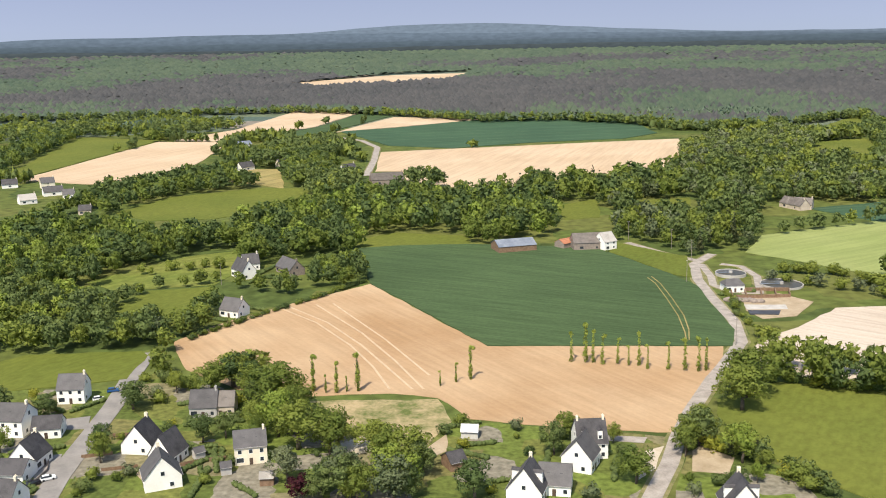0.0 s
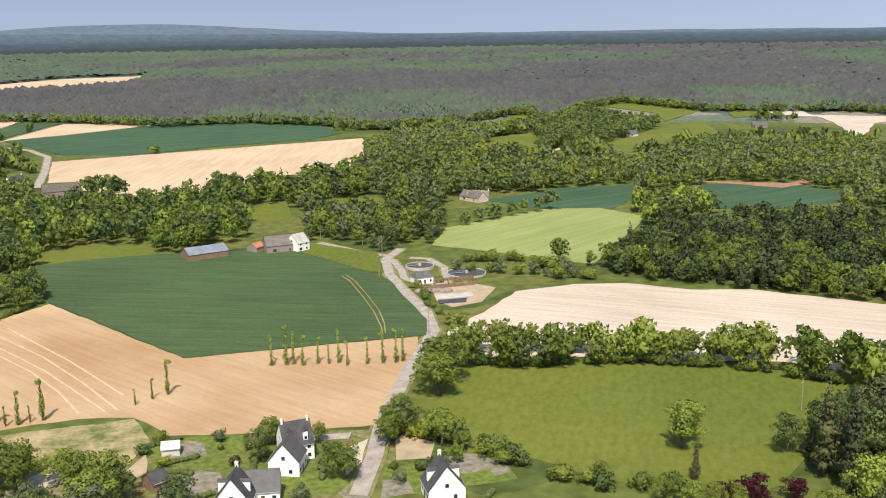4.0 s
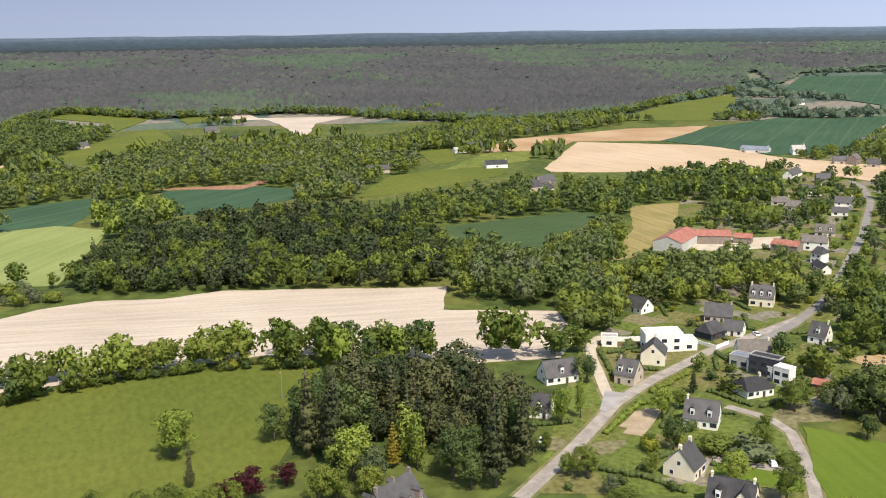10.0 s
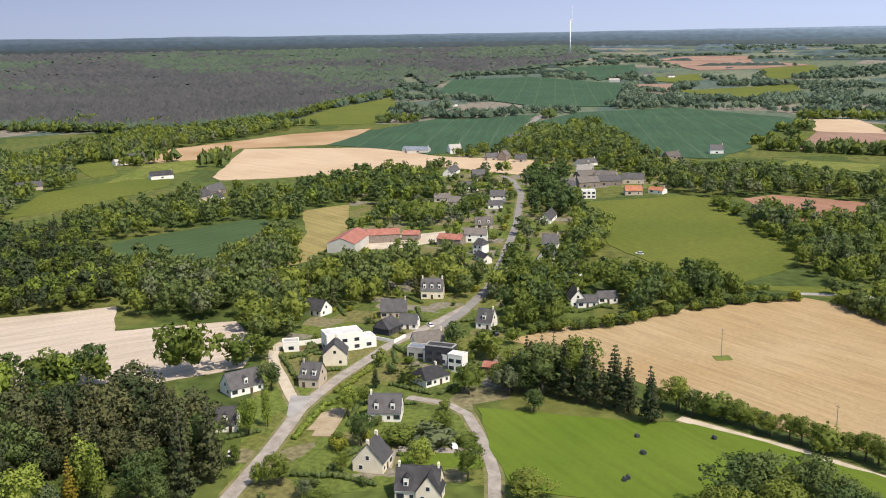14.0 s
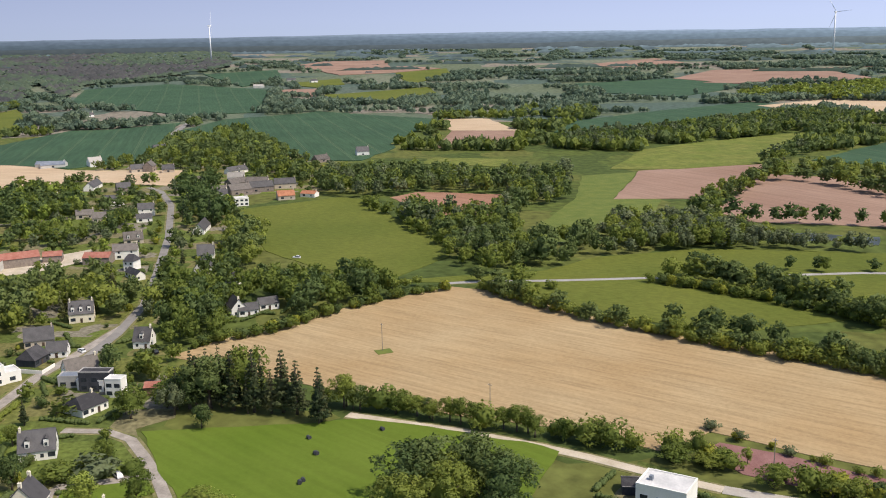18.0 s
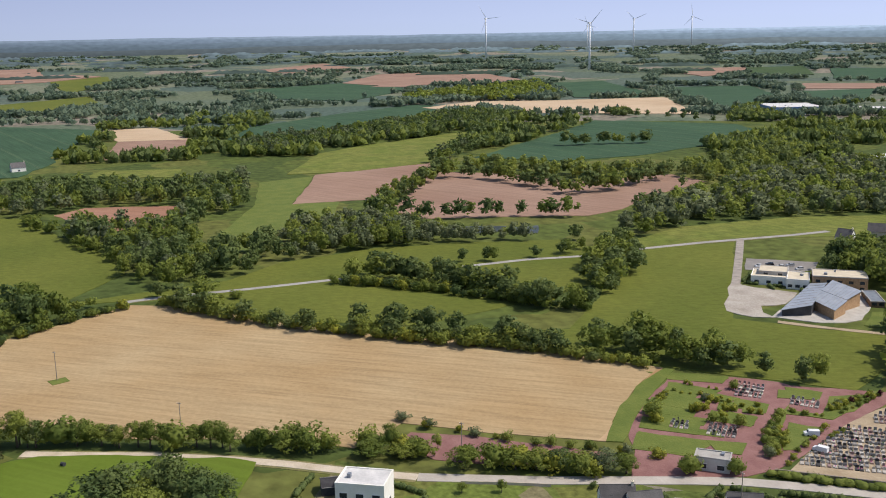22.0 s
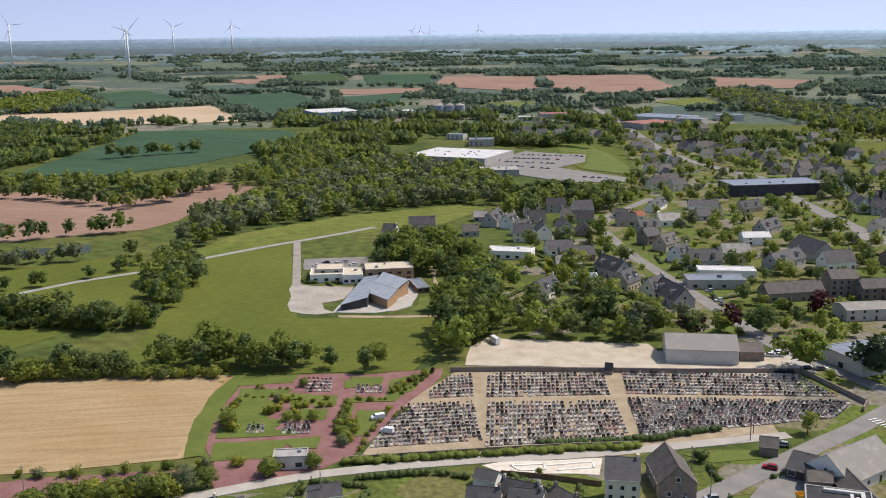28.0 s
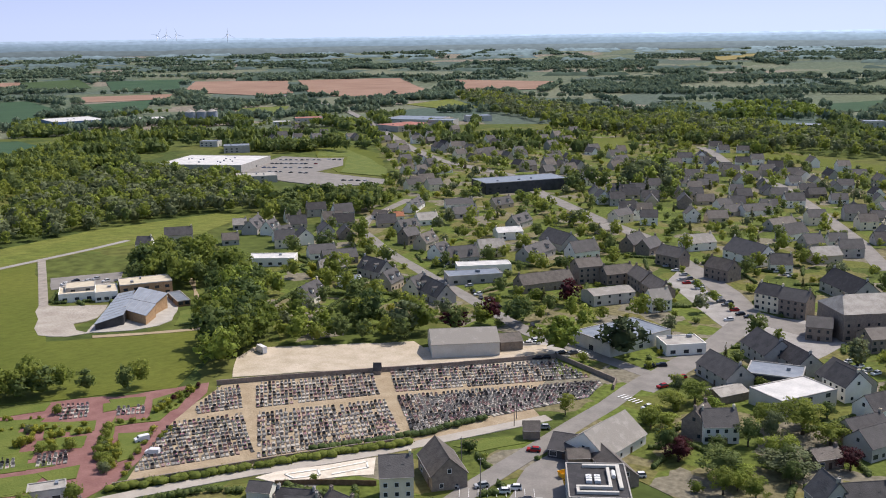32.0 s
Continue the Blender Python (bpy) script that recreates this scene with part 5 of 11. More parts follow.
def compost_heaps(ends):
    a, b = (Vector(p) for p in ends)
    rnd = np.random.default_rng(4)
    for i in range(7):
        p = a.lerp(b, i / 6)
        v, f = lump(rnd, (0, 0, 0), 1, 1)
        v = v * np.array([3.2, 2.4, 1.5])
        thing("soil_heap", "dark brown heap of compost on sandy ground", "heap", pose(p.x, p.y, 0.4, 0, 0, i * 40), "soil heaps", me=bulk("soil_heap", v, f, 3, [WALLS["stone"]]))


PALEZINC = shade("pale_standing_seam_zinc", (0.3, 0.33, 0.37), (0.4, 0.43, 0.47), 3, 0.4, 0.5, 0.05, metal=0.2)


def shed_roof_hall(corners, low_z, high_z, wall="larch"):
    """A timber-clad hall under one tilted sheet-metal roof with standing seams."""
    a, b, c, d = (Vector((*p, 0)) for p in corners)
    mid = (a + b + c + d) / 4
    ob = thing("school_hall", "timber-clad school hall with a tilted grey standing-seam roof", "building", pose(mid.x, mid.y, 0), "school halls")
    q = [p - mid for p in (a, b, c, d)]
    za = [low_z, low_z, high_z, high_z]
    top = [Vector((p.x, p.y, z)) for p, z in zip(q, za)]
    n = 4
    part("wall", Shape().add([p * 0.94 + Vector((0, 0, -0.3)) for p in q] + [Vector((t.x * 0.94, t.y * 0.94, t.z - 0.2)) for t in top], [(i, (i + 1) % n, n + (i + 1) % n, n + i) for i in range(n)]).mesh("wall", WALLS[wall]), ob)
    part("roof", Shape().plate(top, 0.2).mesh("roof", PALEZINC), ob)
    for k in range(1, 9):
        u = k / 9
        p, r = top[0].lerp(top[1], u), top[3].lerp(top[2], u)
        part("roof_seam", Shape().tube(p + Vector((0, 0, 0.03)), r + Vector((0, 0, 0.03)), 0.06, 0.06, 4).mesh("roof_seam", ROOFS["fibre"]), ob)


def calvary(x, y):
    ob = thing("calvary_cross", "grey granite calvary cross on a stepped base", "monument", pose(x, y, 0.1, 0, 0, 30))
    part("base", Shape().box(-1.4, -1.4, -0.1, 1.4, 1.4, 0.4).box(-1, -1, 0.4, 1, 1, 0.8).box(-0.5, -0.5, 0.8, 0.5, 0.5, 1.7).mesh("base", GRANITES[1]), ob)
    part("cross", Shape().box(-0.14, -0.14, 1.7, 0.14, 0.14, 6).box(-0.9, -0.12, 4.8, 0.9, 0.12, 5.05).mesh("cross", GRANITES[1]), ob)


def silos(x, y):
    r = math.hypot(x, y)
    for i in range(3):
        ob = thing("grain_silo", "tall grey sheet-metal grain silo", "silo", pose(x + 15.4 * i * y / r, y - 15.4 * i * x / r, height(x, y)), "grain silos")
        part("barrel", Shape().tube((0, 0, -1), (0, 0, 19), 7.2, 7.2, 24).mesh("barrel", PALEZINC, False), ob)
        part("cone", Shape().tube((0, 0, 19), (0, 0, 22.5), 7.4, 0.9, 24).mesh("cone", ROOFS["fibre"]), ob)
        part("ladder", Shape().box(-0.4, -7.5, 0, 0.4, -7.2, 20).mesh("ladder", ROOFS["fibre"]), ob)


def houses_in(points, count, seed, along):
    """More houses of the far quarters of the town, along two street directions."""
    rnd = random.Random(seed)
    xs, ys = [p[0] for p in points], [p[1] for p in points]
    made = 0
    for _ in range(count * 30):
        if made == count:
            break
        x, y = rnd.uniform(min(xs), max(xs)), rnd.uniform(min(ys), max(ys))
        if inside(x, y, points) and free(x, y, 5):
            house(round(x, 1), round(y, 1), along + rnd.choice((0, 0, 90)) + rnd.uniform(-9, 9), rnd.uniform(10, 14), rnd.uniform(8.2, 9.8), rnd.choice((3.2, 3.2, 5.6)), rnd.uniform(3.9, 5.0),
                  rnd.choices(("white", "cream", "beige", "grey", "stone"), (5, 2, 2, 2, 1))[0], rnd.choices(("slate", "dark", "old"), (4, 2, 2))[0], 0, 1, windows=1)
            made += 1


def garden_hedges(seed, reach, chance):
    """Clipped hedges round the plots of the houses within reach."""
    rng = np.random.default_rng(seed)
    vs, fs, base = [], [], 0
    for x, y, r in list(SITES):
        if math.hypot(x, y) > reach:
            continue
        t = rng.uniform(0, math.tau)
        for k in range(4):
            if rng.random() > chance:
                continue
            a = t + k * math.pi / 2
            cx, cy = x + math.cos(a) * (r + 5), y + math.sin(a) * (r + 5)
            for s in np.arange(-r - 3, r + 3, 1.25):
                px, py = cx - math.sin(a) * s, cy + math.cos(a) * s
                if free(px, py, 0.6):
                    v, f = lump(rng, (0, 0, 0), 1, 1)
                    vs.append(v * np.array([1.15, 1.15, 0.95]) * rng.uniform(0.7, 1.15) + np.array([px + rng.uniform(-0.25, 0.25), py + rng.uniform(-0.25, 0.25), height(px, py) + 0.7]))
                    fs.append(f + base)
                    base += 12
                    vs.append(leaves(rng, [(px, py, 0.75)], [1.1], 8, 0.34, 0.85)[0].reshape(-1, 3))
                    fs.append(np.arange(24).reshape(-1, 3) + base)
                    base += 24
    tagged(new("garden_hedges", bulk("garden_hedges", np.concatenate(vs), np.concatenate(fs), 3, [DARKLEAF])), "clipped green hedges round the house plots", "hedges", kind="stuff")


def wrapped_bale(x, y, turn):
    ob = thing("wrapped_bale", "black wrapped round hay bale lying on mown grass", "hay bale", pose(x, y, 0.75, 0, 0, turn), "hay bales")
    part("wrap", Shape().tube((-0.6, 0, 0), (0.6, 0, 0), 0.62, 0.62, 16).mesh("wrap", WALLS["black"]), ob)
    part("end_fold", Shape().tube((0.6, 0, 0), (0.66, 0, 0), 0.5, 0.3, 12).mesh("end_fold", WALLS["grey"]), ob)


def panel_fence(label, points, mat, tall=1.6):
    """A garden fence: posts with board panels between them."""
    a0 = points[0]
    ob = thing("fence", label, "fence", pose(a0[0], a0[1], 0))
    for a, b in zip(points, points[1:]):
        d = math.dist(a, b)
        n = max(1, round(d / 2.4))
        turn = math.degrees(math.atan2(b[1] - a[1], b[0] - a[0]))
        board = Shape().box(0.06, -0.03, 0.1, d / n - 0.06, 0.03, tall - 0.1).mesh("panel", mat)
        post = Shape().box(-0.06, -0.06, -0.3, 0.06, 0.06, tall).mesh("post", mat)
        for i in range(n):
            m = pose(a[0] - a0[0] + (b[0] - a[0]) * i / n, a[1] - a0[1] + (b[1] - a[1]) * i / n, 0, 0, 0, turn)
            part("panel", board, ob, "", m)
            part("post", post, ob, "", m)


def crosswalk(ends, bars, width):
    """White bars painted across a street between two ends."""
    a, b = (Vector(p) for p in ends)
    d = (b - a).normalized()
    ob = thing("crosswalk", "white painted pedestrian crossing on grey asphalt", "road marking", pose(a.x, a.y, 0.42, 0, 0, math.degrees(math.atan2(d.y, d.x))))
    bar = Shape().box(0, -width / 2, 0, 0.5, width / 2, 0.012).mesh("stripe", WHITEPAINT)
    for i in range(bars):
        part("stripe", bar, ob, "", pose(i * (b - a).length / bars, 0, 0))


def bay_lines(corner, turn, count, gap=2.5, long=5.0):
    ob = thing("parking_bays", "white painted parking bay lines on asphalt", "road marking", pose(*corner, 0.42, 0, 0, 90 - turn))
    line = Shape().box(0, 0, 0, 0.12, long, 0.012).mesh("line", WHITEPAINT)
    for i in range(count):
        part("line", line, ob, "", pose(i * gap, 0, 0))


def container(x, y, turn, mat, label):
    ob = thing("skip_container", label, "container", pose(x, y, 0.25, 0, 0, turn))
    s = Shape().add([(-1.6, -0.9, 0.1), (1.6, -0.9, 0.1), (1.6, 0.9, 0.1), (-1.6, 0.9, 0.1), (-2, -1.1, 1.6), (2, -1.1, 1.6), (2, 1.1, 1.6), (-2, 1.1, 1.6)], [(0, 3, 2, 1), (0, 1, 5, 4), (1, 2, 6, 5), (2, 3, 7, 6), (3, 0, 4, 7)])
    part("tub", s.mesh("tub", mat), ob)
    part("rim", Shape().tube((-2, -1.1, 1.6), (2, -1.1, 1.6), 0.08, 0.08).tube((-2, 1.1, 1.6), (2, 1.1, 1.6), 0.08, 0.08).mesh("rim", mat), ob)


# ---- fields, meadows and soil ----
TAN_A = tilled("sown_tan_soil", (0.33, 0.205, 0.105), (0.46, 0.33, 0.2), 147.7, 2.0, 0.09, 70)
TAN_B = tilled("pale_tan_soil", (0.45, 0.33, 0.21), (0.52, 0.4, 0.27), 20, 3, 0.1, 90)
CHALK = tilled("pale_dry_soil", (0.43, 0.355, 0.275), (0.52, 0.44, 0.35), 130.7, 2.6, 0.12, 70)
STUBBLE = tilled("stubble_rows", (0.345, 0.238, 0.12), (0.395, 0.295, 0.165), -144.4, 1.6, 0.15, 45)
PINKSOIL = tilled("pinkish_bare_soil", (0.255, 0.16, 0.115), (0.315, 0.21, 0.155), 60, 3, 0.12, 80)
REDSOIL = tilled("reddish_ploughed_soil", (0.27, 0.14, 0.09), (0.33, 0.19, 0.13), 40, 3, 0.12, 60)
WHEAT = tilled("dark_green_wheat", (0.052, 0.083, 0.034), (0.064, 0.1, 0.041), 116.4, 1.6, 0.2, 60)
CORN = tilled("blue_green_crop", (0.042, 0.082, 0.045), (0.054, 0.1, 0.053), 75, 3, 0.16, 80, 36, (0.12, 0.15, 0.08))
BARLEY = tilled("pale_green_barley", (0.2, 0.24, 0.075), (0.25, 0.28, 0.1), 60, 3, 0.12, 80)
MEADOW = tilled("meadow_grass", (0.1, 0.122, 0.022), (0.132, 0.146, 0.028), 30, 2.0, 0.14, 80, stretch=2.5)
BRIGHT = tilled("bright_mown_grass", (0.094, 0.142, 0.016), (0.12, 0.165, 0.023), -137.5, 2.5, 0.08, 40)
OLIVE = tilled("olive_pasture", (0.12, 0.15, 0.03), (0.17, 0.18, 0.045), 50, 4, 0.24, 30, stretch=2)
HAY = tilled("dry_hay_grass", (0.22, 0.19, 0.07), (0.3, 0.24, 0.1), 30, 4, 0.2, 30)
patch("wheat_field", "dark green winter wheat field", WHEAT, [(-53.4, 560.8), (-27.9, 566.7), (15.4, 567.8), (85.1, 553.9), (100.5, 523.1), (116.2, 484.2), (122.8, 459.4), (120.6, 419.2), (119.4, 387.7), (112.5, 366.8), (69.6, 369.3), (16.8, 372.3), (-36.8, 477.5), (-47.5, 529.3)], 0.45, "field")
patch("tilled_field", "freshly tilled tan field with drill rows", TAN_A, [(-111, 384.1), (-99, 407.4), (-78.8, 432.1), (-36.8, 476.3), (16.8, 372.3), (108.9, 367.1), (100.3, 342.6), (90.1, 319.5), (72.1, 282.8), (50.8, 285.5), (25, 291.3), (7.3, 296.7), (-2.7, 315.9), (-19.2, 321.1), (-48.3, 319.7), (-73.3, 327.7), (-96.8, 349.9)], 0.12, "field")
MOTTLE = shade("weedy_stubble", (0.1, 0.125, 0.03), (0.4, 0.31, 0.17), 9, 1.6, 0.95, 0.4, spread=0.5)
patch("stubble_patch", "weedy stubble with bare tan streaks", MOTTLE, [(-47.7, 315.4), (-2.7, 314.8), (1.9, 294.6), (-7.6, 271.8), (-16.8, 272.2), (-25.9, 281.1), (-34.9, 302)], 0.14, "field")
patch("meadow", "bright green meadow by the lane", MEADOW, [(86, 553.9), (104.5, 561.9), (133.4, 524.7), (124.5, 477.6), (116.5, 485.3), (100.8, 524.5)], 0.3, "field")
patch("barley_field", "pale green barley field", BARLEY, [(168.1, 532.8), (192, 579), (233.1, 597), (279, 617.2), (313, 605.6), (326.4, 565.3), (295.8, 526.7), (256.5, 483.4), (232.9, 455.1), (215.9, 472.2), (195, 501.9)], 0.3, "field")
patch("pale_field", "pale dry sown field", CHALK, [(121.4, 367.7), (137.6, 383.7), (146.5, 390.2), (173.2, 418.4), (204, 420.5), (228.5, 413.2), (251, 391.2), (277.4, 381.2), (313.6, 340.7), (335, 315.2), (349.6, 300.3), (317.7, 274.9), (346.7, 234.2), (323.4, 207.4), (294.9, 197.4), (270.9, 218), (263.2, 230.8), (266.1, 232.5), (246.6, 266.5), (224.5, 289.5), (194, 302.4), (155.5, 322), (118.6, 332.8), (117.6, 348.9)], 0.12, "field")
patch("meadow", "large green meadow with yellow flowers", MEADOW, [(90.4, 309.2), (115.7, 325.1), (142.6, 319.7), (172.9, 309), (223.3, 284.6), (232.5, 261.5), (214.7, 243.8), (178.4, 215.5), (160.5, 203.5), (148.2, 202.5), (131.4, 210.4), (115.6, 226.7), (101.4, 249.6), (83.7, 279.4)], 0.2, "field")
patch("meadow", "green meadow beside the village lane", MEADOW, [(-168.3, 326.8), (-181.3, 354.3), (-165.3, 370.4), (-120.6, 373.5), (-116.2, 367.6), (-116, 340.3), (-135.5, 334.9)], 0.2, "field")
patch("sown_field", "pale tan sown field", TAN_B, [(-383.2, 880.9), (-346.9, 1206.4), (-257.2, 1191.4), (-250.4, 1128.3), (-243, 931.6), (-275.1, 860.6), (-305.3, 847.2)], 0.1, "field")
patch("pasture", "green pasture", MEADOW, [(-411, 921.6), (-471.7, 1283.7), (-349.1, 1227), (-384.3, 895.5)], 0.1, "field")
patch("sown_field", "pale tan sown field on the rise", TAN_B, [(-332.5, 1217.4), (-280.5, 1359.3), (-256.3, 1603.2), (-246.1, 1727.1), (-130.5, 1634.8), (-174.3, 1382), (-231, 1256), (-260.7, 1192)], 0.1, "field")
patch("wheat_field", "dark green wheat strip", WHEAT, [(-228.1, 1248.3), (-173.2, 1373.1), (-129.5, 1622.3), (-74, 1562.3), (-137.7, 1332.1), (-172.9, 1253.1)], 0.1, "field")
patch("sown_field", "narrow tan field", TAN_B, [(-140.3, 1284.6), (-72.5, 1528.4), (62.5, 1456.9), (-62.1, 1351.5), (-127.6, 1305.9)], 0.1, "field")
patch("crop_field", "blue-green crop field before the forest", CORN, [(-135.2, 1307.2), (-61.8, 1342.7), (75.9, 1474.6), (267, 1413.3), (265.9, 1210.2), (211.3, 1151), (103.1, 1124.8), (11.9, 1080.9), (-58.2, 1115.1)], 0.1, "field")
patch("sown_field", "wide pale tan sown field", TAN_B, [(-61.1, 899.7), (-65.1, 1054.6), (11.9, 1075.3), (139.6, 1106.7), (274.9, 1139.9), (260.1, 1047), (217, 918.8), (194.8, 844.3), (124.8, 802.2), (17.2, 783.9), (-30.1, 837.6), (-36.1, 896.5)], 0.1, "field")
patch("pasture", "green pasture among the woods", MEADOW, [(-235.1, 697.4), (-215, 766.6), (-146.5, 809.1), (-108.5, 798.4), (-99.9, 722.4), (-157.1, 667.5), (-202.7, 663.3)], 0.1, "field")
patch("hay_meadow", "yellow-green hay meadow", HAY, [(-207.5, 866.4), (-183.9, 931.8), (-152.6, 927.7), (-130.7, 804.1), (-154.2, 826)], 0.1, "field")
patch("pasture", "green pasture among the woods", MEADOW, [(412.7, 1079.2), (479, 1110.9), (458.5, 1026.3), (400, 905.9), (331.6, 890.7)], 0.1, "field")
patch("pasture", "small green paddock", MEADOW, [(-155.1, 437.1), (-146.7, 470.5), (-117.2, 476.3), (-107.5, 460.3), (-113.7, 407.5), (-137.8, 403.1)], 0.1, "field")
patch("pasture", "green paddock between gardens", OLIVE, [(-184.3, 490.5), (-146.4, 547.1), (-120, 560.1), (-108.3, 509.7), (-115.2, 479.6), (-163.7, 471.8)], 0.1, "field")
patch("clearing", "bare felled strip in the forest", TAN_B, [(-388, 2591.4), (-127.2, 2854.5), (87.8, 2898.4), (32, 2646.3), (-304.9, 2452.2)], 0.1, "field")
patch("pasture", "green pasture", MEADOW, [(80.1, 696.1), (116.3, 724.9), (105.7, 648.3), (81.2, 640.3)], 0.1, "field")
patch("pasture", "green pasture", MEADOW, [(123.5, 640.3), (144.6, 714.1), (184.2, 722.8), (170.9, 657), (146.3, 629.9)], 0.1, "field")
patch("pasture", "green pasture", MEADOW, [(-52.9, 586.9), (-29.8, 607.8), (16.2, 593.1), (16, 566.1), (-47.6, 561.9)], 0.1, "field")
patch("crop_field", "blue-green crop field", CORN, [(252.6, 668.1), (341.1, 698.4), (388.8, 691.3), (356.8, 634.7), (317.4, 597.1), (275.7, 619.3)], 0.1, "field")
patch("crop_field", "blue-green crop field", CORN, [(439.1, 675.9), (501.9, 633), (520.4, 560.2), (406.7, 560.1), (385.1, 574.4)], 0.1, "field")
patch("crop_field", "dark green crop field with wheel tracks", WHEAT, [(465.5, 399.8), (558.9, 360), (555.2, 342.4), (467.9, 315.7), (415.7, 301.3), (420.3, 339.3), (445.1, 382.2)], 0.1, "field")
patch("hay_field", "brown-green grass field", HAY, [(596.8, 342.9), (649.1, 310.5), (613.9, 291.2), (545.4, 278), (460, 260.6), (441.1, 265.9), (529.5, 300.9)], 0.1, "field")
patch("sown_field", "pale tan sown field", TAN_B, [(722.3, 502.6), (920.6, 596.1), (968.5, 459.3), (912.5, 363.4), (905.4, 261.7), (806.7, 245.9), (840.1, 333.7), (802, 373.9), (735.9, 442), (708.3, 485.8)], 0.1, "field")
patch("sown_field", "tan field", TAN_A, [(786.3, 623.1), (894.8, 675.7), (1079.5, 627.7), (1166.5, 560.7), (1067.2, 533.8), (980.8, 528.9), (921.6, 603.9), (844.9, 573.5)], 0.1, "field")
patch("pasture", "green pasture", OLIVE, [(665.6, 570.6), (778.9, 617.2), (838.4, 589.6), (761.1, 547.7), (699.8, 553)], 0.1, "field")
patch("crop_field", "dark green crop field", CORN, [(977.7, 523.8), (1139.5, 548.8), (1325.9, 532.4), (1337.4, 479.6), (1430.8, 412.7), (983.7, 326.8), (925.4, 378.6), (958.1, 448.3)], 0.1, "field")
patch("pasture", "green pasture by the forest", MEADOW, [(1167.5, 704.6), (1452.5, 776.7), (1771.7, 804.1), (1499.7, 666.1), (1233.6, 587.2)], 0.1, "field")
patch("sown_field", "pale chalky field", CHALK, [(908, 1256.6), (1018.1, 1320.4), (935.2, 1165.1), (1030.5, 1067.7), (920.2, 1025.2), (764.5, 872.2), (884.6, 1058.5), (924.8, 1145.4), (903.2, 1158.4)], 0.1, "field")
patch("pasture", "green pasture", MEADOW, [(411.2, 1071.5), (482.1, 1103.9), (446.8, 1004), (387.4, 904.3), (360.5, 936.6)], 0.1, "field")
patch("pasture", "green pasture", MEADOW, [(457.1, 917.8), (613.5, 1065.6), (748.7, 1155.2), (668.7, 984.6), (493, 881.1)], 0.1, "field")
patch("pasture", "green pasture", MEADOW, [(754.1, 1490.7), (933.9, 1633.8), (871.3, 1466.4), (845.4, 1307.5), (699.7, 1166.1), (761.7, 1302.9)], 0.1, "field")
patch("pasture", "green pasture", MEADOW, [(887.6, 1303.5), (979.3, 1354.6), (902.7, 1210.4), (811.7, 1172)], 0.1, "field")
patch("pasture", "green pasture", MEADOW, [(1024.9, 1186.7), (1125.5, 1277.6), (1214.3, 1243.5), (1091.9, 1131.2)], 0.1, "field")
patch("pasture", "green pasture", MEADOW, [(506.9, 526.5), (607.2, 584.6), (671.2, 575.5), (731.4, 551.6), (670, 509.9), (558.8, 507.7)], 0.1, "field")
patch("pasture", "green pasture", MEADOW, [(751.1, 682.4), (796, 674.9), (717.3, 601), (688.2, 603.9)], 0.1, "field")
patch("pasture", "green pasture", MEADOW, [(497.2, 1270.6), (619.1, 1448.6), (676.3, 1419.5), (570.8, 1234.1)], 0.1, "field")
patch("pasture", "small tan paddock", TAN_B, [(397.4, 892.3), (475.6, 992), (468.4, 954.6), (409.5, 877.8)], 0.1, "field")
patch("red_bank", "reddish bare bank", REDSOIL, [(441.2, 689.9), (502.1, 647.4), (555, 674.1), (522.8, 642.8), (483.5, 631.1)], 0.1, "field")
# east side
patch("pasture", "green pasture below the hamlet", MEADOW, [(687.4, 162.3), (736.4, 95.6), (727.2, 77.4), (640.2, 44.2), (562.7, 11.1), (528.3, 9), (482, 35.5), (505, 79.1), (548.6, 114.7), (636.6, 141.5)], 0.2, "field")
patch("stubble_field", "large brown stubble field in rows", STUBBLE, [(359.6, 114.8), (386.7, 94.5), (424.3, 57.1), (462.4, 6.7), (454.1, -12.3), (421.4, -44), (387.2, -75), (366.1, -103.8), (392.8, -83.7), (352.7, -124.5), (322, -156.4), (299.6, -177.2), (285.9, -158.7), (266.8, -141.3), (247.5, -127.8), (268.9, -92.7), (282.6, -74), (272.5, -61.8), (268.8, -55.6), (283.3, -36.9), (298, 4.9), (316.4, 36), (334.2, 70.5)], 0.14, "field")
patch("mown_field", "bright green mown field", BRIGHT, [(286.1, 102.1), (288.8, 81.5), (291, 54.9), (295.2, 33.9), (288.3, 11.9), (273, -22.2), (268.9, -26.8), (237.1, -14.9), (234.6, 33.7), (235.1, 73.8), (251.9, 84.8)], 0.15, "field")
patch("grass_strip", "strip of tall grass along the field", LAWN, [(299.4, -177.6), (297, -180.5), (281.4, -164), (262.6, -146.3), (245.3, -132.4), (247.5, -127.8), (266.8, -141.3), (285.9, -158.7)], 0.25, "field")
patch("pasture", "wide green pasture", MEADOW, [(473.4, 51.9), (492.9, -39.5), (524, -72.8), (542, -135.3), (526.7, -202.1), (551.5, -122.7), (537, -172.3), (521.3, -239.4), (485.7, -246.4), (424.9, -211.7), (427.7, -225.6), (404.7, -178.1), (382.9, -108.4), (399.9, -77.4), (428.1, -39.5), (470.5, -12.8)], 0.1, "field")
patch("pasture", "open green pasture with yellow flowers", MEADOW, [(356, -166), (395, -199.2), (462.8, -241.3), (479.5, -264.5), (477.5, -325.9), (344.8, -236.8), (317.3, -262.5), (303.2, -286.1), (276.3, -260.8), (256.8, -225.7), (299.4, -179.5), (329.7, -153.2), (366.8, -130)], 0.1, "field")
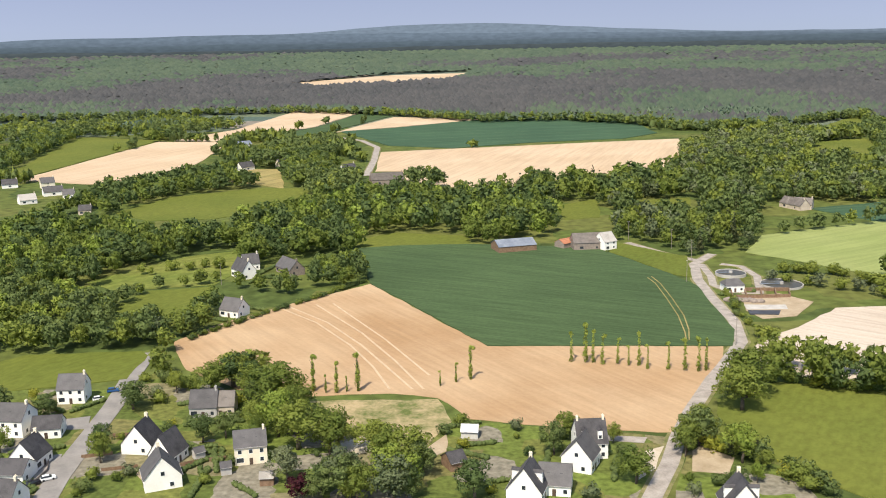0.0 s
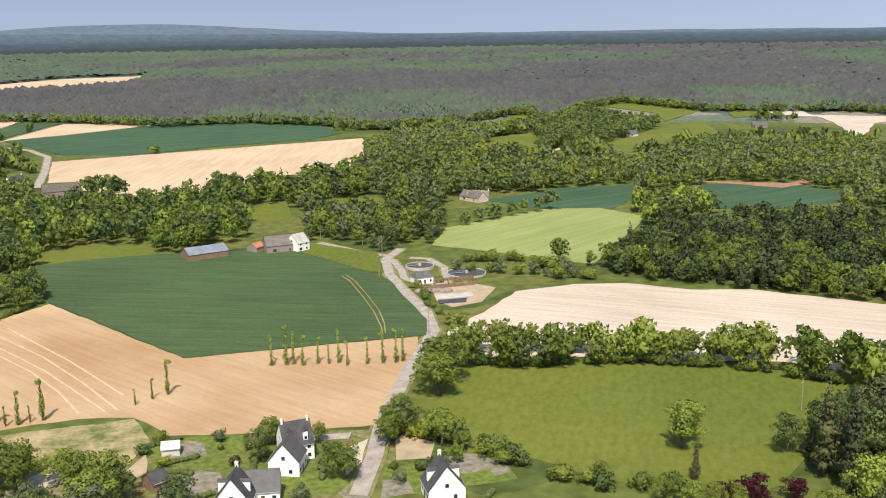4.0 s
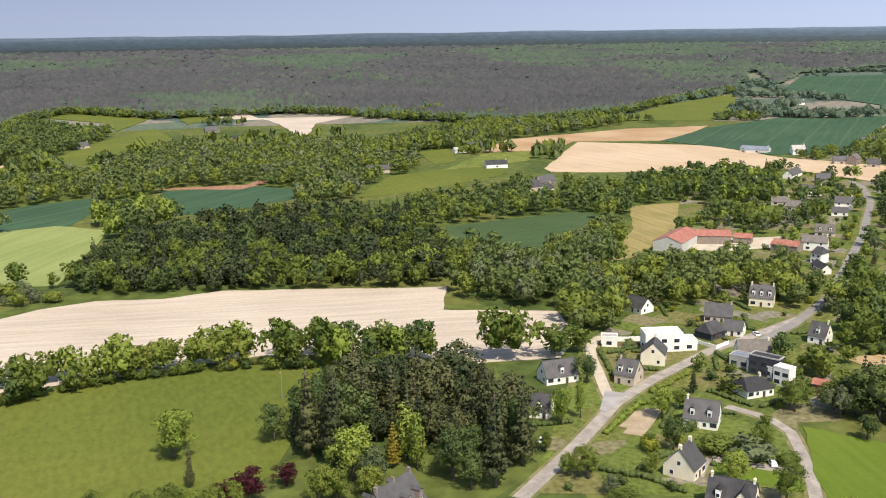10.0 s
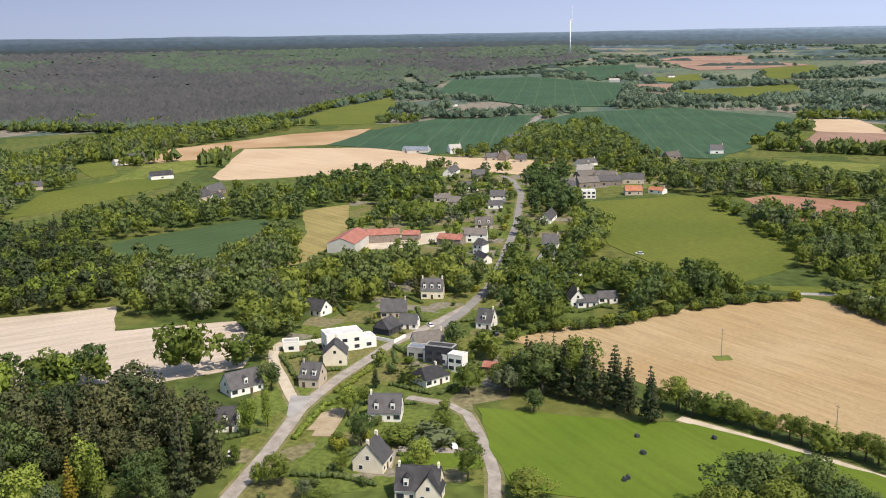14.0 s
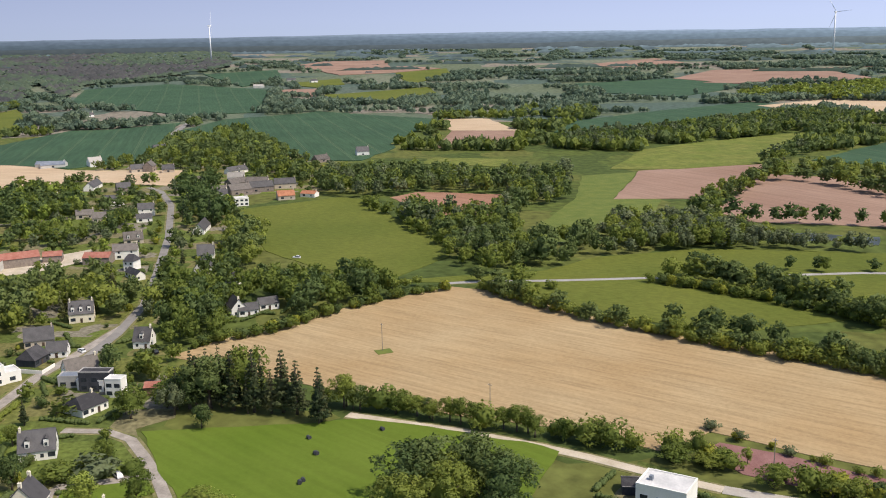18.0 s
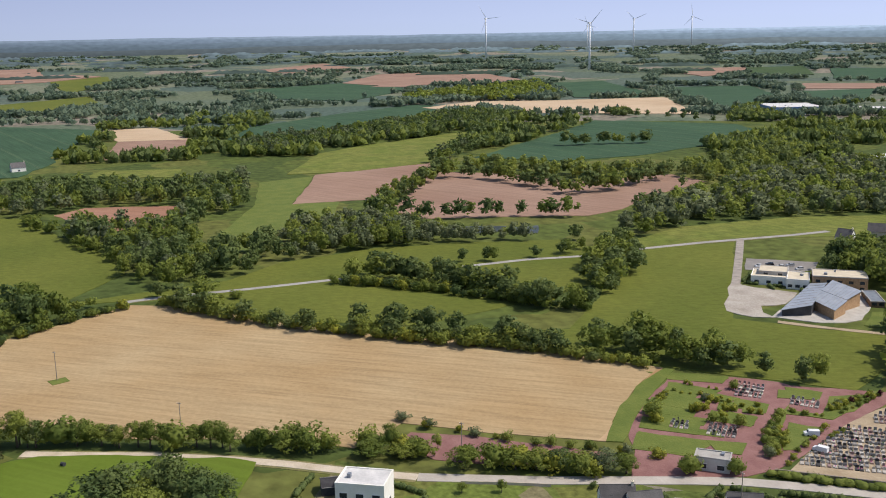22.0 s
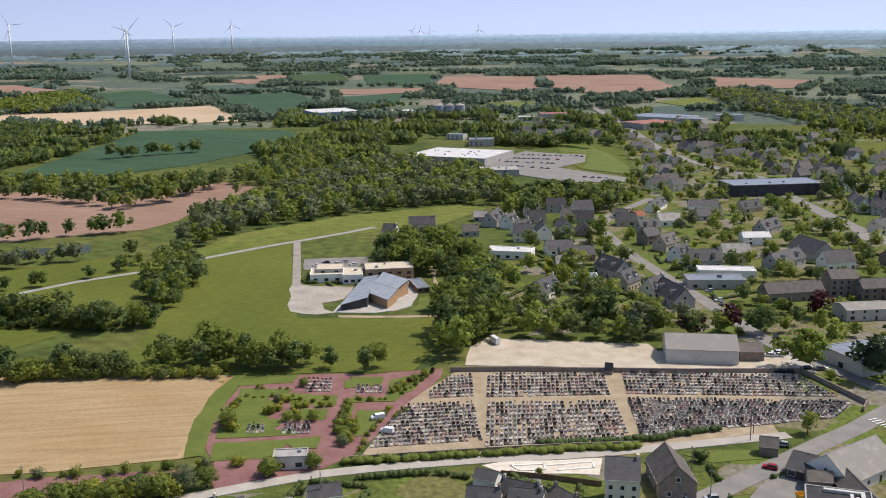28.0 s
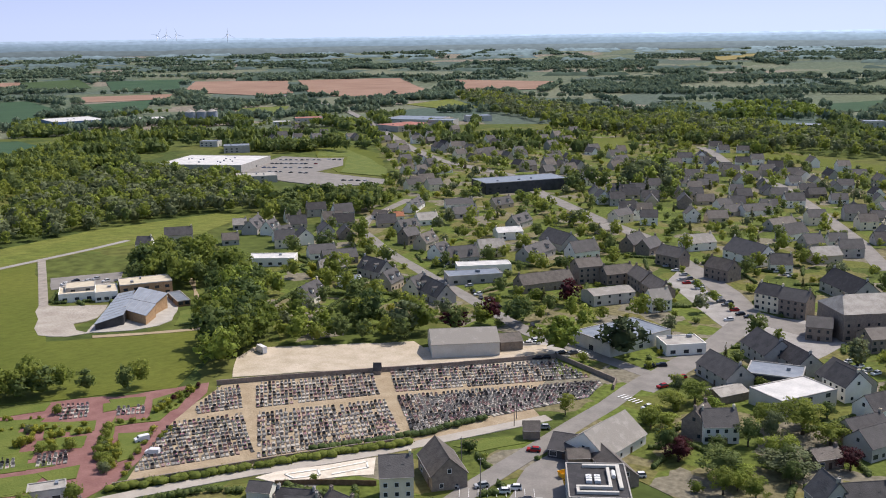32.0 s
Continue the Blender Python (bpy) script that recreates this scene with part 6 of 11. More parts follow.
patch("pasture", "long green pasture", OLIVE, [(506.9, -279.9), (528.6, -321), (528.8, -402.7), (501.5, -494.8), (477.5, -493.3), (456.9, -430.6), (469, -388.4), (484.9, -330.2), (477.3, -266.9)], 0.14, "field")
patch("sown_field", "pinkish sown field", PINKSOIL, [(712.3, -108.5), (809.3, -139.2), (859.5, -152.6), (874.1, -190.2), (894.8, -286.6), (764.7, -224.1), (709, -179.6)], 0.1, "field")
patch("sown_field", "pinkish sown field with a curved edge", PINKSOIL, [(662.9, -169), (829.4, -257.6), (805.6, -302), (726.8, -346.9), (729.3, -389.4), (732.1, -435), (683.9, -438.7), (645.9, -373.1), (598.4, -318.3), (585.3, -286), (606.2, -224.8), (618.1, -178.7)], 0.1, "field")
patch("meadow", "bright green sloping meadow", LAWN, [(548.3, -24.6), (721.9, -82.7), (832.9, -100), (852.6, -148.9), (809.4, -138.3), (714.7, -108.9), (711.9, -143.4), (659.2, -129.2), (612, -84.6), (561.7, -61.4)], 0.1, "field")
patch("ploughed_field", "reddish ploughed field", REDSOIL, [(733.3, 56.6), (758.8, 36.4), (739.2, -33.3), (700.9, -33.6), (645.7, -21.5), (659.6, 24.3)], 0.1, "field")
patch("sown_field", "pinkish field", PINKSOIL, [(1062.2, 31.5), (1250.1, 15.2), (1237, -70.1), (1089.5, -58.6)], 0.1, "field")
patch("pasture", "green pasture", OLIVE, [(930.8, 44), (972.6, 29.1), (955.5, -43.1), (898, -35.4)], 0.1, "field")
patch("pasture", "olive pasture", OLIVE, [(872.8, -129.9), (1019.1, -186.2), (1079.9, -258.7), (1166, -397.9), (1103.2, -389.3), (1000.9, -331.2), (896.3, -271.8), (866.8, -188.7)], 0.1, "field")
patch("crop_field", "dark green crop field", CORN, [(1209.3, -110), (1361.2, -154.7), (1534.7, -313.5), (1663.1, -480.1), (1549.8, -526.4), (1322.9, -375.8), (1192.2, -224.1), (1167.8, -159.7)], 0.1, "field")
patch("crop_field", "dark green crop field", CORN, [(1109.1, 399.5), (1479.2, 357.9), (1585.9, 236.8), (1551.8, 178.4), (1067.7, 74.8), (958.5, 100.8), (964.8, 157.4), (1269, 286), (1239.2, 329.7)], 0.1, "field")
patch("crop_field", "dark green crop field", CORN, [(1441, 307.2), (1610, 240.4), (1421.8, 33.2), (1235.6, 64.7), (1108.4, 83.9), (987.5, 158.1)], 0.1, "field")
patch("crop_field", "dark green crop field", CORN, [(2315.4, 888.8), (2482, 737.2), (2254.1, 437.6), (1604.3, 331.8), (1568.2, 442.4), (1896.6, 763.6)], 0.1, "field")
patch("crop_field", "dark green crop field", CORN, [(2852.2, 747), (3028.5, 567.4), (2651, 482.8), (2357.7, 524.8)], 0.1, "field")
patch("sown_field", "pink-tan field", PINKSOIL, [(3222.7, 548.1), (3463.5, 489.9), (3483.2, 275.1), (3098.7, 227.7), (3144.3, 177.5), (3004.5, 67.7), (2830.2, 208.4), (2762.1, 345.1), (3037.1, 465.1)], 0.1, "field")
patch("sown_field", "pink-tan field", PINKSOIL, [(2069.1, 396.4), (2249.6, 410.9), (2269.5, 323.6), (2007, 298.4)], 0.1, "field")
patch("pasture", "green pasture", MEADOW, [(2045.7, 304), (2274.7, 77.8), (1980.1, 45.5), (1814, 186.9)], 0.1, "field")
patch("pasture", "green pasture", MEADOW, [(2439.2, 444.9), (2623.5, 328), (2411.4, 288.4), (2308.9, 342.3)], 0.1, "field")
patch("pasture", "green pasture", MEADOW, [(2826.7, 192.1), (3000.3, 50.5), (2671.2, 30.2), (2380.9, 135.5)], 0.1, "field")
patch("sown_field", "pink-tan field", TAN_B, [(1415.1, 49.3), (1429.4, -32), (1237, -70.1), (1250.1, 15.2)], 0.1, "field")
patch("crop_field", "green crop field", CORN, [(2294.4, -233.8), (2415.7, -504.8), (2148.5, -618.6), (1834.7, -394.7), (1991.7, -270.8)], 0.1, "field")
patch("sown_field", "pink-tan long field", PINKSOIL, [(3009.6, -306.2), (3326.3, -636.9), (3054.9, -671), (2904, -458.9)], 0.1, "field")
patch("sown_field", "pink-tan long field", PINKSOIL, [(2415.7, -504.8), (2699.9, -669.3), (2688.5, -1128.4), (2688.8, -936.6), (2201.8, -937.1), (2242.1, -844.4), (2256.6, -540.4), (2206.4, -610.2)], 0.1, "field")
patch("sown_field", "tan field", TAN_B, [(1586.9, -467.4), (1691.5, -602.4), (1642, -693.6), (1598.7, -931.8), (1249, -784.8), (1406.4, -568.8), (1581.3, -545.9), (1498.5, -492.4)], 0.1, "field")
patch("crop_field", "dark green crop field", CORN, [(913.6, -321.7), (1146.1, -535.8), (1233.5, -610.7), (1097.4, -742.6), (972.9, -707.9), (907.3, -583.3), (857.9, -471.8), (853.5, -385.6)], 0.1, "field")
patch("crop_field", "dark green crop field", CORN, [(2148.5, -941.4), (2137.5, -1078.9), (1719.2, -976.8), (1631.9, -902.9), (1688.7, -793.3)], 0.1, "field")
patch("crop_field", "dark green crop field", CORN, [(1870.5, -1091.2), (1814.5, -1260.6), (1462.1, -1091.1), (1321.6, -862.5)], 0.1, "field")
patch("sown_field", "reddish field", PINKSOIL, [(2462.1, -1402.2), (2364.6, -1624.5), (2150.1, -1476.6), (2137.4, -1346.7)], 0.1, "field")
patch("crop_field", "light green crop field", WHEAT, [(2341.4, -1612.4), (2308.2, -1773.6), (2026.2, -1586.1), (2085.6, -1449.7)], 0.1, "field")
patch("crop_field", "green crop field", CORN, [(2176.9, -1754.5), (2058.2, -1913.3), (1750.1, -1608.8), (1895.6, -1536.5)], 0.1, "field")
patch("ploughed_field", "pinkish ploughed field", PINKSOIL, [(1716.8, -1587.2), (1963.8, -1867.2), (1757.8, -1996.2), (1460.5, -1678), (1480.9, -1592.5)], 0.1, "field")
patch("ploughed_field", "pinkish ploughed field", PINKSOIL, [(1749.1, -2030.3), (1541.1, -2203.1), (1190.8, -1821.7), (1240.8, -1609.8), (1397.4, -1659.8)], 0.1, "field")
patch("ploughed_field", "pinkish ploughed field", PINKSOIL, [(1363.1, -2200.4), (1079.2, -2233.1), (994.7, -2001), (1126.6, -1877.2)], 0.1, "field")
patch("sown_field", "pinkish field", PINKSOIL, [(1806.8, -1387.7), (1690.4, -1536.5), (1583.7, -1407.2), (1671.3, -1283.5)], 0.1, "field")
patch("pasture", "green pasture", CORN, [(1607.7, -1234.6), (1593.2, -1399.6), (1344.1, -1154), (1317.3, -1030.5)], 0.1, "field")
patch("pasture", "green pasture", LAWN, [(1244.1, -1280.1), (1196.6, -1360.8), (1059.9, -1179.5), (1105.6, -1138.1)], 0.1, "field")
patch("pasture", "green pasture", OLIVE, [(1018.1, -1476), (1020.8, -1634), (846.7, -1451.6), (897.1, -1406.5)], 0.1, "field")
patch("pasture", "green pasture", MEADOW, [(347.7, -973.4), (230.7, -1002.6), (136.3, -953.4), (124.9, -878.9), (206, -941.4)], 0.1, "field")
patch("pasture", "green pasture", MEADOW, [(340.8, -1288.3), (288.6, -1337.3), (225.3, -1257.5), (285.9, -1207.7)], 0.1, "field")
patch("crop_field", "green crop field", CORN, [(349.3, -1733.8), (275.6, -1867.3), (241.1, -1641.1), (297.1, -1558.6)], 0.1, "field")
patch("sown_field", "pale yellow field", HAY, [(1085.1, -3369.6), (975.7, -3636), (919.1, -3462.7), (972.1, -3222.3)], 0.1, "field")
patch("pasture", "green pasture", MEADOW, [(479.2, -1069.3), (437.4, -1088.2), (378.8, -958.6), (405.2, -918.8)], 0.1, "field")
patch("pasture", "green lawn behind houses", MEADOW, [(707, -842.8), (687.9, -886.4), (609.2, -830.7), (547.5, -755.7), (559.3, -698.4), (638.7, -766.1)], 0.1, "field")
# ---- roads and lanes ----
WORN = shade("worn_asphalt", (0.225, 0.197, 0.168), (0.405, 0.36, 0.31), 4, 0.6, 0.92, 0.12, spread=0.65)
LANE = shade("pale_worn_asphalt", (0.27, 0.255, 0.235), (0.38, 0.36, 0.335), 6, 0.7, 0.92, 0.1)
strip("lane", "grey asphalt country lane", WORN, [(52.9, 237.1), (63.7, 261), (70.2, 278.9), (80.3, 301.6), (95, 330.7), (101.9, 342.6), (117.6, 372.4), (122.9, 399.7), (124.2, 441.3), (126.4, 473.9), (132.9, 506.9), (148.9, 530.7)], 5.1, 0.18, "road")
strip("lane", "grey asphalt side lane", WORN, [(136.9, 514.7), (124.3, 532.7), (108.3, 564.8)], 4, 0.18, "road")
strip("lane", "grey asphalt lane", WORN, [(-67.5, 870.3), (-67.5, 981), (-71.4, 1099.8), (-95.1, 1177.3), (-134.8, 1231.8)], 6.3, 0.18, "road")
strip("village_road", "grey asphalt village street", ASPHALT, [(-107.9, 239.9), (-109.9, 256.9), (-110.7, 272.2), (-111.4, 291.4), (-112.3, 313.3), (-115.2, 341.6), (-117.2, 371.2)], 6.9, 0.18, "road")
strip("main_road", "worn grey asphalt road through the hamlet", WORN, [(192.8, 141.2), (214, 145.1), (231.4, 148.5), (249.1, 152.5), (265.8, 156.6), (279.7, 157.8), (297, 158.5), (318.1, 157.5), (337.3, 157), (351.7, 154), (375.1, 150.5), (402.1, 146.4)], 4.5, 0.18, "road")
strip("lane", "pale gravel lane", GRAVEL, [(266.8, 158), (276.9, 166.8), (289.9, 177.5), (300.9, 187), (311, 194.2), (320.8, 198.6), (326.5, 198.5)], 4, 0.18, "road")
strip("main_road", "grey asphalt hamlet street", ASPHALT, [(357.3, 147), (389.6, 145.6), (436, 148.7), (496.2, 161.4), (590.5, 183.2), (709.3, 216.1), (776.5, 244), (798.2, 260.8)], 4.5, 0.18, "road")
strip("country_road", "grey country road", ASPHALT, [(918.9, 316.7), (1143.9, 351.7), (1282.9, 378.3), (1428.6, 399.5)], 7.6, 0.18, "road")
strip("drive", "asphalt drive beside the green field", WORN, [(287.3, 127.5), (286.4, 112.9), (279.9, 103.3), (267.1, 95), (254.9, 87.8), (240.4, 80.8), (226.1, 76)], 3.5, 0.18, "road")
strip("drive", "asphalt drive", WORN, [(254.1, 87.7), (252.2, 95.8), (249.5, 104.5), (247.8, 112.3), (242.6, 114), (234.1, 111.4)], 3.8, 0.18, "road")
strip("farm_track", "pale dirt track along the stubble field", GRAVEL, [(298.7, 38.8), (292.2, 22.9), (284.1, 1.3), (272.2, -22.1), (264.9, -34.5), (254.1, -50.4), (243.5, -68)], 4, 0.18, "road")
BEIGE = shade("pale_beige_chippings", (0.34, 0.305, 0.26), (0.48, 0.44, 0.385), 6, 0.7, 0.95, 0.12, spread=0.8)
strip("village_road", "pale beige village lane", BEIGE, [(243.5, -68), (237.5, -82), (229.8, -100), (225.3, -112.7), (222, -121.5), (217, -135), (211.3, -149), (203, -163), (193.8, -176.6), (184, -190.5), (170.2, -207.7), (162.1, -219), (150.3, -237.6), (140.1, -253.8), (131.6, -267.2)], 4.8, 0.18, "road")
strip("country_lane", "light grey country lane", LANE, [(468.3, 12.4), (471, -1.6), (472.3, -49.1), (475.6, -99.8)], 4, 0.18, "road")
strip("country_lane", "light grey country lane", LANE, [(477.5, -160.5), (480.3, -197.6), (475.8, -234.4)], 4, 0.18, "road")
strip("country_lane", "light grey country lane", LANE, [(480.5, -263.2), (482.3, -308.1), (480.3, -367.3), (481.6, -394.1)], 4, 0.18, "road")
strip("access_road", "grey asphalt access road", WORN, [(481.7, -333.2), (447.8, -309.3), (419.3, -289.1), (393.2, -270.5)], 4.2, 0.18, "road")
# ---- woods ----
CLEARINGS.append([(1100.4, -762.2), (1054.9, -858.4), (1038.4, -926.4), (957.9, -983.2), (1167, -1196.9), (1232.2, -1098.9), (1327.9, -1080.5), (1380.2, -956.6)])
CLEARINGS.append([(-396.6, 2551.3), (-130.5, 2932), (103.6, 2973.9), (38.7, 2599.7), (-302.3, 2374.7)])
FOREST_EDGE = [(-25.1, 1689), (-24.0, 1704), (-18.3, 1685), (-14.4, 1688), (-8.1, 1671), (-4.6, 1595), (-2.6, 1555), (2.3, 1417), (7.2, 1421), (11.3, 1359), (15.1, 1271), (19.6, 1363), (23.1, 1509), (24.3, 1301), (26.1, 1575), (28.5, 1733), (33.1, 1545), (38.0, 1557), (41.2, 1569), (47.7, 1398), (53.6, 1301), (60.1, 1496), (61.8, 1677), (65.6, 2000), (66.5, 2712), (68.0, 2199), (69.0, 2607), (72.0, 2765), (75.0, 3005), (76.6, 3263)]
far_forest("far_forest", "vast brown and green forest reaching to the skyline", (-28.1, 76.6), FOREST_EDGE, [HAZEDBROWN, HAZEDGREEN])
# ---- hedges and tree rows ----
patch("grass_tuft", "tuft of grass round a pole", LAWN, [(364.2, 36), (366.8, 30.1), (361.9, 28.2), (359.2, 33.9)], 0.3, "grass")
patch("headland", "bare tan headland of the stubble field", TAN_A, [(299.1, -177), (299, -174.1), (284.8, -158), (262.1, -138.2), (248.7, -125.7), (247.5, -127.8), (265.8, -141), (285.6, -158.9)], 0.24, "field")
# ---- village and farms, north ----
house(-127.8, 320.7, 86, 9.1, 8.8, 5.4, 4, "white", "slate", 0, 1, 0)
house(-139.5, 293.1, 96, 16.4, 10, 5.7, 4, "white", "slate", 0, 1, 0)
house(-124.8, 290.3, 82, 8.8, 7.8, 3.4, 2.9, "white", "dark", 0, 0, 0)
house(-121.3, 267.5, 8, 8.8, 8.8, 3.7, 5.1, "white", "dark", 0, 1, 0)
house(-121.9, 258.1, 93, 8.8, 8.8, 3.4, 2.8, "white", "dark", 0, 0, 0)
house(-117.5, 241.5, 100, 8.8, 8.8, 3.4, 4.5, "white", "dark", 0, 1, 0)
house(-79.3, 306.1, 87, 8.8, 8.8, 3.7, 4.5, "grey", "slate", 0, 1, 0)
house(-73.8, 306.6, 87, 8.8, 7.8, 3.7, 3.7, "beige", "old", 0, 0, 0)
house(-91.6, 277.5, 8, 8.8, 9.5, 3.4, 5.7, "white", "dark", 0, 1, 0)
house(-81.5, 269.1, 17, 8.8, 7.8, 3.4, 5.7, "white", "dark", 0, 0, 0)
house(-79.2, 253.4, -22, 8.8, 10, 4, 5.7, "white", "slate", 0, 1, 0)
house(-57.5, 269.3, 77, 9.3, 8.8, 5.7, 3.4, "cream", "slate", 0, 1, 0)
house(41.9, 269.4, 86, 8.8, 10, 5.1, 5.4, "white", "dark", 2, 2, 0)
house(38, 259.8, 24, 8.8, 8.8, 4.5, 5.1, "white", "slate", 0, 0, 0)
house(21.3, 241.4, 18, 8.8, 9.5, 3.9, 6.3, "white", "dark", 1, 1, 0)
house(29.2, 245.7, 101, 8.8, 8.3, 3.4, 4.3, "white", "slate", 0, 0, 0)
house(74.4, 229.8, 4, 8.8, 10, 3.9, 6.3, "white", "dark", 1, 1, 0)
house(-103.6, 496.3, 142, 12.6, 7.8, 4.5, 5.1, "white", "slate", 0, 1, 0)
house(-103.6, 514.2, 68, 8.8, 7.8, 3.9, 4.5, "white", "slate", 0, 1, 0)
house(-80.6, 503.7, 145, 16.4, 8.8, 3.4, 4.5, "stone", "slate", 0, 1, 0)
house(-93.7, 424.3, 116, 10, 8.8, 3.4, 4.5, "white", "slate", 0, 1, 0)
house(-185.9, 926.9, 41, 15.4, 8.8, 3.4, 4.5, "white", "slate", 0, 1, 0)
house(-152.8, 946.4, 56, 13.1, 8.8, 3.4, 4.5, "cream", "slate", 0, 1, 0)
house(-85.3, 889, 39, 16.4, 8.8, 4.5, 4.5, "white", "slate", 0, 1, 0)
house(-336.6, 832.3, 60, 11.2, 8.8, 5.1, 4, "cream", "slate", 0, 1, 0)
house(-315.8, 790.4, 59, 15.3, 8.8, 3.4, 4, "white", "slate", 0, 1, 0)
house(-371.2, 837.7, 64, 12.5, 8.8, 3.4, 4, "white", "slate", 0, 1, 0)
house(-320, 749.7, 54, 12.5, 8.8, 3.4, 4, "white", "fibre", 0, 1, 0)
house(-296.6, 773.7, 74, 8.8, 7.8, 3.4, 3.9, "white", "slate", 0, 1, 0)
house(-256.7, 697.3, 78, 8.8, 7.8, 3.4, 3.4, "beige", "slate", 0, 1, 0)
house(248, 670.9, 120, 16.4, 8.8, 3.4, 4, "beige", "old", 0, 1, 0)
house(351.8, 842.5, 75, 16.4, 8.8, 3.4, 2.9, "grey", "dark", 0, 0, 0)
house(-46.6, 821.2, 75, 27.5, 11.4, 4.5, 5.1, "stone", "old", 0, 2, 0, name="farmhouse", category="farmhouse", group="farmhouses")
house(-225.9, 1121.2, 53, 16.9, 11.4, 5.1, 3, "sheet", "zinc", 0, 0, 0, name="barn", category="barn", group="barns")
house(40.5, 550.9, 74, 22.7, 13.9, 3.8, 2.8, "timber", "zinc", 0, 0, 0, windows=0, name="barn", category="barn", group="barns")
house(82.7, 551.9, 84, 17.8, 11.4, 4.5, 4.5, "stone", "old", 0, 0, 0, name="farm_building", category="farm building", group="farm buildings")
house(92.8, 550.1, 59, 8.8, 10.1, 5.1, 4.5, "white", "fibre", 0, 0, 0, name="farm_building", category="farm building", group="farm buildings")
house(70.6, 555.9, 52, 9.3, 7.6, 3.2, 2, "stone", "tile", 0, 0, 0, windows=0, name="shed", category="shed", group="sheds")
house(2.1, 261.3, 63, 5.1, 6.3, 2.8, 2, "timber", "dark", 0, 0, 0, windows=0, name="shed", category="shed", group="sheds")
house(7.3, 283.1, 97, 5.1, 5.1, 2.5, 1.3, "sheet", "white", 0, 0, 0, windows=0, name="greenhouse", category="greenhouse", group="greenhouses")
house(-49.8, 252.6, 85, 3.8, 3.8, 2.5, 1, "timber", "fibre", 0, 0, 0, windows=0, name="garden_shed", category="garden shed", group="garden sheds")
house(-62.7, 259.7, 74, 3, 3.3, 2.5, 1, "grey", "slate", 0, 0, 0, windows=0, name="garden_shed", category="garden shed", group="garden sheds")
house(-73, 270.3, 56, 3, 3, 2.5, 1, "grey", "slate", 0, 0, 0, windows=0, name="garden_shed", category="garden shed", group="garden sheds")
# waterworks by the lane
patch("yard", "sandy yard of the waterworks", SAND, [(137.6, 440.5), (157.1, 444.3), (167.1, 428.6), (151.7, 406.5), (136, 403.2), (132.9, 416.7)], 0.16, "yard")
strip("lane", "pale concrete drive round the tanks", WORN, [(136.4, 506.7), (134.4, 479.2), (130.9, 462.2), (136.4, 445.6), (148.2, 444.9), (157.1, 477.5), (155.4, 500), (146.7, 505.9)], 3.8, 0.18, "road")
house(136.9, 451.5, 84, 9.1, 7.6, 3.5, 2.3, "white", "slate", 0, 0, 0.3, name="pump_house", category="pump house", group="pump houses")
settling_tank(145.1, 482, 7.6, 1.5)
settling_tank(163.3, 459.9, 10.1, 1)
compost_heaps([(130.4, 433.9), (143.4, 430.1)])
# ---- hamlet ----
house(535.3, 190.9, 165, 13.5, 8, 5.2, 3, "white", "old", 0, 1, 0)
house(506.6, 177.8, -170, 5.7, 8, 5.5, 3, "white", "dark", 0, 0, 0.4)
house(487.3, 169.8, -132, 13.2, 5, 3, 2, "white", "dark", 0, 0, 0)
house(576.6, 200.3, 158, 11.3, 8, 3, 4, "beige", "old", 2, 1, 0)
house(671, 222.2, 159, 11.3, 9, 5.2, 3.5, "white", "slate", 0, 1, 0)
house(646.4, 216, 159, 10.1, 7, 3, 2.5, "white", "slate", 0, 0, 0)
house(714.5, 259.8, 160, 13.5, 8, 4.7, 3, "white", "slate", 0, 1, 0)
house(662.7, 262.3, 159, 11.9, 8, 3, 3, "beige", "old", 0, 1, 0)
house(628.2, 285, 159, 10.4, 8, 3, 2, "white", "old", 0, 0, 0)
house(797.3, 306.6, 85, 27, 8, 3, 4, "white", "slate", 0, 1, 0)
house(733.4, 314.3, 160, 9.2, 8, 3, 3, "white", "slate", 0, 1, 0)
house(534.4, 145.3, 168, 9.4, 9, 3, 4.5, "white", "slate", 0, 1, 0)
house(499.4, 137.8, 83, 13.1, 8, 3.5, 4.5, "white", "slate", 0, 0, 0)
house(610.2, 167.5, 86, 23.6, 7, 3, 4, "white", "slate", 0, 0, 0)
house(882.1, 207.1, 126, 21.5, 8, 3, 3.5, "white", "slate", 1, 1, 0)
house(794.9, 187, 126, 17.8, 9, 4.5, 3.5, "stone", "old", 0, 1, 0)
house(797.7, 170.1, -178, 17.9, 9, 4.7, 3.5, "beige", "old", 0, 1, 0)
house(765.9, 194.4, 147, 13.9, 8, 3, 3, "beige", "old", 0, 1, 0)
house(473.2, 115.4, 118, 5.8, 7, 3, 3.5, "white", "dark", 0, 0, 0)
flat_building(706.5, 163.6, 160, 10, 8, 6, "white", "white", "modern_house", 0, 3)
house(269.4, 127.2, -18, 10.4, 9, 3.3, 4.7, "white", "slate", 2, 1, 0)
house(233.9, 115.1, -95, 8.1, 9, 3.6, 5, "cream", "dark", 0, 2, 0)
house(222.8, 96, 166, 11.8, 9.5, 3.4, 4.8, "cream", "dark", 2, 2, 0)
house(221.4, 92.3, -101, 6.7, 6.5, 3.4, 4.4, "cream", "dark", 0, 0, 0)
house(288.9, 164.5, -9, 7.3, 9, 3.8, 4.2, "beige", "slate", 2, 1, 0)
house(312.6, 167.8, 66, 9.2, 8.8, 4.5, 4, "cream", "slate", 0, 1, 0)
house(353.4, 165.2, 101, 9.1, 8, 3, 3.5, "black", "dark", 0, 0, 0.2)
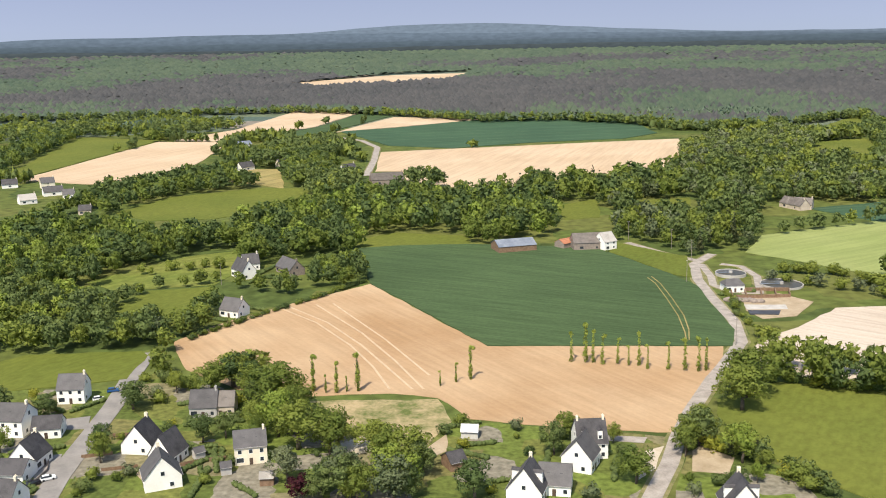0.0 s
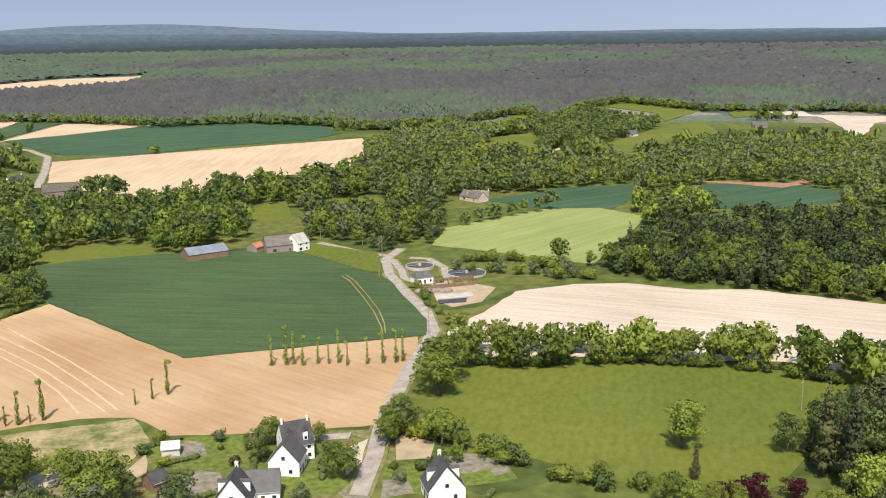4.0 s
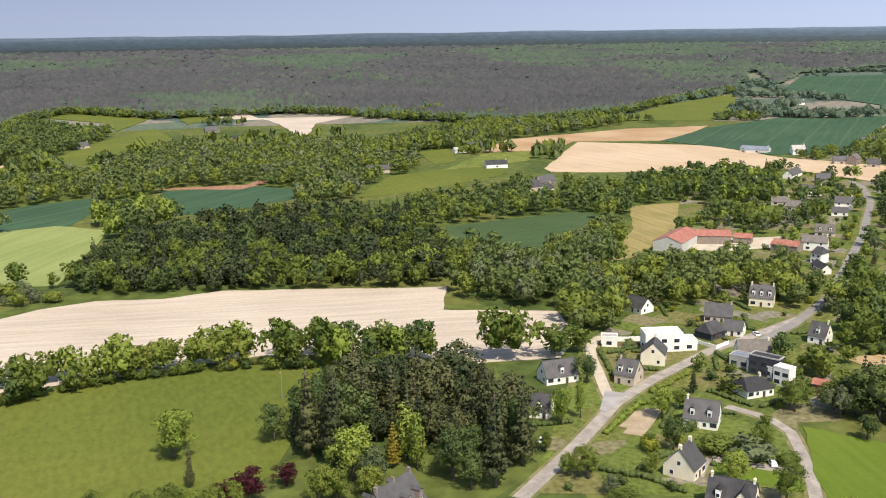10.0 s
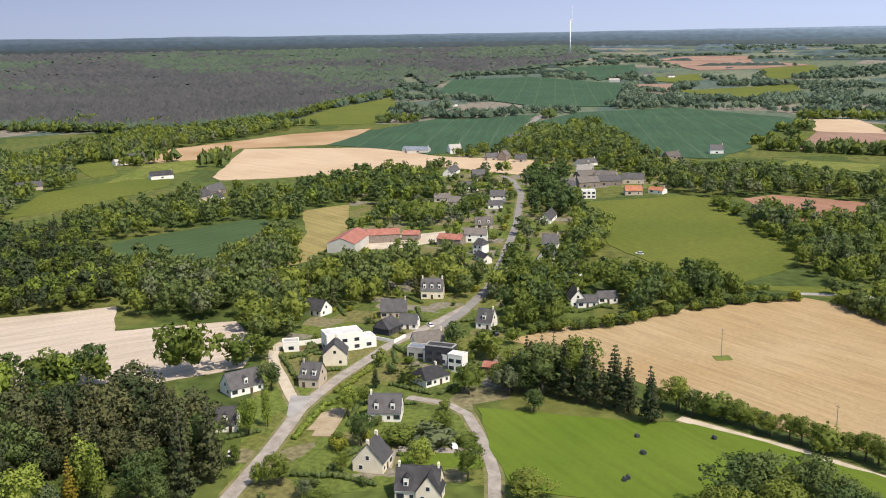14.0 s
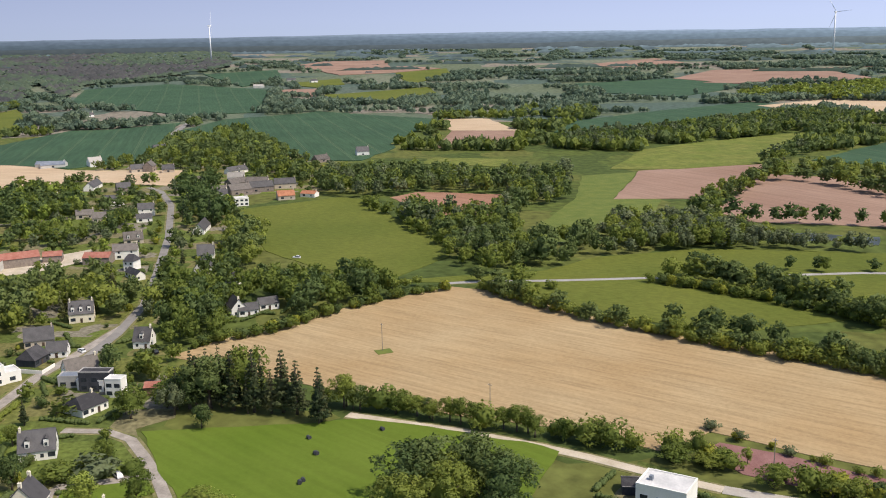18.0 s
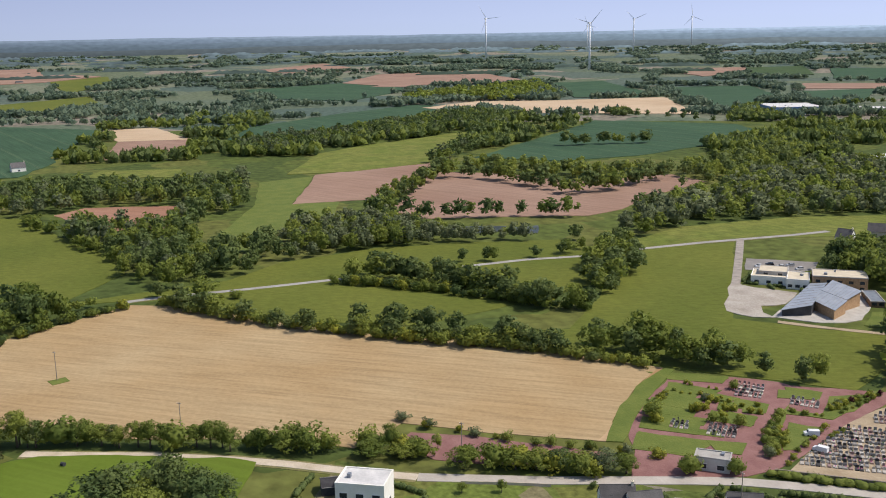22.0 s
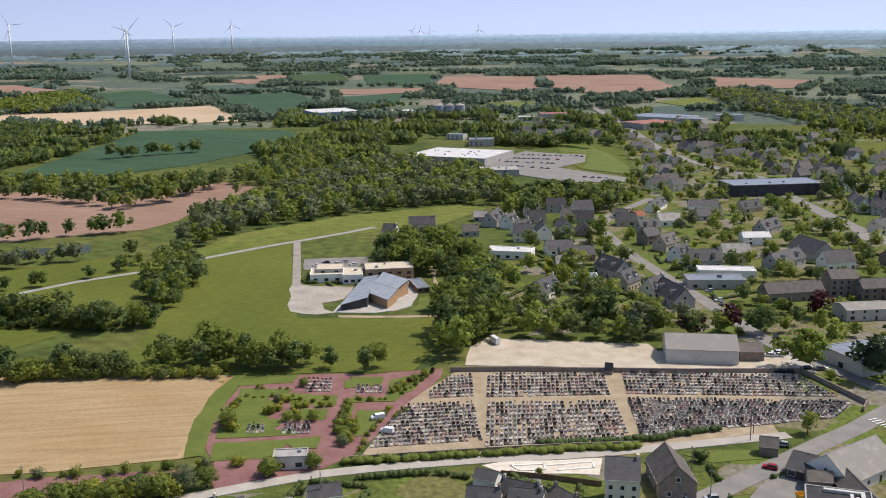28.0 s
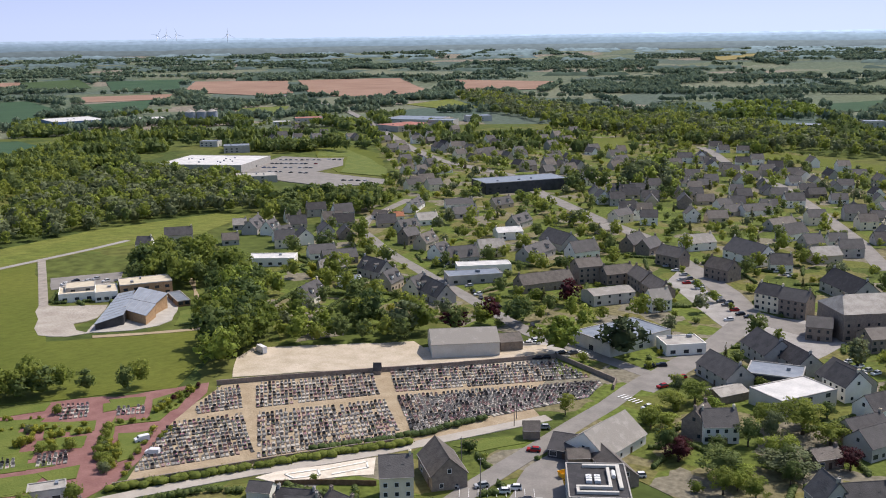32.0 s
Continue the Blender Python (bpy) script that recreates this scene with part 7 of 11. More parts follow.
house(362.7, 159.3, 169, 7.8, 6.5, 2.8, 3, "white", "slate", 0, 0, 0)
house(376.7, 172.6, 157, 11.3, 8.5, 3.2, 4.3, "beige", "slate", 0, 1, 0)
house(411.5, 168.4, 163, 10.3, 9, 4.3, 4.6, "cream", "slate", 3, 2, 0)
house(369.1, 206.2, -168, 10, 8, 2.8, 3.8, "white", "dark", 0, 0, 0)
house(374.2, 129, 179, 6.8, 8.5, 3.3, 4.5, "white", "slate", 1, 1, 0)
house(304.5, 126.5, 120, 10.4, 10, 2.9, 2.8, "white", "dark", 0, 1, 0.35)
house(340.8, 141.9, 141, 12.1, 7, 3, 3.5, "white", "old", 0, 1, 0)
house(274.6, 184.6, 121, 12.4, 8.5, 3, 4.5, "white", "slate", 1, 0, 0)
house(244.9, 170.8, 156, 6.5, 8, 2.8, 4.2, "white", "dark", 1, 0, 0)
house(419.6, 102.2, -116, 10.7, 6.7, 3.9, 3.9, "white", "dark", 0, 1, 0)
house(418.2, 96.9, 157, 8.8, 6.7, 2.9, 2.3, "white", "slate", 0, 0, 0)
house(428, 89.9, 153, 8.8, 6.7, 2.9, 2.3, "white", "slate", 0, 0, 0)
house(647.7, 246.7, 167, 8.8, 7.8, 3.4, 3.4, "beige", "old", 0, 0, 0)
house(715.6, 306.4, 170, 10, 8.8, 3.4, 3.9, "white", "slate", 0, 1, 0)
house(160.2, 155.9, 83, 14.7, 12, 5.3, 7.6, "stone", "slate", 3, 3, 0, name="manor_house", category="manor house", group="manor houses")
house(498.2, 255.3, 81, 32.8, 16.4, 5.7, 3, "sheet", "red", 0, 0, 0, windows=0, name="barn", category="barn", group="barns")
house(519.4, 243.9, 148, 19.3, 10.1, 5.1, 2.5, "stone", "red", 0, 0, 0, windows=0, name="barn", category="barn", group="barns")
house(529.5, 229.8, 165, 10.1, 7.6, 3.8, 1.8, "stone", "red", 0, 0, 0, windows=0, name="barn", category="barn", group="barns")
house(522.8, 201.7, 178, 14.5, 10.1, 4.3, 2, "stone", "red", 0, 0, 0, windows=0, name="barn", category="barn", group="barns")
flat_building(328.3, 173.2, 137, 14.4, 8.8, 7.1, "white", "white", "modern_house", 0, 3)
flat_building(333, 168.3, 137, 12.4, 7.6, 4, "white", "white", "modern_house", 0, 2)
flat_building(319.6, 191.1, 149, 6.3, 4.8, 4, "white", "gravel", "garage", 0, 1)
flat_building(325.8, 131.1, -172, 10, 6.8, 4, "white", "gravel", "modern_house", 1, 3)
flat_building(324.4, 129.9, -179, 10.9, 4.8, 7.1, "black", "dark", "modern_house", 0, 3)
flat_building(318.3, 120.9, -173, 5.9, 4.5, 6.6, "white", "white", "modern_house", 0, 2)
flat_building(328.4, 140.8, 177, 7.2, 5.4, 4.3, "grey", "zinc", "modern_house", 0, 2)
flat_building(233.3, -50.7, -151, 13.1, 9.9, 7.6, "white", "white", "modern_house", 1, 3)
house(321, 109, 174, 5.1, 6.3, 3, 1, "timber", "red", 0, 0, 0, windows=0, name="garden_shed", category="garden shed", group="garden sheds")
house(243.5, -43.5, -174, 5.1, 5.7, 2.8, 1, "black", "dark", 0, 0, 0, windows=0, name="garden_shed", category="garden shed", group="garden sheds")
house(1059.5, 305.8, -173, 17.7, 8.8, 3.4, 3.9, "stone", "slate", 0, 1, 0)
house(1064.2, 332.7, 137, 14.4, 8.8, 3.9, 3.9, "beige", "slate", 0, 1, 0)
house(946.1, 360.1, 141, 12.6, 10, 4.5, 4.5, "white", "fibre", 0, 1, 0)
house(779.1, 275.1, 151, 11.1, 8.8, 3.9, 3.9, "stone", "slate", 0, 1, 0)
house(902.1, 292.3, 90, 12.6, 8.8, 5.7, 3.9, "stone", "old", 0, 1, 0)
house(898.4, 302.7, 148, 12.9, 8.8, 3.4, 3.9, "beige", "slate", 0, 1, 0)
house(893.1, 272.3, 165, 11, 8.8, 3.4, 3.9, "beige", "slate", 0, 1, 0)
house(832.4, 195.9, 171, 14.3, 8.8, 3.9, 3.9, "white", "fibre", 0, 1, 0)
house(759, 177, 142, 17.3, 10, 4.5, 4, "stone", "old", 0, 1, 0)
house(742.7, 189.1, 161, 13.6, 8.8, 3.4, 3.4, "white", "slate", 0, 1, 0)
house(772, 162.3, 157, 18.9, 8.8, 4.5, 3.9, "stone", "slate", 0, 1, 0)
house(787.8, 146.1, 164, 17.3, 8.8, 4.5, 3.9, "beige", "slate", 0, 1, 0)
house(953.2, 140.2, 130, 16.4, 8.8, 3.4, 3.9, "stone", "old", 0, 1, 0)
house(1004.1, 104.5, 164, 12.9, 8.8, 4.5, 4.5, "white", "slate", 0, 1, 0)
house(743.4, 119, -162, 12.1, 7.8, 2.9, 1.8, "white", "tile", 0, 1, 0)
house(732.5, 135.5, 160, 12.9, 8.8, 3.4, 3.4, "beige", "tile", 0, 1, 0)
house(945.1, 402.4, 178, 27.8, 11.1, 3.4, 2.3, "sheet", "zinc", 0, 1, 0)
house(1574.8, 601, 136, 12.6, 7.8, 3.4, 3.4, "white", "slate", 0, 1, 0)
house(1856, 342.4, -166, 17.2, 11.1, 4.5, 3.4, "white", "fibre", 0, 1, 0)
house(1892, 275.7, 176, 30.3, 13.4, 3.9, 3.4, "stone", "zinc", 0, 1, 0)
house(2341.5, 483.9, 165, 25.3, 13.4, 4.5, 3.4, "sheet", "fibre", 0, 1, 0)
house(2485.8, 374.7, 148, 17.7, 11.1, 5.7, 3.4, "white", "slate", 0, 1, 0)
house(2558.4, 443.9, 161, 22.7, 11.1, 4.5, 3.4, "grey", "slate", 0, 1, 0)
house(1971.4, -226.2, 141, 17.7, 11.1, 4.5, 3.4, "white", "slate", 0, 1, 0)
house(2822.8, 267.9, 156, 17.7, 11.1, 3.4, 3.4, "beige", "slate", 0, 1, 0)
house(566.7, 1020.6, 90, 15.8, 8.8, 3.4, 4, "beige", "slate", 0, 1, 0)
house(353.1, 845.1, 114, 16.2, 10, 3.4, 2.9, "grey", "dark", 0, 1, 0)
house(764.2, 1049.1, 117, 18.4, 10, 3.4, 3.9, "stone", "slate", 0, 1, 0)
house(716, 937.4, 108, 12, 10, 3.4, 2.8, "timber", "dark", 0, 1, 0)
house(792, 639.3, 121, 15.3, 8.8, 5.7, 3.9, "stone", "slate", 0, 1, 0)
house(773.3, 644.2, 117, 12.5, 8.8, 3.4, 2.3, "white", "fibre", 0, 1, 0)
house(703.8, 543, 129, 19.6, 10, 3.7, 3.2, "white", "dark", 0, 1, 0)
house(618.7, 609.5, 129, 20.3, 8.8, 3.4, 3.4, "beige", "slate", 0, 1, 0)
house(640.5, 445.8, 88, 22.7, 8.8, 3.9, 4.5, "stone", "slate", 0, 1, 0)
house(613.1, 438.3, 99, 15.2, 8.8, 3.9, 4.5, "beige", "slate", 0, 1, 0)
house(613.1, 424.2, 83, 11.4, 6.7, 3.4, 3.4, "white", "dark", 0, 1, 0)
house(938.4, 398.7, 153, 22.5, 11.1, 3.4, 2.3, "sheet", "zinc", 0, 1, 0)
house(243.9, 670.5, 157, 20.2, 8.8, 3.4, 4, "beige", "old", 0, 1, 0)
# ---- wind turbines ----
wind_turbine(3495.2, 884.2, 126.3, 53.1, 10, 20)
wind_turbine(3377.7, -1237.9, 135.2, 56.8, 40, 35)
wind_turbine(2544, -1240.4, 128.8, 54.3, 30, 75)
wind_turbine(3298.1, -1784.8, 121.3, 50.5, 35, 50)
wind_turbine(3458.5, -2125.9, 118.7, 50.5, 30, 10)
wind_turbine(3533.1, -1712.8, 94.7, 40.4, 40, 20)
wind_turbine(3548.2, -3160.4, 84.6, 35.4, 20, 85)
wind_turbine(3514.1, -3181.9, 84.6, 35.4, 20, 0)
wind_turbine(3474.9, -3207.2, 84.6, 35.4, 20, 17)
wind_turbine(3272.8, -3327.2, 83.4, 35.4, 20, 5)
# ---- new school with its yards ----
patch("car_park", "grey asphalt school car park", ASPHALT, [(438.2, -307.2), (416.9, -336.1), (404.6, -324.6), (402, -312.9), (416.9, -292.1)], 0.2, "car park")
DIRT = shade("trodden_dirt", (0.27, 0.235, 0.19), (0.48, 0.435, 0.375), 10, 1.2, 0.95, 0.3, spread=0.8)
patch("gravel_yard", "trodden pale dirt yard by the school", DIRT, [(400.1, -273.2), (391.2, -273), (384.9, -275.4), (378.8, -281.3), (369.5, -287.6), (362.8, -280.3), (355.6, -270.7), (355.3, -264.5), (357, -259.2), (347.7, -253.6), (339.3, -253.7), (343.4, -245.5), (349.5, -242.1), (355.5, -240.6), (365.9, -246.2), (376.6, -255.8), (388.9, -263.1)], 0.18, "yard")
patch("school_yard", "pale concrete school yard", CONCRETE, [(326.4, -265.7), (334.8, -257.9), (340.9, -253.1), (348.2, -262.4), (351.5, -281), (350.5, -295.8), (357.7, -311.7), (359.4, -320.7), (351.2, -316.3), (337.9, -301.6), (323.4, -284.6), (322.3, -275.4)], 0.2, "yard")
patch("lawn", "small green lawn", LAWN, [(331.5, -296.5), (327.6, -307.9), (307.3, -291.7), (316.6, -279.7), (320.7, -285)], 0.24, "lawn")
patch("path", "pale sandy path", SAND, [(379.9, -346.9), (378.3, -349), (346.4, -322.4), (310.2, -296.9), (309.1, -293.7), (330.1, -308.1), (347.7, -320.6)], 0.24, "path")
patch("path", "pale sandy path", SAND, [(335, -251.8), (323.7, -261.9), (313.2, -272.4), (303.5, -283.4), (300.9, -281), (310.5, -270.1), (320.9, -259.6), (332.1, -249.6)], 0.24, "path")
flat_building(392.6, -288.9, -141, 16.2, 14.9, 4.1, "white", "yellow", "school_building", 1, 3)
flat_building(381.2, -296.7, -141, 10.1, 16, 4.6, "white", "yellow", "school_building", 1, 3)
flat_building(394.1, -292.2, -141, 13.3, 12.8, 5.7, "grey", "yellow", "school_building", 0, 2)
flat_building(371.3, -311.8, -144, 24, 15, 6.6, "larch", "yellow", "school_building", 2, 5)
shed_roof_hall([(339.5, -256.2), (372.5, -296.7), (364.3, -299.4), (335.2, -268.6)], 3.2, 5.2, "black")
shed_roof_hall([(326.7, -273.4), (346.5, -275.9), (351.4, -285.4), (333, -284.7)], 4.6, 6.2)
shed_roof_hall([(336.3, -287.2), (353.6, -287.8), (361.1, -299.6), (340.3, -298.3)], 5.4, 7.2)
flat_building(345.1, -308.8, -151, 6, 19.4, 2.6, "timber", "zinc", "pavilion", 0, 2)
# ---- cemetery and memorial garden ----
patch("cemetery_ground", "sandy cemetery ground", SAND, [(212.5, -166.7), (234.6, -202.4), (245.4, -237.2), (207.9, -274.2), (156.4, -323.6), (124.4, -307.6), (124.9, -291.5), (128.2, -272), (159.4, -227.5), (193.3, -185.7)], 0.12, "ground")
patch("memorial_garden", "reddish gravel memorial garden", REDPATH, [(254.3, -138.4), (278, -159.5), (289.8, -173.7), (283.3, -193.9), (272.7, -206.7), (268.5, -208.7), (251, -235.7), (244.4, -228.3), (231.9, -198.9), (219.7, -177), (214.2, -164), (213.2, -153), (216.8, -139.7), (217.1, -130.7), (223.3, -123.2), (239.4, -133.1)], 0.14, "garden")
patch("memorial_garden", "reddish gravel garden strip", REDPATH, [(268.2, -68.1), (274.5, -74.8), (265.8, -91.5), (240.6, -124.2), (235.8, -125.2), (230, -114.8), (243.9, -91.1), (253, -75.7)], 0.14, "garden")
patch("lawn", "clipped green lawn bed", LAWN, [(293.3, -177), (281.8, -192.9), (280, -189.2), (288.5, -175.2)], 0.22, "lawn")
patch("lawn", "clipped green lawn bed", LAWN, [(254.1, -143.4), (246.7, -151.2), (237.7, -162.1), (242.5, -163.3), (255.7, -147.4)], 0.22, "lawn")
patch("lawn", "clipped green lawn bed", LAWN, [(282.1, -168.4), (273, -176), (268.7, -170.8), (276.6, -162.8)], 0.22, "lawn")
patch("lawn", "clipped green lawn bed", LAWN, [(275.6, -159), (263.5, -169.6), (257.1, -163.8), (267.8, -152.2)], 0.22, "lawn")
patch("lawn", "clipped green lawn bed", LAWN, [(263.1, -154.1), (252.1, -165.9), (247.8, -161.3), (258.3, -150.1)], 0.22, "lawn")
patch("lawn", "clipped green lawn bed", LAWN, [(264.9, -183.9), (256.2, -191.1), (249.9, -185.3), (258.3, -178.4)], 0.22, "lawn")
patch("lawn", "clipped green lawn bed", LAWN, [(255.4, -175.3), (248, -181.1), (242, -174.4), (248.7, -169.3)], 0.22, "lawn")
patch("lawn", "clipped green lawn bed", LAWN, [(237.5, -177), (253.9, -197.2), (238.7, -182.9), (227.5, -171)], 0.22, "lawn")
patch("lawn", "clipped green lawn bed", LAWN, [(250.4, -139.6), (235.8, -158.8), (230, -144.6), (240.1, -132.3)], 0.22, "lawn")
patch("lawn", "clipped green lawn bed", LAWN, [(241.4, -187.5), (236.1, -191.5), (230.8, -181.4), (232.4, -179.2)], 0.22, "lawn")
patch("lawn", "clipped green lawn bed", LAWN, [(267.9, -205.6), (259.2, -214.2), (255.3, -209.7), (262.6, -202.7)], 0.22, "lawn")
patch("lawn", "clipped green lawn bed", LAWN, [(255.2, -213.6), (251.5, -229.3), (241.5, -212.2), (241.4, -199.6)], 0.22, "lawn")
patch("lawn", "clipped green lawn bed", LAWN, [(285, -173.1), (272.3, -183.8), (270.7, -180.4), (280.3, -170.5)], 0.22, "lawn")
patch("lawn", "clipped green lawn bed", LAWN, [(274.2, -178), (263.9, -185.2), (261.9, -179), (268.3, -172.9)], 0.22, "lawn")
patch("lawn", "clipped green lawn bed", LAWN, [(258.4, -170.8), (247.2, -178.9), (243.2, -173.7), (251.7, -164.8)], 0.22, "lawn")
patch("lawn", "clipped green lawn bed", LAWN, [(298.2, -169.3), (283.3, -193.9), (278.1, -187.8), (288.3, -172.7)], 0.27, "lawn")
patch("lawn", "clipped green lawn bed", LAWN, [(286.2, -171.5), (277.8, -179.1), (271.7, -173.9), (279.2, -166.6)], 0.27, "lawn")
patch("lawn", "clipped green lawn bed", LAWN, [(275.9, -164.6), (267.8, -173.7), (259.2, -166.6), (268.3, -158.1)], 0.27, "lawn")
patch("lawn", "clipped green lawn bed", LAWN, [(273.3, -155.2), (269.3, -158.4), (262, -153.1), (265.5, -149.7)], 0.27, "lawn")
patch("lawn", "clipped green lawn bed", LAWN, [(265.4, -156.9), (258.1, -165), (254.5, -161.6), (261.6, -153.7)], 0.27, "lawn")
patch("lawn", "clipped green lawn bed", LAWN, [(264.8, -178.1), (260.5, -183.2), (254.3, -177.6), (258.2, -172.7)], 0.27, "lawn")
patch("lawn", "clipped green lawn bed", LAWN, [(260.2, -184.4), (255.8, -189.9), (249.1, -183.8), (253.3, -178.7)], 0.27, "lawn")
patch("lawn", "clipped green lawn bed", LAWN, [(257.2, -171.5), (253.1, -175.6), (248, -171), (251.9, -167)], 0.27, "lawn")
patch("lawn", "clipped green lawn bed", LAWN, [(252.6, -177.1), (248.6, -181.1), (242.7, -175.8), (246.6, -171.9)], 0.27, "lawn")
patch("lawn", "clipped green lawn bed", LAWN, [(261.1, -147.4), (248.7, -160.9), (242.4, -155.7), (253.5, -142)], 0.27, "lawn")
patch("lawn", "clipped green lawn bed", LAWN, [(250.9, -140.5), (238.2, -155.1), (229, -148.3), (240.1, -134.1)], 0.27, "lawn")
patch("lawn", "clipped green lawn bed", LAWN, [(238.1, -156), (232, -166.1), (225.5, -159.8), (229.5, -154.4)], 0.27, "lawn")
patch("lawn", "clipped green lawn bed", LAWN, [(266.4, -201.9), (259.2, -214.2), (253.5, -208.3), (260, -196.9)], 0.27, "lawn")
patch("lawn", "clipped green lawn bed", LAWN, [(251.9, -191.1), (241.3, -202.4), (247.2, -215.9), (254, -231), (252.1, -231.4), (243.7, -214.7), (238.1, -201.2), (248.5, -188.6)], 0.27, "lawn")
patch("lawn", "clipped green lawn bed", LAWN, [(239.5, -185.9), (234.4, -194.3), (223.1, -176.3), (224.2, -172.8)], 0.27, "lawn")
patch("car_park", "pale sandy car park above the cemetery", GRAVEL, [(247.5, -243.8), (261.9, -261), (265.4, -273.9), (236, -295.3), (214.4, -312.4), (200.5, -303.2), (180.5, -322.2), (166.1, -334.9), (155.9, -315.5), (199.8, -282.1), (224.1, -265.1)], 0.16, "car park")
patch("asphalt_yard", "asphalt in front of the hangar", CONCRETE, [(210.6, -301.9), (204.9, -309.3), (163.7, -341.4), (151.7, -326.3), (172.8, -315.7), (199.1, -292.7)], 0.2, "yard")
grave_section([(233.2, -201), (218.5, -219), (194.4, -198.6), (214.6, -170.4)], 11, 0.95, 0)
grave_section([(214.9, -221.7), (185.7, -252.9), (163.8, -231.3), (190.4, -195.4)], 9, 0.95, 1)
grave_section([(242.3, -231.3), (237.9, -237.9), (222.4, -223.1), (233.1, -209.3)], 7, 0.95, 2)
grave_section([(234.7, -242.3), (205.6, -273), (190.5, -256.3), (218.8, -225.2)], 7, 0.95, 3)
grave_section([(201.7, -278), (153.5, -317.8), (135.4, -308.1), (187.1, -260.8)], 7, 0.95, 4)
grave_section([(184.3, -257.4), (130.1, -305.8), (128.5, -290.1), (162.3, -234.2)], 14, 0.95, 5)
grave_section([(255.7, -154.7), (251.4, -158.5), (246.7, -155.4), (250.6, -150.6)], 3, 0.95, 20)
grave_section([(248.5, -163.5), (241.4, -169.1), (236.3, -165.1), (242, -158.3)], 4, 0.95, 21)
grave_section([(277.9, -193.9), (270.1, -199.6), (261, -191.5), (267.8, -183.2)], 4, 0.95, 22)
grave_section([(259.3, -201.5), (251.5, -207.3), (247.5, -203.4), (254, -197.3)], 3, 0.95, 23)
join_graves()
wall_along("cemetery_wall", "dark stone cemetery wall", WALLS["stone"], [(246.4, -235.3), (230.3, -251.5), (206.3, -273.9), (184.5, -293.7), (155.7, -322.4), (125.8, -308.2), (123.9, -301.4)], 0.5, 1.9)
wall_along("cemetery_wall", "dark stone cemetery wall", WALLS["stone"], [(212.6, -161.9), (202, -176.1), (188.4, -194.7), (173.5, -213.9), (159.9, -229.4)], 0.5, 1.2)
clipped_hedge("dark leafy hedge along the cemetery", [(210.9, -159.7), (205.5, -166.3), (199.6, -174.1), (186.2, -192.4), (171.4, -211.4), (158.2, -227.1)], 2.8, 2.1, OAK)
clipped_hedge("dark leafy hedge along the cemetery", [(180.2, -209.2), (168.5, -222), (158.8, -234.9), (153.7, -246.2), (148.9, -255.1)], 2.4, 2.0)
calvary(274.7, -275.2)
house(204.1, -273.6, 60, 2.6, 2.2, 2.2, 2.0, "stone", "dark", 0, 0, name="chapel", category="chapel", windows=0)
house(129.3, -250.6, -121, 5.1, 4.4, 3.3, 2, "stone", "old", 0, 0, 0, windows=0, name="gatehouse", category="gatehouse", group="gatehouses")
flat_building(221.1, -147.4, -141, 9.7, 5.6, 4, "sheet", "gravel", "columbarium_hall", 1, 2)
# ---- town ----
house(86.9, -360.4, -43, 18.2, 13, 5, 5, "grey", "dark", 0, 1, 0)
house(75.6, -354.2, -46, 18.5, 10, 4.7, 4, "grey", "dark", 0, 1, 0)
house(93.7, -328.7, -50, 19.1, 11, 4.7, 4.3, "grey", "slate", 0, 1, 0)
house(88, -312.5, -147, 11.9, 8, 3, 1.2, "stone", "fibre", 0, 0, 0, windows=0, name="shed", category="shed", group="sheds")
house(55.9, -340.4, -48, 14.2, 14, 4.7, 5, "grey", "slate", 0, 1, 0)
house(106.6, -253.4, -171, 22.4, 15, 3.6, 5.4, "white", "fibre", 0, 0, 0, name="parish_hall", category="parish hall", group="parish halls")
house(99.2, -240.2, -48, 21.5, 7, 3.2, 2.8, "stone", "old", 0, 0, 0, name="parish_hall_wing", category="parish hall", group="parish halls")
house(114.8, -246.9, -100, 9.5, 13, 3, 2.6, "black", "dark", 0, 0, 0, name="covered_hall", category="covered hall", group="covered halls")
house(108.8, -239.5, -124, 6.3, 6, 3.6, 1.6, "stone", "old", 0, 0, 0, name="parish_hall_wing", category="parish hall", group="parish halls")
flat_building(53.9, -338.7, 40, 9, 5, 7, "white", "gravel", "annex", 0, 2)
strip("town_street", "grey asphalt town street", ASPHALT, [(127.4, -196.2), (126.7, -215.3), (125.4, -229.1), (123.6, -246.7), (121.9, -267), (119.6, -286.3), (118.9, -305.7), (118.6, -322), (178.9, -345.5), (187.9, -351.9), (209.3, -366.3), (239.9, -387.8), (275.5, -412.3), (309.2, -435.8), (329.9, -451.4), (352.6, -470.8), (375.4, -489.3), (393.1, -521), (405.4, -562.3), (416.1, -604.2)], 7, 0.2, "road")
strip("town_street", "grey asphalt main street", ASPHALT, [(116.5, -305.8), (112.7, -335.2), (108.4, -369), (107.9, -415.1), (127.5, -447.7), (155.6, -483.9), (210.1, -553.5), (256.2, -591.9), (336.8, -669.3), (412.5, -753.7), (453.7, -774.9), (520.4, -811.8), (601.5, -881.8), (715.5, -999.4), (907.2, -1195.2), (1094.9, -1377.6), (1430.4, -1608)], 11.4, 0.2, "road")
strip("town_street", "grey asphalt side street", ASPHALT, [(107.9, -415.1), (79.6, -402.8), (53.3, -409)], 15.2, 0.22, "road")
strip("town_street", "grey asphalt side street", ASPHALT, [(71.9, -530.4), (96.4, -596.6), (143.7, -699.9), (189.7, -793.1), (249.7, -876), (306.8, -992.8), (329.9, -1027.6)], 10.1, 0.2, "road")
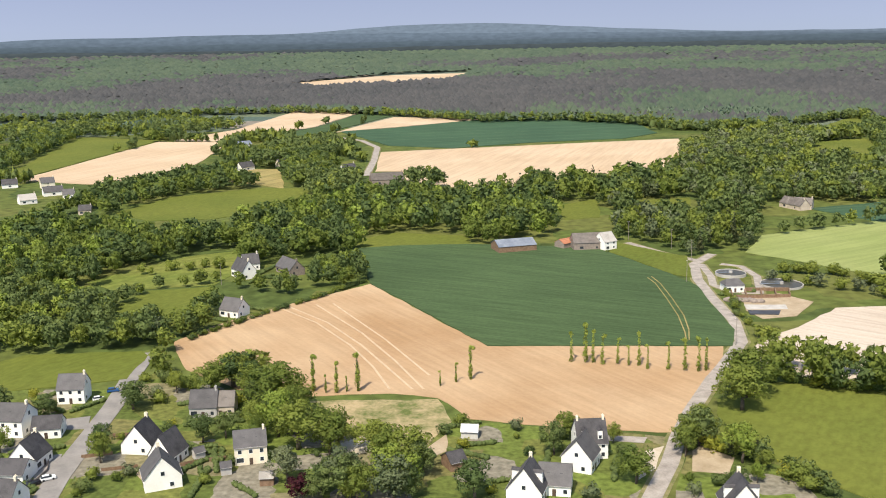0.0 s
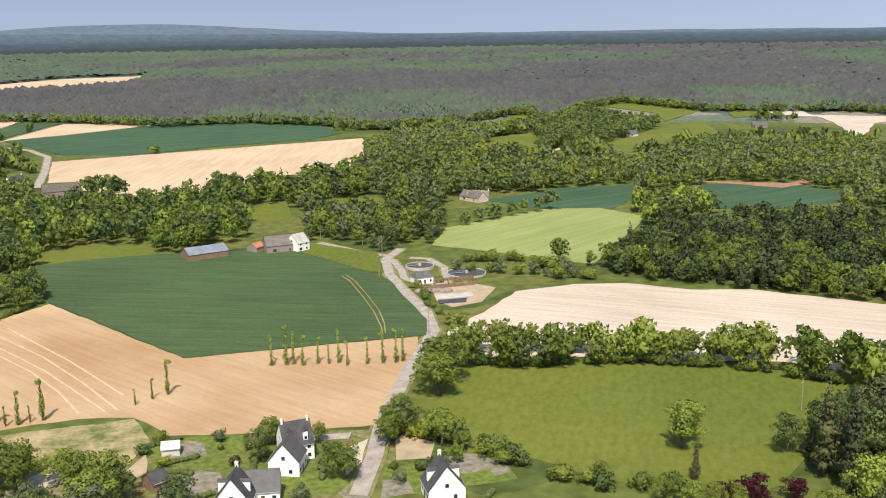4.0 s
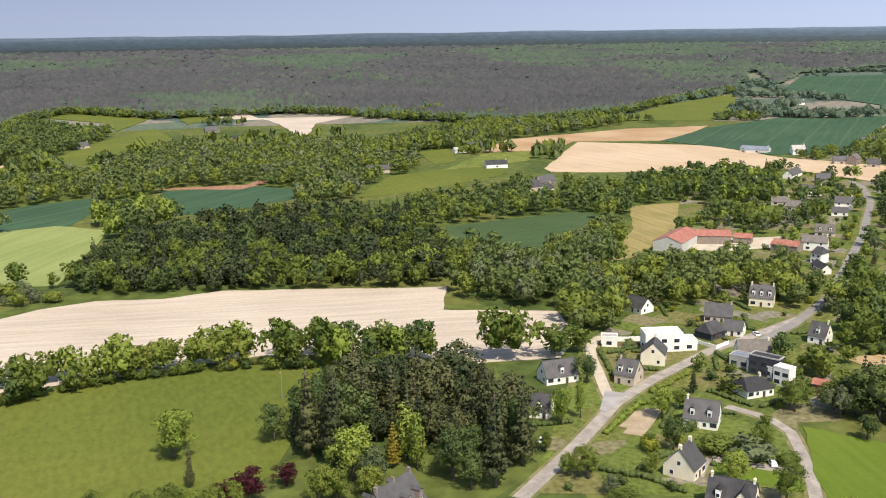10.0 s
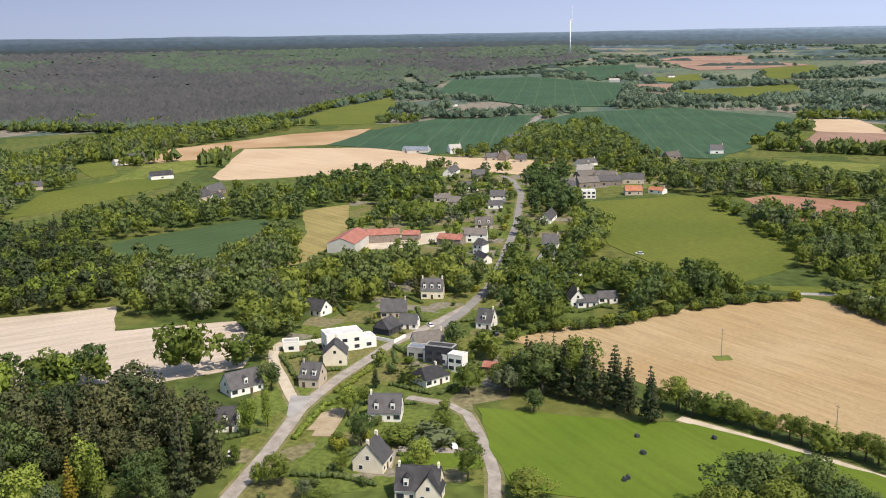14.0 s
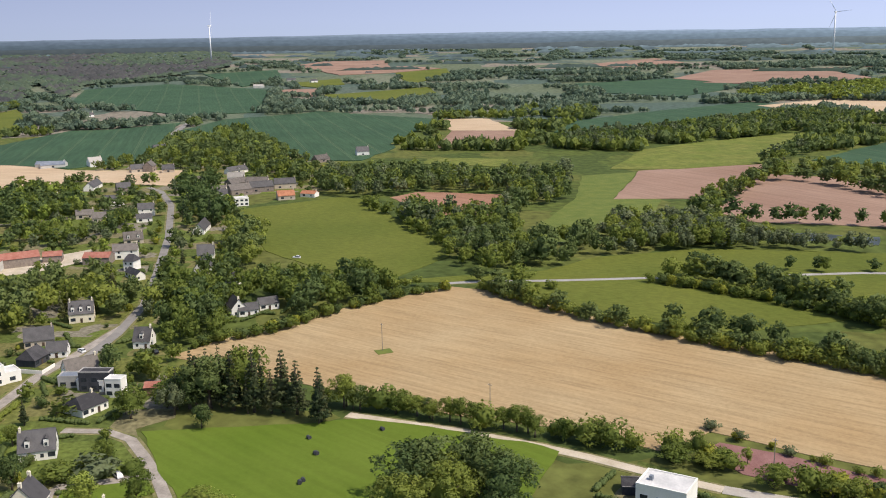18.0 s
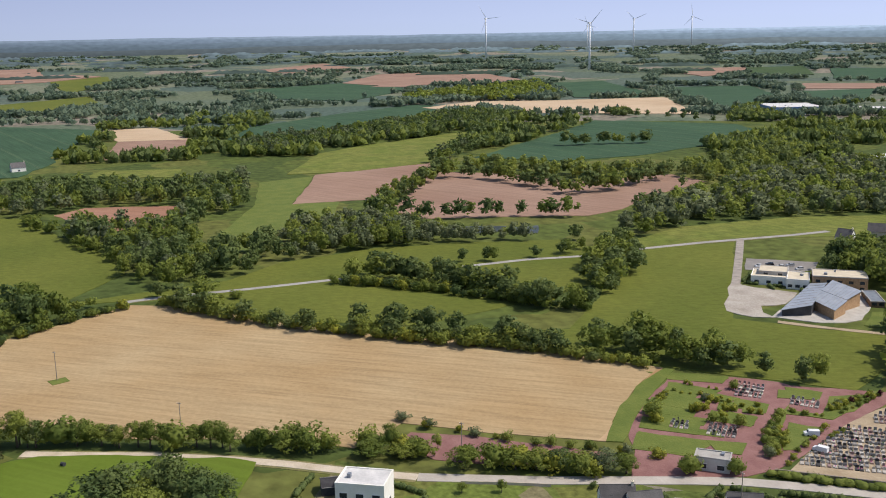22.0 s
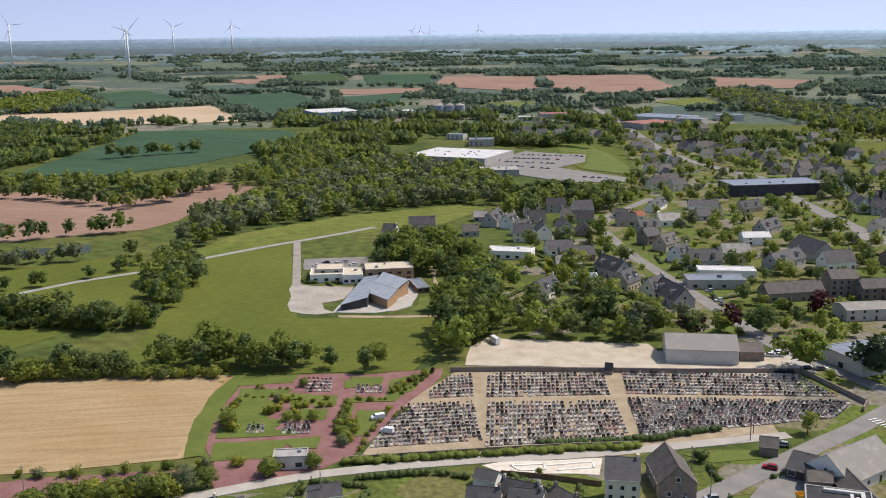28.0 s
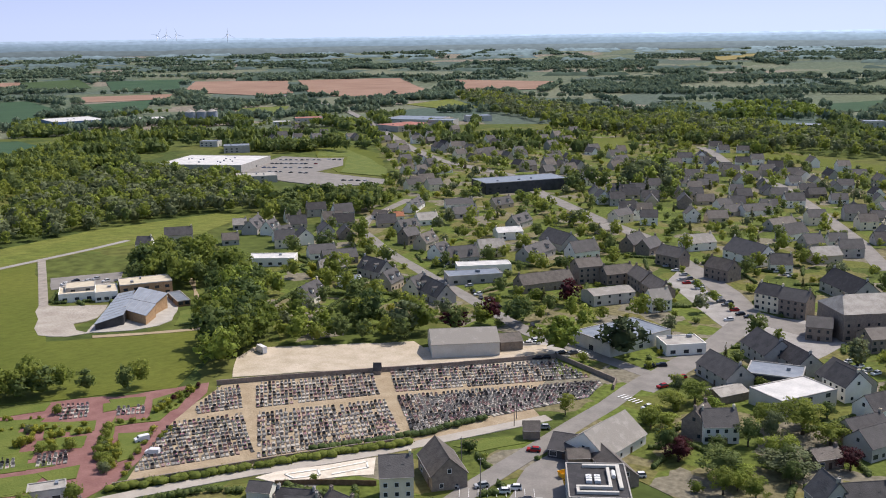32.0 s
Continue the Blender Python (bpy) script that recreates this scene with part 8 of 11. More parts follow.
patch("square", "paved town square", LANE, [(163.2, -479.6), (121.6, -428.2), (103.7, -417.5), (83.1, -419.4), (64.9, -394), (71.6, -366.4), (87.5, -381), (109, -385.9), (129.6, -413.1), (160, -454.2)], 0.19, "square")
patch("car_park", "grey supermarket car park", ASPHALT, [(642.1, -659), (671.9, -722.3), (688.1, -768.6), (644.7, -773.6), (620.7, -786.6), (583.9, -737.4), (578.2, -690.8), (552.8, -686.5), (488.6, -679), (478.4, -658), (506.5, -629.7), (529.5, -626.4), (560.2, -630.4), (607.9, -639.7)], 0.4, "car park")
patch("lawn", "green lawn beside the car park", LAWN, [(695.2, -838.1), (660, -845.1), (591.7, -792.2), (532.5, -737.5), (500.8, -694.3), (556.5, -698.7), (587.7, -745.4), (624.7, -796), (657.1, -788.3)], 0.3, "lawn")
patch("car_park", "asphalt car park", ASPHALT, [(114.8, -207.2), (120.4, -229.9), (118, -244.8), (109.4, -236.3), (100.5, -217.6)], 0.22, "car park")
patch("lawn", "green lawn", LAWN, [(146.5, -232.5), (138.8, -243), (130.1, -252.1), (128.6, -245.6), (137.2, -233.4)], 0.22, "lawn")
SCREED = shade("pale_screed", (0.55, 0.47, 0.36), (0.75, 0.69, 0.59), 3, 0.6, 0.95, 0.15, spread=0.7)
patch("building_plot", "pale foundation plot", SCREED, [(182.5, -185.9), (180.1, -191.6), (169.3, -203.9), (161.3, -214.1), (155, -204.5), (164.8, -196), (175.1, -186.6)], 0.22, "plot")
wall_along("foundation", "pale concrete foundation walls of a new house", WALLS["white"], [(176.3, -191.7), (170.3, -198.8), (167.7, -196.5), (172.5, -190.9), (176.3, -191.7)], 0.5, 0.5)
wall_along("foundation", "pale concrete foundation walls of a new house", WALLS["white"], [(169.4, -198.5), (161.5, -210), (158.9, -207.1), (164.9, -198.7)], 0.5, 0.5)
wall_along("wooden_fence", "brown board fence behind the building plot", WALLS["timber"], [(174.4, -185.3), (165.2, -191.6), (155.4, -196.9), (150.4, -199.5)], 0.12, 1.6, "fence")
house(456, -411.7, -137, 16.7, 8.8, 4, 4, "beige", "slate", 0, 1, 0)
house(454.5, -384, -118, 8.8, 7.8, 3.4, 3.9, "white", "slate", 0, 1, 0)
house(447.7, -456.3, -132, 8.8, 8.8, 3.4, 3.4, "grey", "fibre", 0, 1, 0)
house(433.5, -454.2, 151, 23.9, 10, 3.9, 5.1, "grey", "slate", 2, 1, 0)
house(418.4, -453.2, 165, 12, 8.8, 3.9, 5.1, "white", "slate", 2, 2, 0)
house(397.8, -442.1, 177, 12.1, 8.8, 4.5, 4.5, "white", "slate", 2, 1, 0)
house(418.7, -417.9, -139, 9.7, 8.8, 3.4, 3.4, "grey", "old", 0, 1, 0)
house(345.9, -414.8, -142, 15.2, 10, 3.9, 3.9, "white", "slate", 0, 2, 0)
house(329.2, -409.6, -141, 18.8, 10, 3.9, 3.9, "stone", "slate", 0, 1, 0)
house(319.8, -392.1, -140, 14.8, 8.8, 3.4, 3.4, "grey", "fibre", 0, 2, 0)
house(293.3, -394.2, -74, 18.6, 10, 4.5, 5.1, "grey", "slate", 2, 2, 0)
house(272.6, -377.4, 173, 12.8, 8.8, 4.5, 5.1, "beige", "slate", 2, 1, 0)
house(291.4, -339.8, 169, 15.8, 9.5, 3.9, 5.2, "white", "slate", 2, 1, 0)
house(255.5, -376, 178, 12.6, 8.8, 3.9, 5.2, "cream", "slate", 2, 1, 0)
house(243, -372.5, -59, 23.7, 10, 3.9, 5.2, "grey", "slate", 2, 2, 0)
house(386.8, -528.6, -95, 11.1, 8.8, 3.2, 2.8, "white", "old", 0, 1, 0)
house(375.4, -530, -134, 8.8, 7.8, 3.2, 2.5, "white", "tile", 0, 2, 0)
house(387, -568.2, 160, 27.8, 8.8, 3.4, 4.5, "white", "slate", 2, 1, 0)
house(349.6, -526.9, -144, 14.1, 10, 3.9, 4, "white", "fibre", 0, 1, 0)
house(345.6, -498.3, -161, 14.1, 10, 3.9, 4.5, "grey", "slate", 2, 1, 0)
house(325.1, -471, -170, 11, 8.8, 5.7, 3.9, "stone", "slate", 0, 2, 0)
house(308.8, -464.7, 177, 14.9, 8.8, 4.5, 4.8, "beige", "old", 2, 2, 0)
house(287.4, -446, 179, 12, 8.8, 4.5, 4.5, "white", "slate", 2, 2, 0)
house(363.7, -590.3, -132, 20.1, 8.8, 3.4, 3.4, "white", "slate", 0, 1, 0)
house(341.4, -561, -148, 18.1, 8.8, 3.4, 3.9, "grey", "slate", 0, 2, 0)
house(271.8, -443.4, -139, 16.7, 11.1, 4, 5.1, "grey", "slate", 2, 2, 0)
house(265.9, -464.7, -137, 14.8, 10, 5.7, 4, "cream", "fibre", 0, 1, 0)
house(280, -510.6, -138, 16, 10, 5.1, 2.3, "white", "white", 0, 2, 0)
house(291.9, -547.2, 180, 20.7, 8.8, 3.9, 4.5, "grey", "slate", 2, 2, 0)
house(336.8, -603.5, -163, 17.7, 8.8, 3.4, 4.5, "beige", "slate", 2, 2, 0)
house(241.4, -502, -60, 23.7, 13.4, 4.5, 5.7, "grey", "slate", 0, 1, 0)
house(241.4, -472, -175, 25.4, 10, 3.9, 4.5, "grey", "slate", 2, 2, 0)
house(219.8, -485.3, -151, 16.8, 10, 4.5, 5.2, "white", "slate", 0, 1, 0)
house(240.9, -591.3, -162, 15.2, 8.8, 5.7, 3.4, "cream", "slate", 0, 1, 0)
house(234.4, -555.5, -157, 15.2, 8.8, 3.4, 2.9, "beige", "fibre", 0, 2, 0)
house(203.7, -519.2, -178, 18.9, 8.8, 4.5, 4.5, "stone", "slate", 0, 2, 0)
house(191.7, -512.8, -173, 15.3, 8.8, 4.5, 4.5, "stone", "slate", 0, 1, 0)
house(207.3, -413.8, -146, 27.8, 10, 4.5, 3.9, "stone", "old", 0, 2, 0)
house(195.5, -437.6, -141, 13.5, 10, 8.6, 3.4, "stone", "old", 0, 1, 0)
house(181.5, -442, -142, 15.5, 8.8, 5.7, 3.4, "stone", "old", 0, 2, 0)
house(166.2, -437.3, -44, 16.9, 8.8, 5.9, 4, "stone", "old", 0, 2, 0)
house(153, -422.9, -44, 17.8, 8.8, 5.9, 4, "stone", "old", 0, 2, 0)
house(146.8, -405.3, -138, 9.6, 8.8, 5.7, 4, "white", "fibre", 0, 1, 0)
house(170, -490, -71, 15.4, 8.8, 6.2, 4.3, "stone", "old", 0, 2, 0)
house(138.8, -474.2, -68, 14.7, 10, 6.2, 4.3, "stone", "old", 0, 2, 0)
house(172, -536.5, -140, 17.4, 12.3, 4.8, 3.9, "white", "fibre", 0, 2, 0)
house(137.7, -520, -54, 27.8, 14.4, 4.8, 6.2, "white", "slate", 0, 2, 0)
house(172.7, -659, -142, 22.4, 10, 3.9, 3.9, "white", "slate", 0, 2, 0)
house(198.6, -672.6, -143, 11.2, 8.8, 3.4, 3.9, "white", "slate", 0, 1, 0)
house(185.7, -650.4, -151, 16.3, 8.8, 3.4, 3.9, "beige", "slate", 0, 2, 0)
house(132.4, -589.4, -155, 17.8, 10, 4.5, 5.1, "white", "slate", 0, 2, 0)
house(146.1, -616.9, -152, 20.7, 10, 3.4, 3.9, "grey", "old", 0, 1, 0)
house(117.2, -569.3, -135, 11.4, 10, 3.9, 4.5, "grey", "slate", 0, 1, 0)
house(104.2, -537.3, -133, 16.5, 11.1, 4.5, 3.9, "beige", "fibre", 0, 2, 0)
house(118.5, -505.8, -112, 11, 10, 4.5, 4.5, "white", "slate", 0, 2, 0)
house(103.3, -428.7, -75, 11.4, 8.8, 8, 3.9, "cream", "slate", 0, 2, 0)
house(91.7, -425.1, -80, 12, 10, 8, 3.9, "stone", "slate", 0, 1, 0)
house(78.3, -468.8, -42, 27.8, 13.4, 5.1, 5.7, "grey", "dark", 0, 2, 0)
house(96.6, -699.2, -142, 16.4, 10, 5.7, 3.4, "white", "slate", 0, 2, 0)
house(80.8, -278.5, -123, 10.6, 9.5, 5.7, 3.9, "white", "slate", 0, 2, 0)
house(86.1, -278, -175, 8.8, 7.8, 5.7, 4, "stone", "old", 0, 2, 0)
house(54.6, -334.9, -48, 12, 10, 5.7, 4.5, "white", "slate", 0, 1, 0)
house(42.9, -319.5, -148, 11.1, 8.8, 4.5, 3.9, "white", "dark", 0, 1, 0)
house(43.1, -297.1, -146, 14.4, 10, 4.5, 4, "beige", "dark", 0, 1, 0)
house(39, -290.7, -150, 13, 10, 4.5, 4, "grey", "slate", 0, 1, 0)
house(42.4, -247.5, -40, 8.8, 8.8, 4.5, 5.1, "grey", "slate", 0, 1, 0)
house(34.5, -250.6, -128, 12.8, 8.8, 4.5, 4, "grey", "slate", 0, 1, 0)
house(49.5, -275, -138, 8.8, 6.7, 3.4, 1.8, "stone", "old", 0, 1, 0)
house(140.7, -195.4, -127, 8.8, 10, 9.1, 3.9, "cream", "slate", 0, 1, 0)
house(137.6, -213.1, -47, 15.9, 10, 4.6, 4.6, "stone", "old", 0, 0, 0, windows=1, name="stone_barn", category="barn", group="barns")
house(172.9, -178.4, -111, 6.5, 5.2, 2.8, 1.7, "white", "slate", 0, 0, 0, windows=0, name="garden_shed", category="garden shed", group="garden sheds")
house(158.5, -176.3, -111, 10.7, 8.8, 3.4, 3.4, "grey", "slate", 0, 2, 0)
house(146.8, -180.1, -82, 8.8, 8.8, 3.4, 3.4, "stone", "old", 0, 2, 0)
house(62.5, -413.1, -129, 29.2, 21.5, 11.4, 5.1, "stone", "fibre", 0, 2, 0.3, windows=6, name="town_hall", category="town hall", group="town halls")
house(52.4, -395, -133, 16.8, 10.1, 5.8, 3, "stone", "old", 0, 0, 0, windows=6, name="arcade_wing", category="arcade wing", group="arcade wings")
house(76.5, -397.8, -100, 9.9, 11.4, 5.8, 3, "stone", "slate", 0, 0, 0, windows=4, name="arcade_wing", category="arcade wing", group="arcade wings")
house(191.9, -313.5, -128, 26.1, 18.9, 5.6, 3.3, "sheet", "fibre", 0, 0, 0, windows=0, name="hangar", category="hangar", group="hangars")
house(178.1, -325.4, -133, 8.8, 10.1, 3.8, 2, "stone", "old", 0, 0, 0, windows=0, name="shed", category="shed", group="sheds")
house(171.2, -407.4, -142, 21.1, 12.6, 5.1, 1.5, "sheet", "fibre", 0, 0, 0, name="workshop", category="workshop", group="workshops")
flat_building(141.5, -351.7, -156, 32.3, 21.3, 5.4, "sheet", "zinc", "supermarket", 4, 1)
flat_building(118.4, -354.3, -130, 15.7, 11.6, 4.3, "white", "gravel", "shop", 2, 3)
flat_building(68, -317.9, -148, 23.7, 14.8, 5.6, "sheet", "white", "market_hall", 0, 3)
flat_building(77.8, -335.2, -98, 18.4, 13.8, 5.1, "black", "zinc", "market_hall", 1, 2)
restaurant = flat_building(94.5, -220.7, -28, 20.7, 15.7, 6.5, "grey", "dark", "restaurant", 0, 5, "grey flat-roofed building with pale ducts on its dark roof")
for x0, y0, x1, y1, tall in ((-8.5, 5.2, 5.5, 6.2, 0.7), (-8.5, -3.5, -7.5, 5.2, 0.7), (-6.2, 2.6, 4.5, 3.4, 0.9), (4.5, -5.8, 5.4, 3.4, 0.8), (5.4, -5.8, 8.2, -5.0, 0.7), (7.4, -5.0, 8.2, 4.8, 0.7)):
    part("duct", Shape().box(x0, y0, 6.6, x1, y1, 6.6 + tall).mesh("duct", WALLS["sheet"]), restaurant, "pale sheet-metal air duct")
for x0 in (-2.0, -0.6, 0.8):
    for y0 in (-3.0, -0.8):
        part("fan_unit", Shape().box(x0, y0, 6.5, x0 + 1.0, y0 + 1.5, 7.3).tube((x0 + 0.5, y0 + 0.75, 7.3), (x0 + 0.5, y0 + 0.75, 7.42), 0.4, 0.36, 10).mesh("fan_unit", WHITEPAINT), restaurant, "white cooling unit")
part("tank", Shape().tube((-4.5, 4.3, 7.0), (-1.2, 4.3, 7.0), 0.6, 0.6, 12).mesh("tank", WHITEPAINT), restaurant, "white cylindrical tank")
flat_building(250.2, -429.7, -129, 27.9, 10.4, 4.5, "white", "white", "long_building", 0, 6)
flat_building(244.7, -410.1, -134, 27.3, 12.4, 4.5, "grey", "zinc", "long_building", 2, 4)
flat_building(359.7, -389.6, -122, 25.9, 12.8, 4.5, "white", "white", "nursery_school", 1, 5)
flat_building(293.7, -372.9, -136, 11.7, 8.7, 3.8, "white", "zinc", "garage", 0, 2)
flat_building(690.4, -675.4, -111, 83.9, 73.3, 6.9, "grey", "white", "supermarket", 12, 8)
flat_building(589, -623.7, -137, 33.5, 25, 5.7, "grey", "gravel", "warehouse", 3, 4)
flat_building(1216.9, -914.8, -160, 71.4, 80, 10.5, "blue", "white", "factory", 2, 6)
flat_building(764.3, -780.8, -135, 27.4, 20.6, 7.6, "grey", "zinc", "warehouse", 3, 5)
flat_building(365.6, -686.1, -143, 70.5, 29.7, 8.8, "black", "zinc", "secondary_school", 3, 10)
flat_building(785.2, -1161.9, -99, 79.5, 59.6, 7.6, "sheet", "zinc", "warehouse", 1, 4)
flat_building(743.5, -1072.4, -165, 61, 45.7, 7.6, "grey", "red", "warehouse", 1, 4)
flat_building(708, -1112.3, -105, 34.7, 26, 11.4, "grey", "zinc", "warehouse", 1, 4)
flat_building(935.7, -1105.8, -133, 39.2, 29.3, 7.6, "grey", "red", "warehouse", 1, 4)
flat_building(875.4, -1104.9, -115, 30.9, 23.2, 6.3, "sheet", "white", "warehouse", 1, 4)
flat_building(938.1, -1049.8, -133, 23.1, 17.3, 6.3, "sheet", "white", "warehouse", 1, 4)
flat_building(725.6, -1232.7, -133, 35.6, 26.8, 7.6, "sheet", "zinc", "warehouse", 1, 4)
flat_building(275.5, -1270.1, -83, 31.2, 23.4, 7.6, "black", "zinc", "warehouse", 1, 4)
flat_building(212, -1348.8, -113, 25.5, 19.1, 7.6, "sheet", "zinc", "warehouse", 1, 4)
flat_building(1175.3, -840.6, -122, 43.3, 28.9, 5.3, "sheet", "white", "warehouse", 1, 4)
flat_building(1167.4, -1012.3, -149, 42.2, 35, 6.5, "sheet", "white", "warehouse", 1, 4)
flat_building(833.2, -810.2, -116, 21, 15.7, 6.3, "sheet", "zinc", "warehouse", 1, 4)
silos(1069.7, -1004)
clipped_hedge("tall dark clipped hedge beside the lane", [(200.4, -155.7), (196, -162.7), (190.1, -170), (184.4, -175.3), (179.6, -177.5)], 1.8, 2.0)
wall_along("garden_wall", "low beige garden wall along the lane", WALLS["beige"], [(235.7, -78.1), (232, -87), (225.9, -100.2)], 0.3, 0.9)
# ---- vehicles ----
car(641.9, -690.3, 40, 5)
car(637, -692.3, -140, 3)
car(632.2, -694.3, -140, 5)
car(622.6, -698.2, 40, 3)
car(617.9, -700.2, 40, 3)
car(608.5, -704, -140, 3)
car(603.8, -706, 40, 1)
car(599.2, -707.9, -140, 1)
car(654.2, -715.2, 40, 1)
car(649.7, -717.3, -140, 1)
car(645.3, -719.4, -140, 1)
car(640.8, -721.5, -140, 3)
car(636.4, -723.6, -140, 1)
car(632, -725.7, -140, 3)
car(627.6, -727.7, 40, 3)
car(623.3, -729.8, -140, 2)
car(614.6, -733.9, -140, 4)
car(667.2, -741.4, 40, 0)
car(661.9, -743.9, 40, 3)
car(656.6, -746.3, -140, 3)
car(651.4, -748.8, -140, 0)
car(646.2, -751.2, -140, 2)
car(641, -753.6, -140, 3)
car(635.8, -756, 40, 3)
car(630.7, -758.4, -140, 3)
car(616.3, -670.4, -140, 0)
car(611, -671.4, 40, 2)
car(605.7, -672.5, 40, 3)
car(595.2, -674.6, 40, 2)
car(584.8, -676.6, -140, 1)
car(579.7, -677.6, 40, 1)
car(520, -657, -140, 2)
car(513.9, -659.2, 40, 1)
car(507.9, -661.3, -140, 2)
car(501.9, -663.5, -140, 0)
car(625.6, -767.5, 40, 0)
car(619.2, -768, 40, 2)
car(612.8, -768.4, 40, 1)
car(172.5, -335.9, 60, 0)
car(183.4, -318.7, 20, 5)
car(156.1, -326.7, 40, 2)
car(152.5, -329.5, 40, 1)
car(231.8, -389.4, -36, 2)
car(224.1, -382.6, -36, 1)
car(121, -346.9, 60, 3)
car(182.3, -354, -40, 2)
car(157.2, -470.7, 50, 3)
car(152.3, -464.4, 50, 1)
car(147.5, -458.3, 50, 1)
car(142.9, -452.3, 50, 3)
car(125.9, -430.4, 50, 1)
car(122, -425.3, 50, 1)
car(118.5, -213.2, 60, 0)
car(116.8, -216.6, 62, 0)
car(125.1, -213.2, 40, 3)
car(123.7, -241.4, 70, 4)
car(129, -258.2, 62, 3)
car(107.4, -290.1, 20, 0)
car(110, -311.4, 30, 4)
car(107.5, -323.4, 40, 4)
car(121.4, -329.4, 60, 2)
car(118.2, -332.7, 60, 2)
car(90.9, -240.9, 60, 0)
car(132, -209.2, 70, 3)
car(192.4, -327.8, 60, 3)
car(181.4, -315.5, 20, 3)
car(173.1, -331.1, 60, 0)
car(170.5, -333.5, 60, 0)
car(161.3, -316.9, 62, 2)
car(165, -314.8, 62, 2)
car(158.9, -319.1, 62, 2)
car(154.7, -459.7, 50, 3)
car(150.6, -455.5, 50, 4)
car(141.1, -448.2, 50, 0)
car(134.4, -440, 50, 2)
car(129.5, -436.9, 50, 0)
car(122.1, -429.7, 50, 2)
car(116.5, -419, 50, 4)
car(112.5, -413.9, 50, 2)
car(108.1, -411.4, 50, 2)
car(114.2, -403.1, 50, 0)
car(94.5, -373.8, 20, 0)
car(171.3, -485.4, 45, 3)
car(164.1, -477.9, 45, 0)
car(178.9, -493.4, 45, 2)
car(188.8, -506.9, 45, 3)
car(217.6, -381.3, 30, 3)
car(209.3, -371.7, 30, 2)
car(228.3, -387.2, 30, 0)
car(240.4, -398.9, 30, 3)
car(291.8, -442.2, 20, 2)
car(282.4, -436.3, 20, 5)
car(272.6, -429.3, 20, 3)
car(323.9, -441.2, 60, 5)
car(316.9, -440, 60, 2)
car(118.6, -500.2, 60, 0)
car(113.4, -496.2, 60, 3)
car(110.1, -493.9, 60, 0)
car(60.5, -369.9, 30, 0)
car(56.1, -366.6, 30, 0)
car(52.7, -363.5, 30, 3)
car(49.5, -361.9, 30, 0)
car(110.7, -211.5, 60, 2)
car(107.7, -212.1, 60, 0)
car(103.8, -333.9, 40, 5)
car(419.6, -301.9, 10, 0)
car(420.6, -309.1, 10, 2)
car(414.8, -311.6, 10, 0)
car(415.1, -317.6, 10, 3)
car(406.6, -316.9, 10, 0)
car(-119, 319.2, 70, 0)
car(-116.8, 327.4, 70, 5)
car(-115.1, 253.5, 40, 2)
car(-112.2, 256.9, 60, 0)
car(252.9, 201.5, 50, 0)
car(226.9, 157.8, 70, 0)
car(341.7, 171.4, 50, 2)
car(360.8, 163.7, 60, 3)
car(366.4, 151.5, 45, 0)
car(346.9, 170.7, 70, 5)
car(364.2, 121.5, 60, 2)
car(253.9, 98.3, 50, 0)
car(528.9, 93.5, 10, 0)
car(243.7, -90.7, 20, 5)
van(258.3, -270.8, 110, 6.5, 2.9, "motorhome", "white motorhome parked on pale gravel")
van(230.1, -187.2, 25, 4.4, 1.9)
van(219.8, -182.3, 60, 4.2, 1.8, "pickup_truck", "white work truck beside the graves")
utility_pole(201.1, 246.4, 10.1, 25)
utility_pole(364, 32.7, 11.4, 47)
utility_pole(296.2, -7.3, 11.4, 58)
utility_pole(-111.7, 479.4, 11.4, 32)
utility_pole(110.5, 572.7, 11.4, 32)
utility_pole(130.1, 547.1, 11.4, 18)
utility_pole(133.4, 515, 11.4, 53)
utility_pole(119.5, 468.6, 11.4, 45)
utility_pole(-178.2, 376.8, 11.4, 0)
utility_pole(113.9, 367.5, 11.4, 42)
utility_pole(251.1, -83.5, 11.4, 55)
utility_pole(140, -261.1, 11.4, 85)
utility_pole(196, -139.5, 11.4, 15)
utility_pole(137.8, -255.4, 11.4, 10)
utility_pole(134, -217.5, 11.4, 7)
utility_pole(122.5, -208.3, 11.4, 40)
# ---- small grounds ----
patch("lane_mouth", "pale worn gravel where the lane meets the road", LANE, [(276.1, 166.1), (276.2, 163), (277.2, 158.2), (266.6, 156.2), (258.3, 155.2), (259.2, 157.9), (268.3, 162.4)], 0.24, "road")
patch("bowling_pitch", "sandy bowling pitch in a garden", SAND, [(269.5, 147.1), (271.6, 142.3), (248.9, 136.5), (247.3, 142.3)], 0.2, "pitch")
patch("lawn", "bright mown lawn beside the drive", BRIGHT, [(245.4, 110.8), (252, 89.6), (244.4, 85), (242.3, 86.1), (236.8, 109.1)], 0.22, "lawn")
crosswalk([(119.2, -296.7), (110.3, -293.5)], 6, 3.6)
crosswalk([(153.1, -333.3), (146.3, -332.5)], 5, 3.2)
bay_lines((112.2, -219.2), 60, 9)
container(108.4, -230.7, 60, GOLDPAINT, "yellow steel skip beside a building")
container(104.8, -226.6, 60, GOLDPAINT, "yellow steel skip beside a building")
strip("wheel_track", "pale bare wheel track in the wheat", HAY, [(102.3, 478), (103.7, 466.4), (102.8, 437.8), (101.3, 409.6), (98.3, 384.9), (96, 372.9)], 0.5, 0.5, "track")
